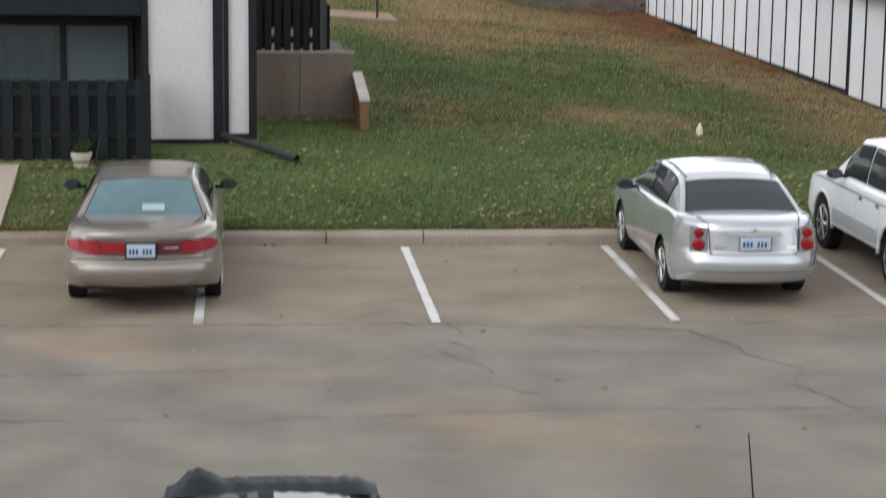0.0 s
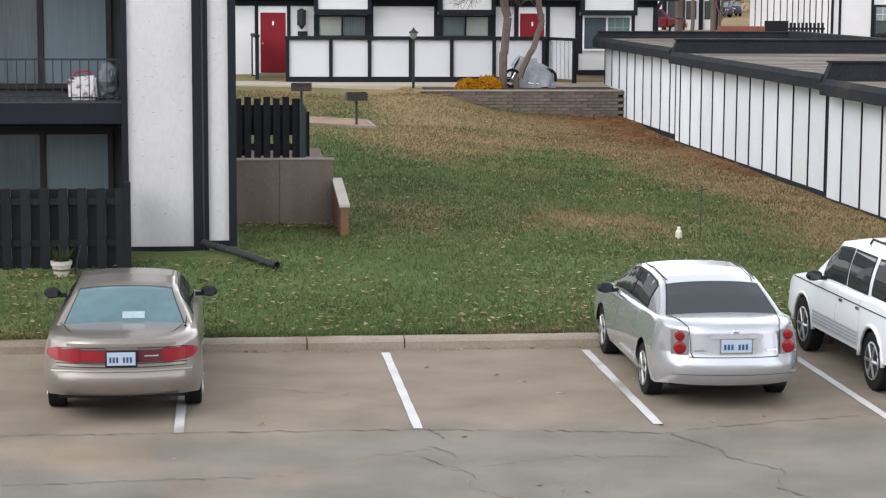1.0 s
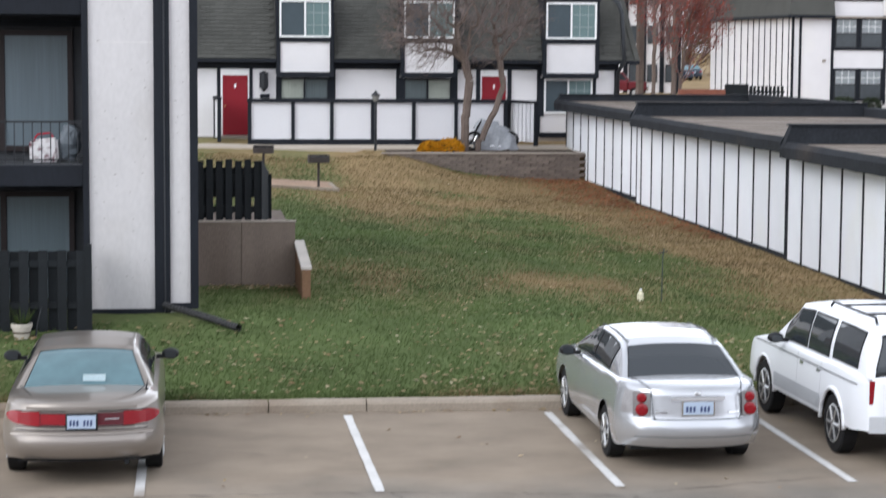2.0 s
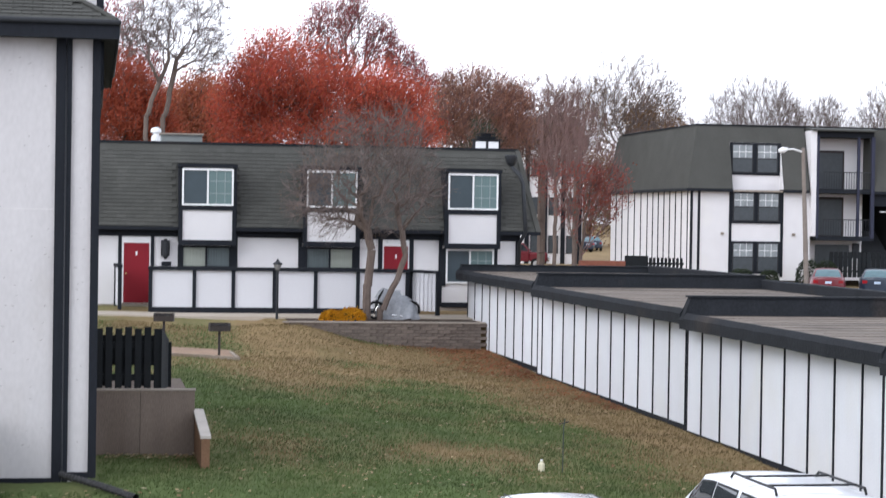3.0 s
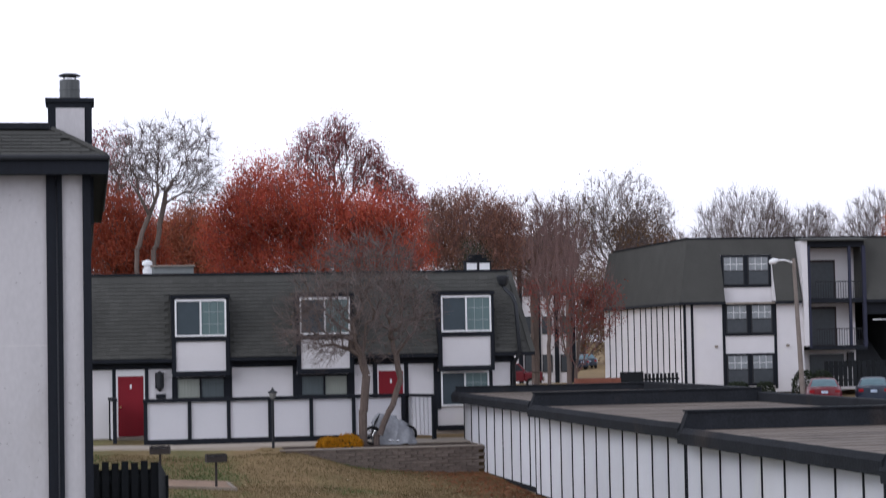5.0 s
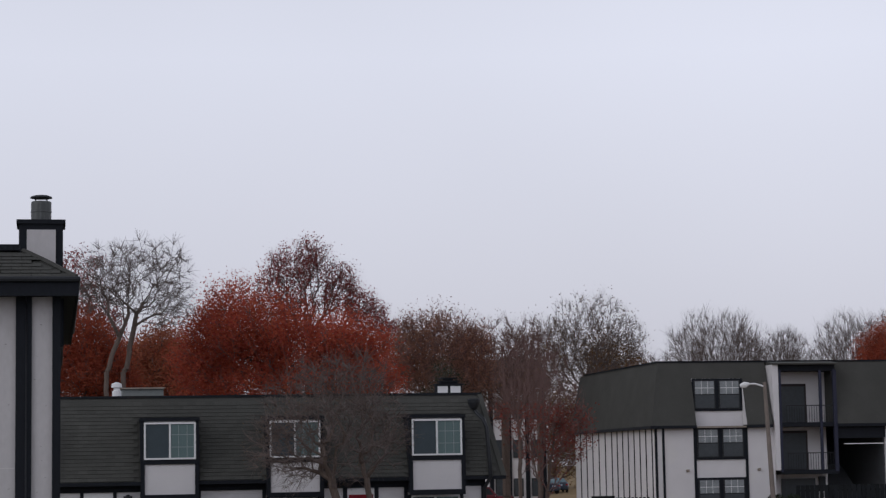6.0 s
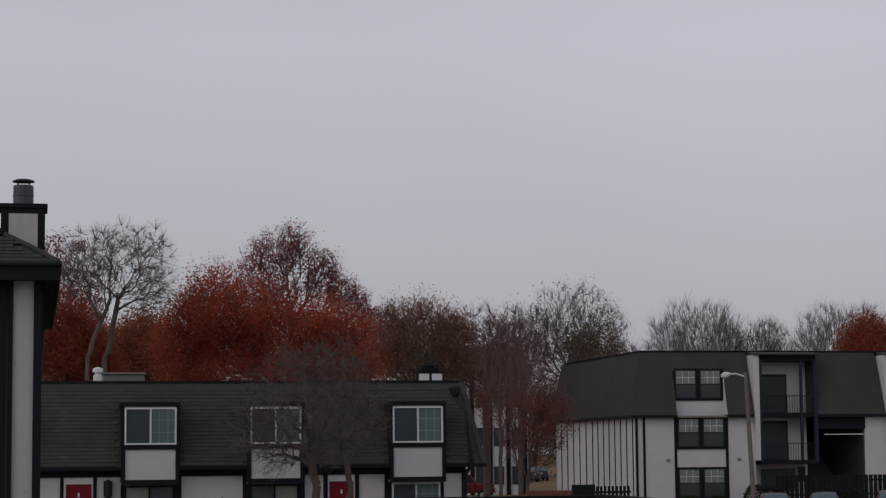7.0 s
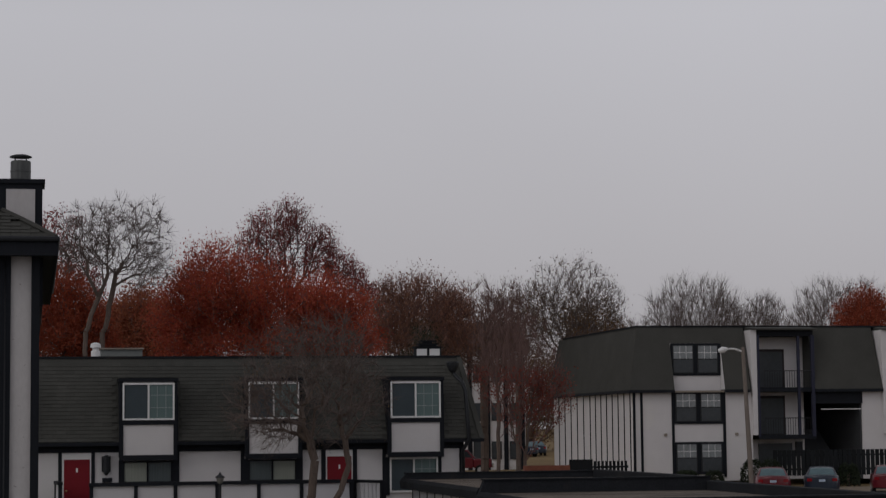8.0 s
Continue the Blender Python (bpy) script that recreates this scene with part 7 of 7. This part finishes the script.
def grill(x, y, z, turn):
    g = thing("picnic_grill", "dark steel park grill on a single post", "grill", "picnic grills", at=(x, y, z), rz=turn)
    bm = bmesh.new()
    tube(bm, [(0, 0, -0.1), (0, 0, 0.68)], 0.035, 8)
    part("post", bm, GRILLSTEEL, g)
    bm = bmesh.new()
    box(bm, -0.28, 0.28, -0.2, 0.2, 0.68, 0.7)
    box(bm, -0.28, -0.26, -0.2, 0.2, 0.7, 0.9)
    box(bm, 0.26, 0.28, -0.2, 0.2, 0.7, 0.9)
    box(bm, -0.26, 0.26, 0.18, 0.2, 0.7, 0.9)
    box(bm, -0.26, 0.26, -0.2, -0.185, 0.7, 0.84)
    part("firebox", bm, GRILLSTEEL, g)
    bm = bmesh.new()
    for i in range(9):
        xx = -0.24 + i * 0.06
        tube(bm, [(xx, -0.17, 0.85), (xx, 0.17, 0.85)], 0.008, 5)
    part("grate", bm, DARKMETAL, g)
    bm = bmesh.new()
    tube(bm, [(-0.1, -0.2, 0.86), (-0.1, -0.3, 0.86), (0.1, -0.3, 0.86), (0.1, -0.2, 0.86)], 0.01, 5)
    part("handle", bm, DARKMETAL, g)


grill(3.56, 55.8, land(3.56, 55.8) + 0.03, 4)
grill(2.1, 57.3, land(2.1, 57.3) + 0.1, -6)

# ---- drain pipe, flower pot, stake and jug on the lawn ----
dp = thing("drain_pipe", "black corrugated drain pipe lying on the grass", "drain pipe")
bm = bmesh.new()
path = [(-0.40, 32.66, 0.86), (-0.3, 32.55, 0.83), (-0.1, 32.3, 0.81), (0.15, 32.05, 0.77), (0.4, 31.8, 0.72), (0.62, 31.55, 0.67), (0.78, 31.35, 0.645)]
pts, rr = [], []
for (a, b) in zip(path, path[1:]):
    for i in range(8):
        pts.append(Vector(a).lerp(Vector(b), i / 8))
        rr.append(0.062 if i % 2 else 0.052)
tube(bm, pts, rr, 10, False)
part("hose", bm, material("black_corrugated_plastic", (0.03, 0.03, 0.031), 0.6, 0.2), dp)

pot = thing("plant_pot", "white clay pot with a straggly green plant", "plant pot", at=(-2.55, 31.25, 0.5))
bm = bmesh.new()
tube(bm, [(0, 0, 0), (0, 0, 0.02), (0, 0, 0.2), (0, 0, 0.205), (0, 0, 0.27), (0, 0, 0.27), (0, 0, 0.22)], [0.1, 0.105, 0.145, 0.16, 0.165, 0.14, 0.13], 20)
part("pot", bm, material("pale_glazed_clay", (0.5, 0.46, 0.4), 0.7, 0.12, 4, 30, 0.1), pot)
bm = bmesh.new()
tube(bm, [(0, 0, 0.12), (0, 0, 0.15)], [0.14, 0.146], 20)
part("band", bm, material("dark_pot_band", (0.12, 0.1, 0.08), 0.7), pot)
rng = random.Random(4)
v, f = [], []
for i in range(60):
    a, l_, o = rng.uniform(0, 6.28), rng.uniform(0.12, 0.34), rng.uniform(0.2, 0.9)
    b = (0.05 * math.cos(a), 0.05 * math.sin(a), 0.22)
    k = len(v)
    v += [(b[0] - 0.008, b[1], b[2]), (b[0] + 0.008, b[1], b[2]), (b[0] + o * l_ * math.cos(a), b[1] + o * l_ * math.sin(a), b[2] + l_)]
    f.append((k, k + 1, k + 2))
mesh_of("leaves_of_plant", v, f, leaf_material("pot_plant_green", [(0.03, 0.06, 0.02), (0.08, 0.1, 0.03)]), pot).name = "foliage"
bm = bmesh.new()
tube(bm, [(0.2, 0.0, 0.0), (0.24, 0.05, 0.28), (0.3, 0.05, 0.5)], [0.02, 0.012, 0.01], 6)
part("trowel", bm, DARKMETAL, pot)

jug = thing("plastic_jug", "small cream plastic jug standing on the lawn", "jug", at=(7.96, 35.0, land(7.96, 35.0)))
bm = bmesh.new()
tube(bm, [(0, 0, -0.01), (0, 0, 0.02), (0, 0, 0.12), (0, 0, 0.16), (0, 0, 0.185)], [0.05, 0.06, 0.06, 0.03, 0.025], 14)
part("bottle", bm, material("cream_plastic", (0.68, 0.64, 0.48), 0.5), jug)
bm = bmesh.new()
tube(bm, [(0, 0, 0.185), (0, 0, 0.21)], 0.026, 12)
part("cap", bm, WHITEVINYL, jug)
stk = thing("garden_stake", "thin green steel stake with a hook", "stake", at=(8.32, 34.9, land(8.32, 34.9)))
bm = bmesh.new()
tube(bm, [(0, 0, -0.1), (0.01, 0, 0.8), (0.03, 0, 0.95)], 0.012, 6)
part("rod", bm, material("dull_green_steel", (0.06, 0.075, 0.06), 0.6), stk)
bm = bmesh.new()
tube(bm, [(-0.08, 0, 0.86), (0.1, 0, 0.9)], 0.01, 6)
part("hook", bm, DARKMETAL, stk)

# ---- bag and box on the balcony ----
bag = thing("shopping_bag", "white bag with a red and black floral print", "bag", at=(-2.33, 33.45, 3.12))
PRINT = material("floral_printed_cloth", (0.7, 0.68, 0.68), 0.8, 0.05, 4, 40, 0.2, second=(0.12, 0.02, 0.035), patch=0.1)
PRINT.node_tree.nodes["Noise Texture.002"].inputs["Scale"].default_value = 9
bm = bmesh.new()
hexa(bm, [(-0.22, -0.13, 0.0), (0.24, -0.13, 0.0), (0.24, 0.13, 0.0), (-0.22, 0.13, 0.0), (-0.24, -0.1, 0.36), (0.22, -0.12, 0.4), (0.22, 0.1, 0.4), (-0.24, 0.1, 0.36)])
bmesh.ops.bevel(bm, geom=bm.edges[:], offset=0.04, segments=2, affect="EDGES")
part("sack", bm, PRINT, bag)
bm = bmesh.new()
tube(bm, [(-0.15, -0.02, 0.38), (-0.1, -0.02, 0.45), (0.1, -0.02, 0.47), (0.15, -0.02, 0.4)], 0.018, 6)
part("handle", bm, material("red_cloth", (0.4, 0.03, 0.05), 0.8), bag)
sk = thing("plastic_sack", "grey translucent plastic sack leaning in the balcony corner", "sack", at=(-1.93, 33.5, 3.12))
bm = bmesh.new()
bmesh.ops.create_icosphere(bm, subdivisions=3, radius=1, matrix=Matrix.Translation((0, 0, 0.3)) @ Matrix.Diagonal((0.18, 0.15, 0.32, 1)))
for q in bm.verts:
    q.co += q.normal * 0.05 * noise.noise(q.co * 9)
    q.co.z = max(q.co.z, 0.0)
part("sack", bm, material("grey_plastic_film", (0.13, 0.15, 0.17), 0.35, 0.3, 5, 30, 0.4), sk)

# ---- walkway and bare earth by the patio fence ----
bm = bmesh.new()
hexa(bm, [(-6.0, 27.8, 0.0), (-3.4, 27.8, 0.0), (-3.5, 31.3, 0.0), (-6.0, 31.3, 0.0), (-6.0, 27.8, 0.19), (-3.4, 27.8, 0.19), (-3.5, 31.3, 0.58), (-6.0, 31.3, 0.58)])
tagged(part("pavement", bm, material("walk_concrete", (0.4, 0.34, 0.28), 0.95, 0.12, 1, 30, 0.2)), "pale concrete walk from lot to patio", "walkway", kind="structure")

# ---- fallen leaves ----
DEADLEAF = leaf_material("fallen_leaf", [(0.3, 0.22, 0.12), (0.42, 0.33, 0.2), (0.24, 0.14, 0.075), (0.55, 0.47, 0.34)])
RUSTLEAF = leaf_material("rusty_fallen_leaf", [(0.2, 0.075, 0.04), (0.3, 0.12, 0.06), (0.24, 0.14, 0.07)])


def flat_leaves(name, label, points, size, mat):
    rng = random.Random(len(points))
    v, f = [], []
    for x, y, z in points:
        a, s = rng.uniform(0, 6.28), size * rng.uniform(0.6, 1.4)
        c, d = math.cos(a) * s, math.sin(a) * s
        tl = rng.uniform(-0.4, 0.4) * s
        k = len(v)
        v += [(x - c, y - d, z + tl), (x + d * 0.6, y - c * 0.6, z), (x + c, y + d, z - tl * 0.3), (x - d * 0.6, y + c * 0.6, z + abs(tl))]
        f.append((k, k + 1, k + 2, k + 3))
    ob = mesh_of(name, v, f, mat, None)
    return tagged(ob, label, "fallen leaves", kind="stuff")


rng = random.Random(77)
pts = []
while len(pts) < 2300:
    y = 27.9 + abs(rng.gauss(0, 1)) * 3.2 if rng.random() < 0.6 else rng.uniform(28, 62)
    x = rng.uniform(-3.3, 12.5)
    if y < 66 and (x > 2.2 or y < 32) and noise.noise((x * 0.5, y * 0.5, 1)) > rng.uniform(-0.6, 0.4):
        pts.append((x, y, turf_height(x, y) + 0.05))
while len(pts) < 3100:
    x, y = rng.gauss(8.2, 2.2), 27.85 + abs(rng.gauss(0, 0.9))
    if -3 < x < 12.4:
        pts.append((x, y, turf_height(x, y) + 0.05))
flat_leaves("fallen_leaves", "scattered tan autumn leaves on the lawn", pts, 0.042, DEADLEAF)
pts = []
while len(pts) < 2600:
    y = rng.uniform(46, 64)
    x = 12.6 - abs(rng.gauss(0, 1)) * 1.1 * (y - 40) / 20
    if x > 6 and (y > 56 or rng.random() < 0.3):
        pts.append((x, y, turf_height(x, y) + 0.04))
flat_leaves("rusty_leaf_drift", "drift of rusty brown leaves along the carport", pts, 0.055, RUSTLEAF)
pts = [(rng.uniform(-4, 9), rng.uniform(16, 27.3), 0.012) for _ in range(46)] + [(rng.uniform(-0.3, 9), 27.42 - abs(rng.gauss(0, 0.05)), 0.012) for _ in range(60)]
flat_leaves("lot_leaves", "few dry leaves lying on the asphalt", pts, 0.04, DEADLEAF)
pts = [(rng.uniform(0.3, 2.0), rng.uniform(35.3, 35.95), land(1, 35.6) + 0.03) for _ in range(160)] + [(rng.uniform(-3.4, -1.5), rng.uniform(31.0, 31.5), land(-2, 31.2) + 0.04) for _ in range(120)]
flat_leaves("corner_leaves", "dry leaves gathered against walls", pts, 0.04, DEADLEAF)

# ---- grass blades ----
GREENBLADE = leaf_material("green_grass_blade", [(0.075, 0.11, 0.037), (0.095, 0.134, 0.046), (0.117, 0.152, 0.06)], 0.8)
DRYBLADE = leaf_material("dry_grass_blade", [(0.17, 0.125, 0.063), (0.225, 0.165, 0.088), (0.14, 0.12, 0.052)], 0.8)


def blades(name, label, n, mat, dry):
    rng = random.Random(n)
    v, f = [], []
    tries = 0
    while len(f) < n and tries < n * 6:
        tries += 1
        y = 27.8 + 37.5 * rng.random() ** 1.7
        x = rng.uniform(-3.4, 12.6) if y < 32 else rng.uniform(0.2, 12.65)
        if (y > 35.9 and y < 40 and x < 1.95) or (0.3 < x < 4.05 and 54.9 < y < 57.8) or (y > 64 and x > 6):
            continue
        if (dryness(x, y) > rng.uniform(0.2, 0.85)) != dry:
            continue
        z = turf_height(x, y) - 0.005
        h = rng.uniform(0.03, 0.075)
        a = rng.uniform(0, 6.28)
        w = rng.uniform(0.006, 0.012) * (1 + (y - 28) * 0.02)
        c, d = math.cos(a) * w, math.sin(a) * w
        lx, ly = rng.gauss(0, 0.03), rng.gauss(0, 0.03)
        k = len(v)
        v += [(x - c, y - d, z), (x + c, y + d, z), (x + lx, y + ly, z + h)]
        f.append((k, k + 1, k + 2))
    return tagged(mesh_of(name, v, f, mat, None), label, "grass", kind="stuff")


blades("green_grass", "short green lawn grass", 90000, GREENBLADE, False)
blades("dry_grass", "dry straw coloured lawn grass", 50000, DRYBLADE, True)

# ---- roof shingles, tab by tab ----
def tab_mesh(w, h, mat):
    me = bpy.data.meshes.new("shingle")
    bm = bmesh.new()
    hexa(bm, [(0, 0, 0.012), (w, 0, 0.012), (w, h, 0.0), (0, h, 0.0), (0, 0, 0.024), (w, 0, 0.024), (w, h, 0.006), (0, h, 0.006)])
    bm.to_mesh(me)
    bm.free()
    me.materials.append(mat)
    return me


def shingle_slope(owner, origin, along, up, length, height, course, tab, blocked, limit, pick):
    """Tabs over a slope; the first ones inside pick() are pieces of their own, the rest one joined sheet."""
    ax, ay = Vector(along).normalized(), Vector(up).normalized()
    nz = ax.cross(ay)
    me = tab_mesh(tab * 0.965, course * 1.12, ROOFTAB)
    base = Matrix((ax, ay, nz)).transposed().to_4x4()
    rng = random.Random(9)
    v, f, n = [], [], 0
    corners = [Vector(q.co) for q in me.vertices]
    polys = [tuple(q.vertices) for q in me.polygons]
    rows = int(height / course)
    for r in range(rows):
        x = -(r % 2) * tab * 0.5 - rng.uniform(0, 0.05)
        while x < length:
            c = Vector(origin) + ax * x + ay * (r * course)
            if x >= 0 and not blocked(c + ax * tab * 0.5):
                m = Matrix.Translation(c + nz * (0.002 + rng.uniform(0, 0.003))) @ base
                if n < limit and pick(c):
                    ob = new("shingle", me)
                    ob.parent = owner
                    ob.matrix_basis = m
                    n += 1
                else:
                    k = len(v)
                    v += [tuple(m @ q) for q in corners]
                    f += [tuple(k + i for i in q) for q in polys]
            x += tab
    if f:
        tagged(mesh_of("shingle_rest", v, f, ROOFING, owner), kind="stuff")


D = ((2.9, 5.0), (7.2, 9.3), (12.15, 14.27))
shingle_slope(th, (-0.6, FY - 0.36, 4.64), (1, 0, 0), (0, 1.35, 2.88), 15.9, 3.12, 0.142, 0.31,
              lambda c: any(a < c.x < b and c.z < 6.7 for a, b in D) or c.x > 15.3 - (c.z - 4.62) * 0.18, 300, lambda c: 4.4 < c.x < 9)
shingle_slope(apt, (-4.0, AY - 0.46, 8.045), (1, 0, 0), (0, 1.0, 0.53), 4.4, 1.1, 0.14, 0.31,
              lambda c: c.x > 0.27 - (c.z - 8.04) * 1.6, 300, lambda c: True)
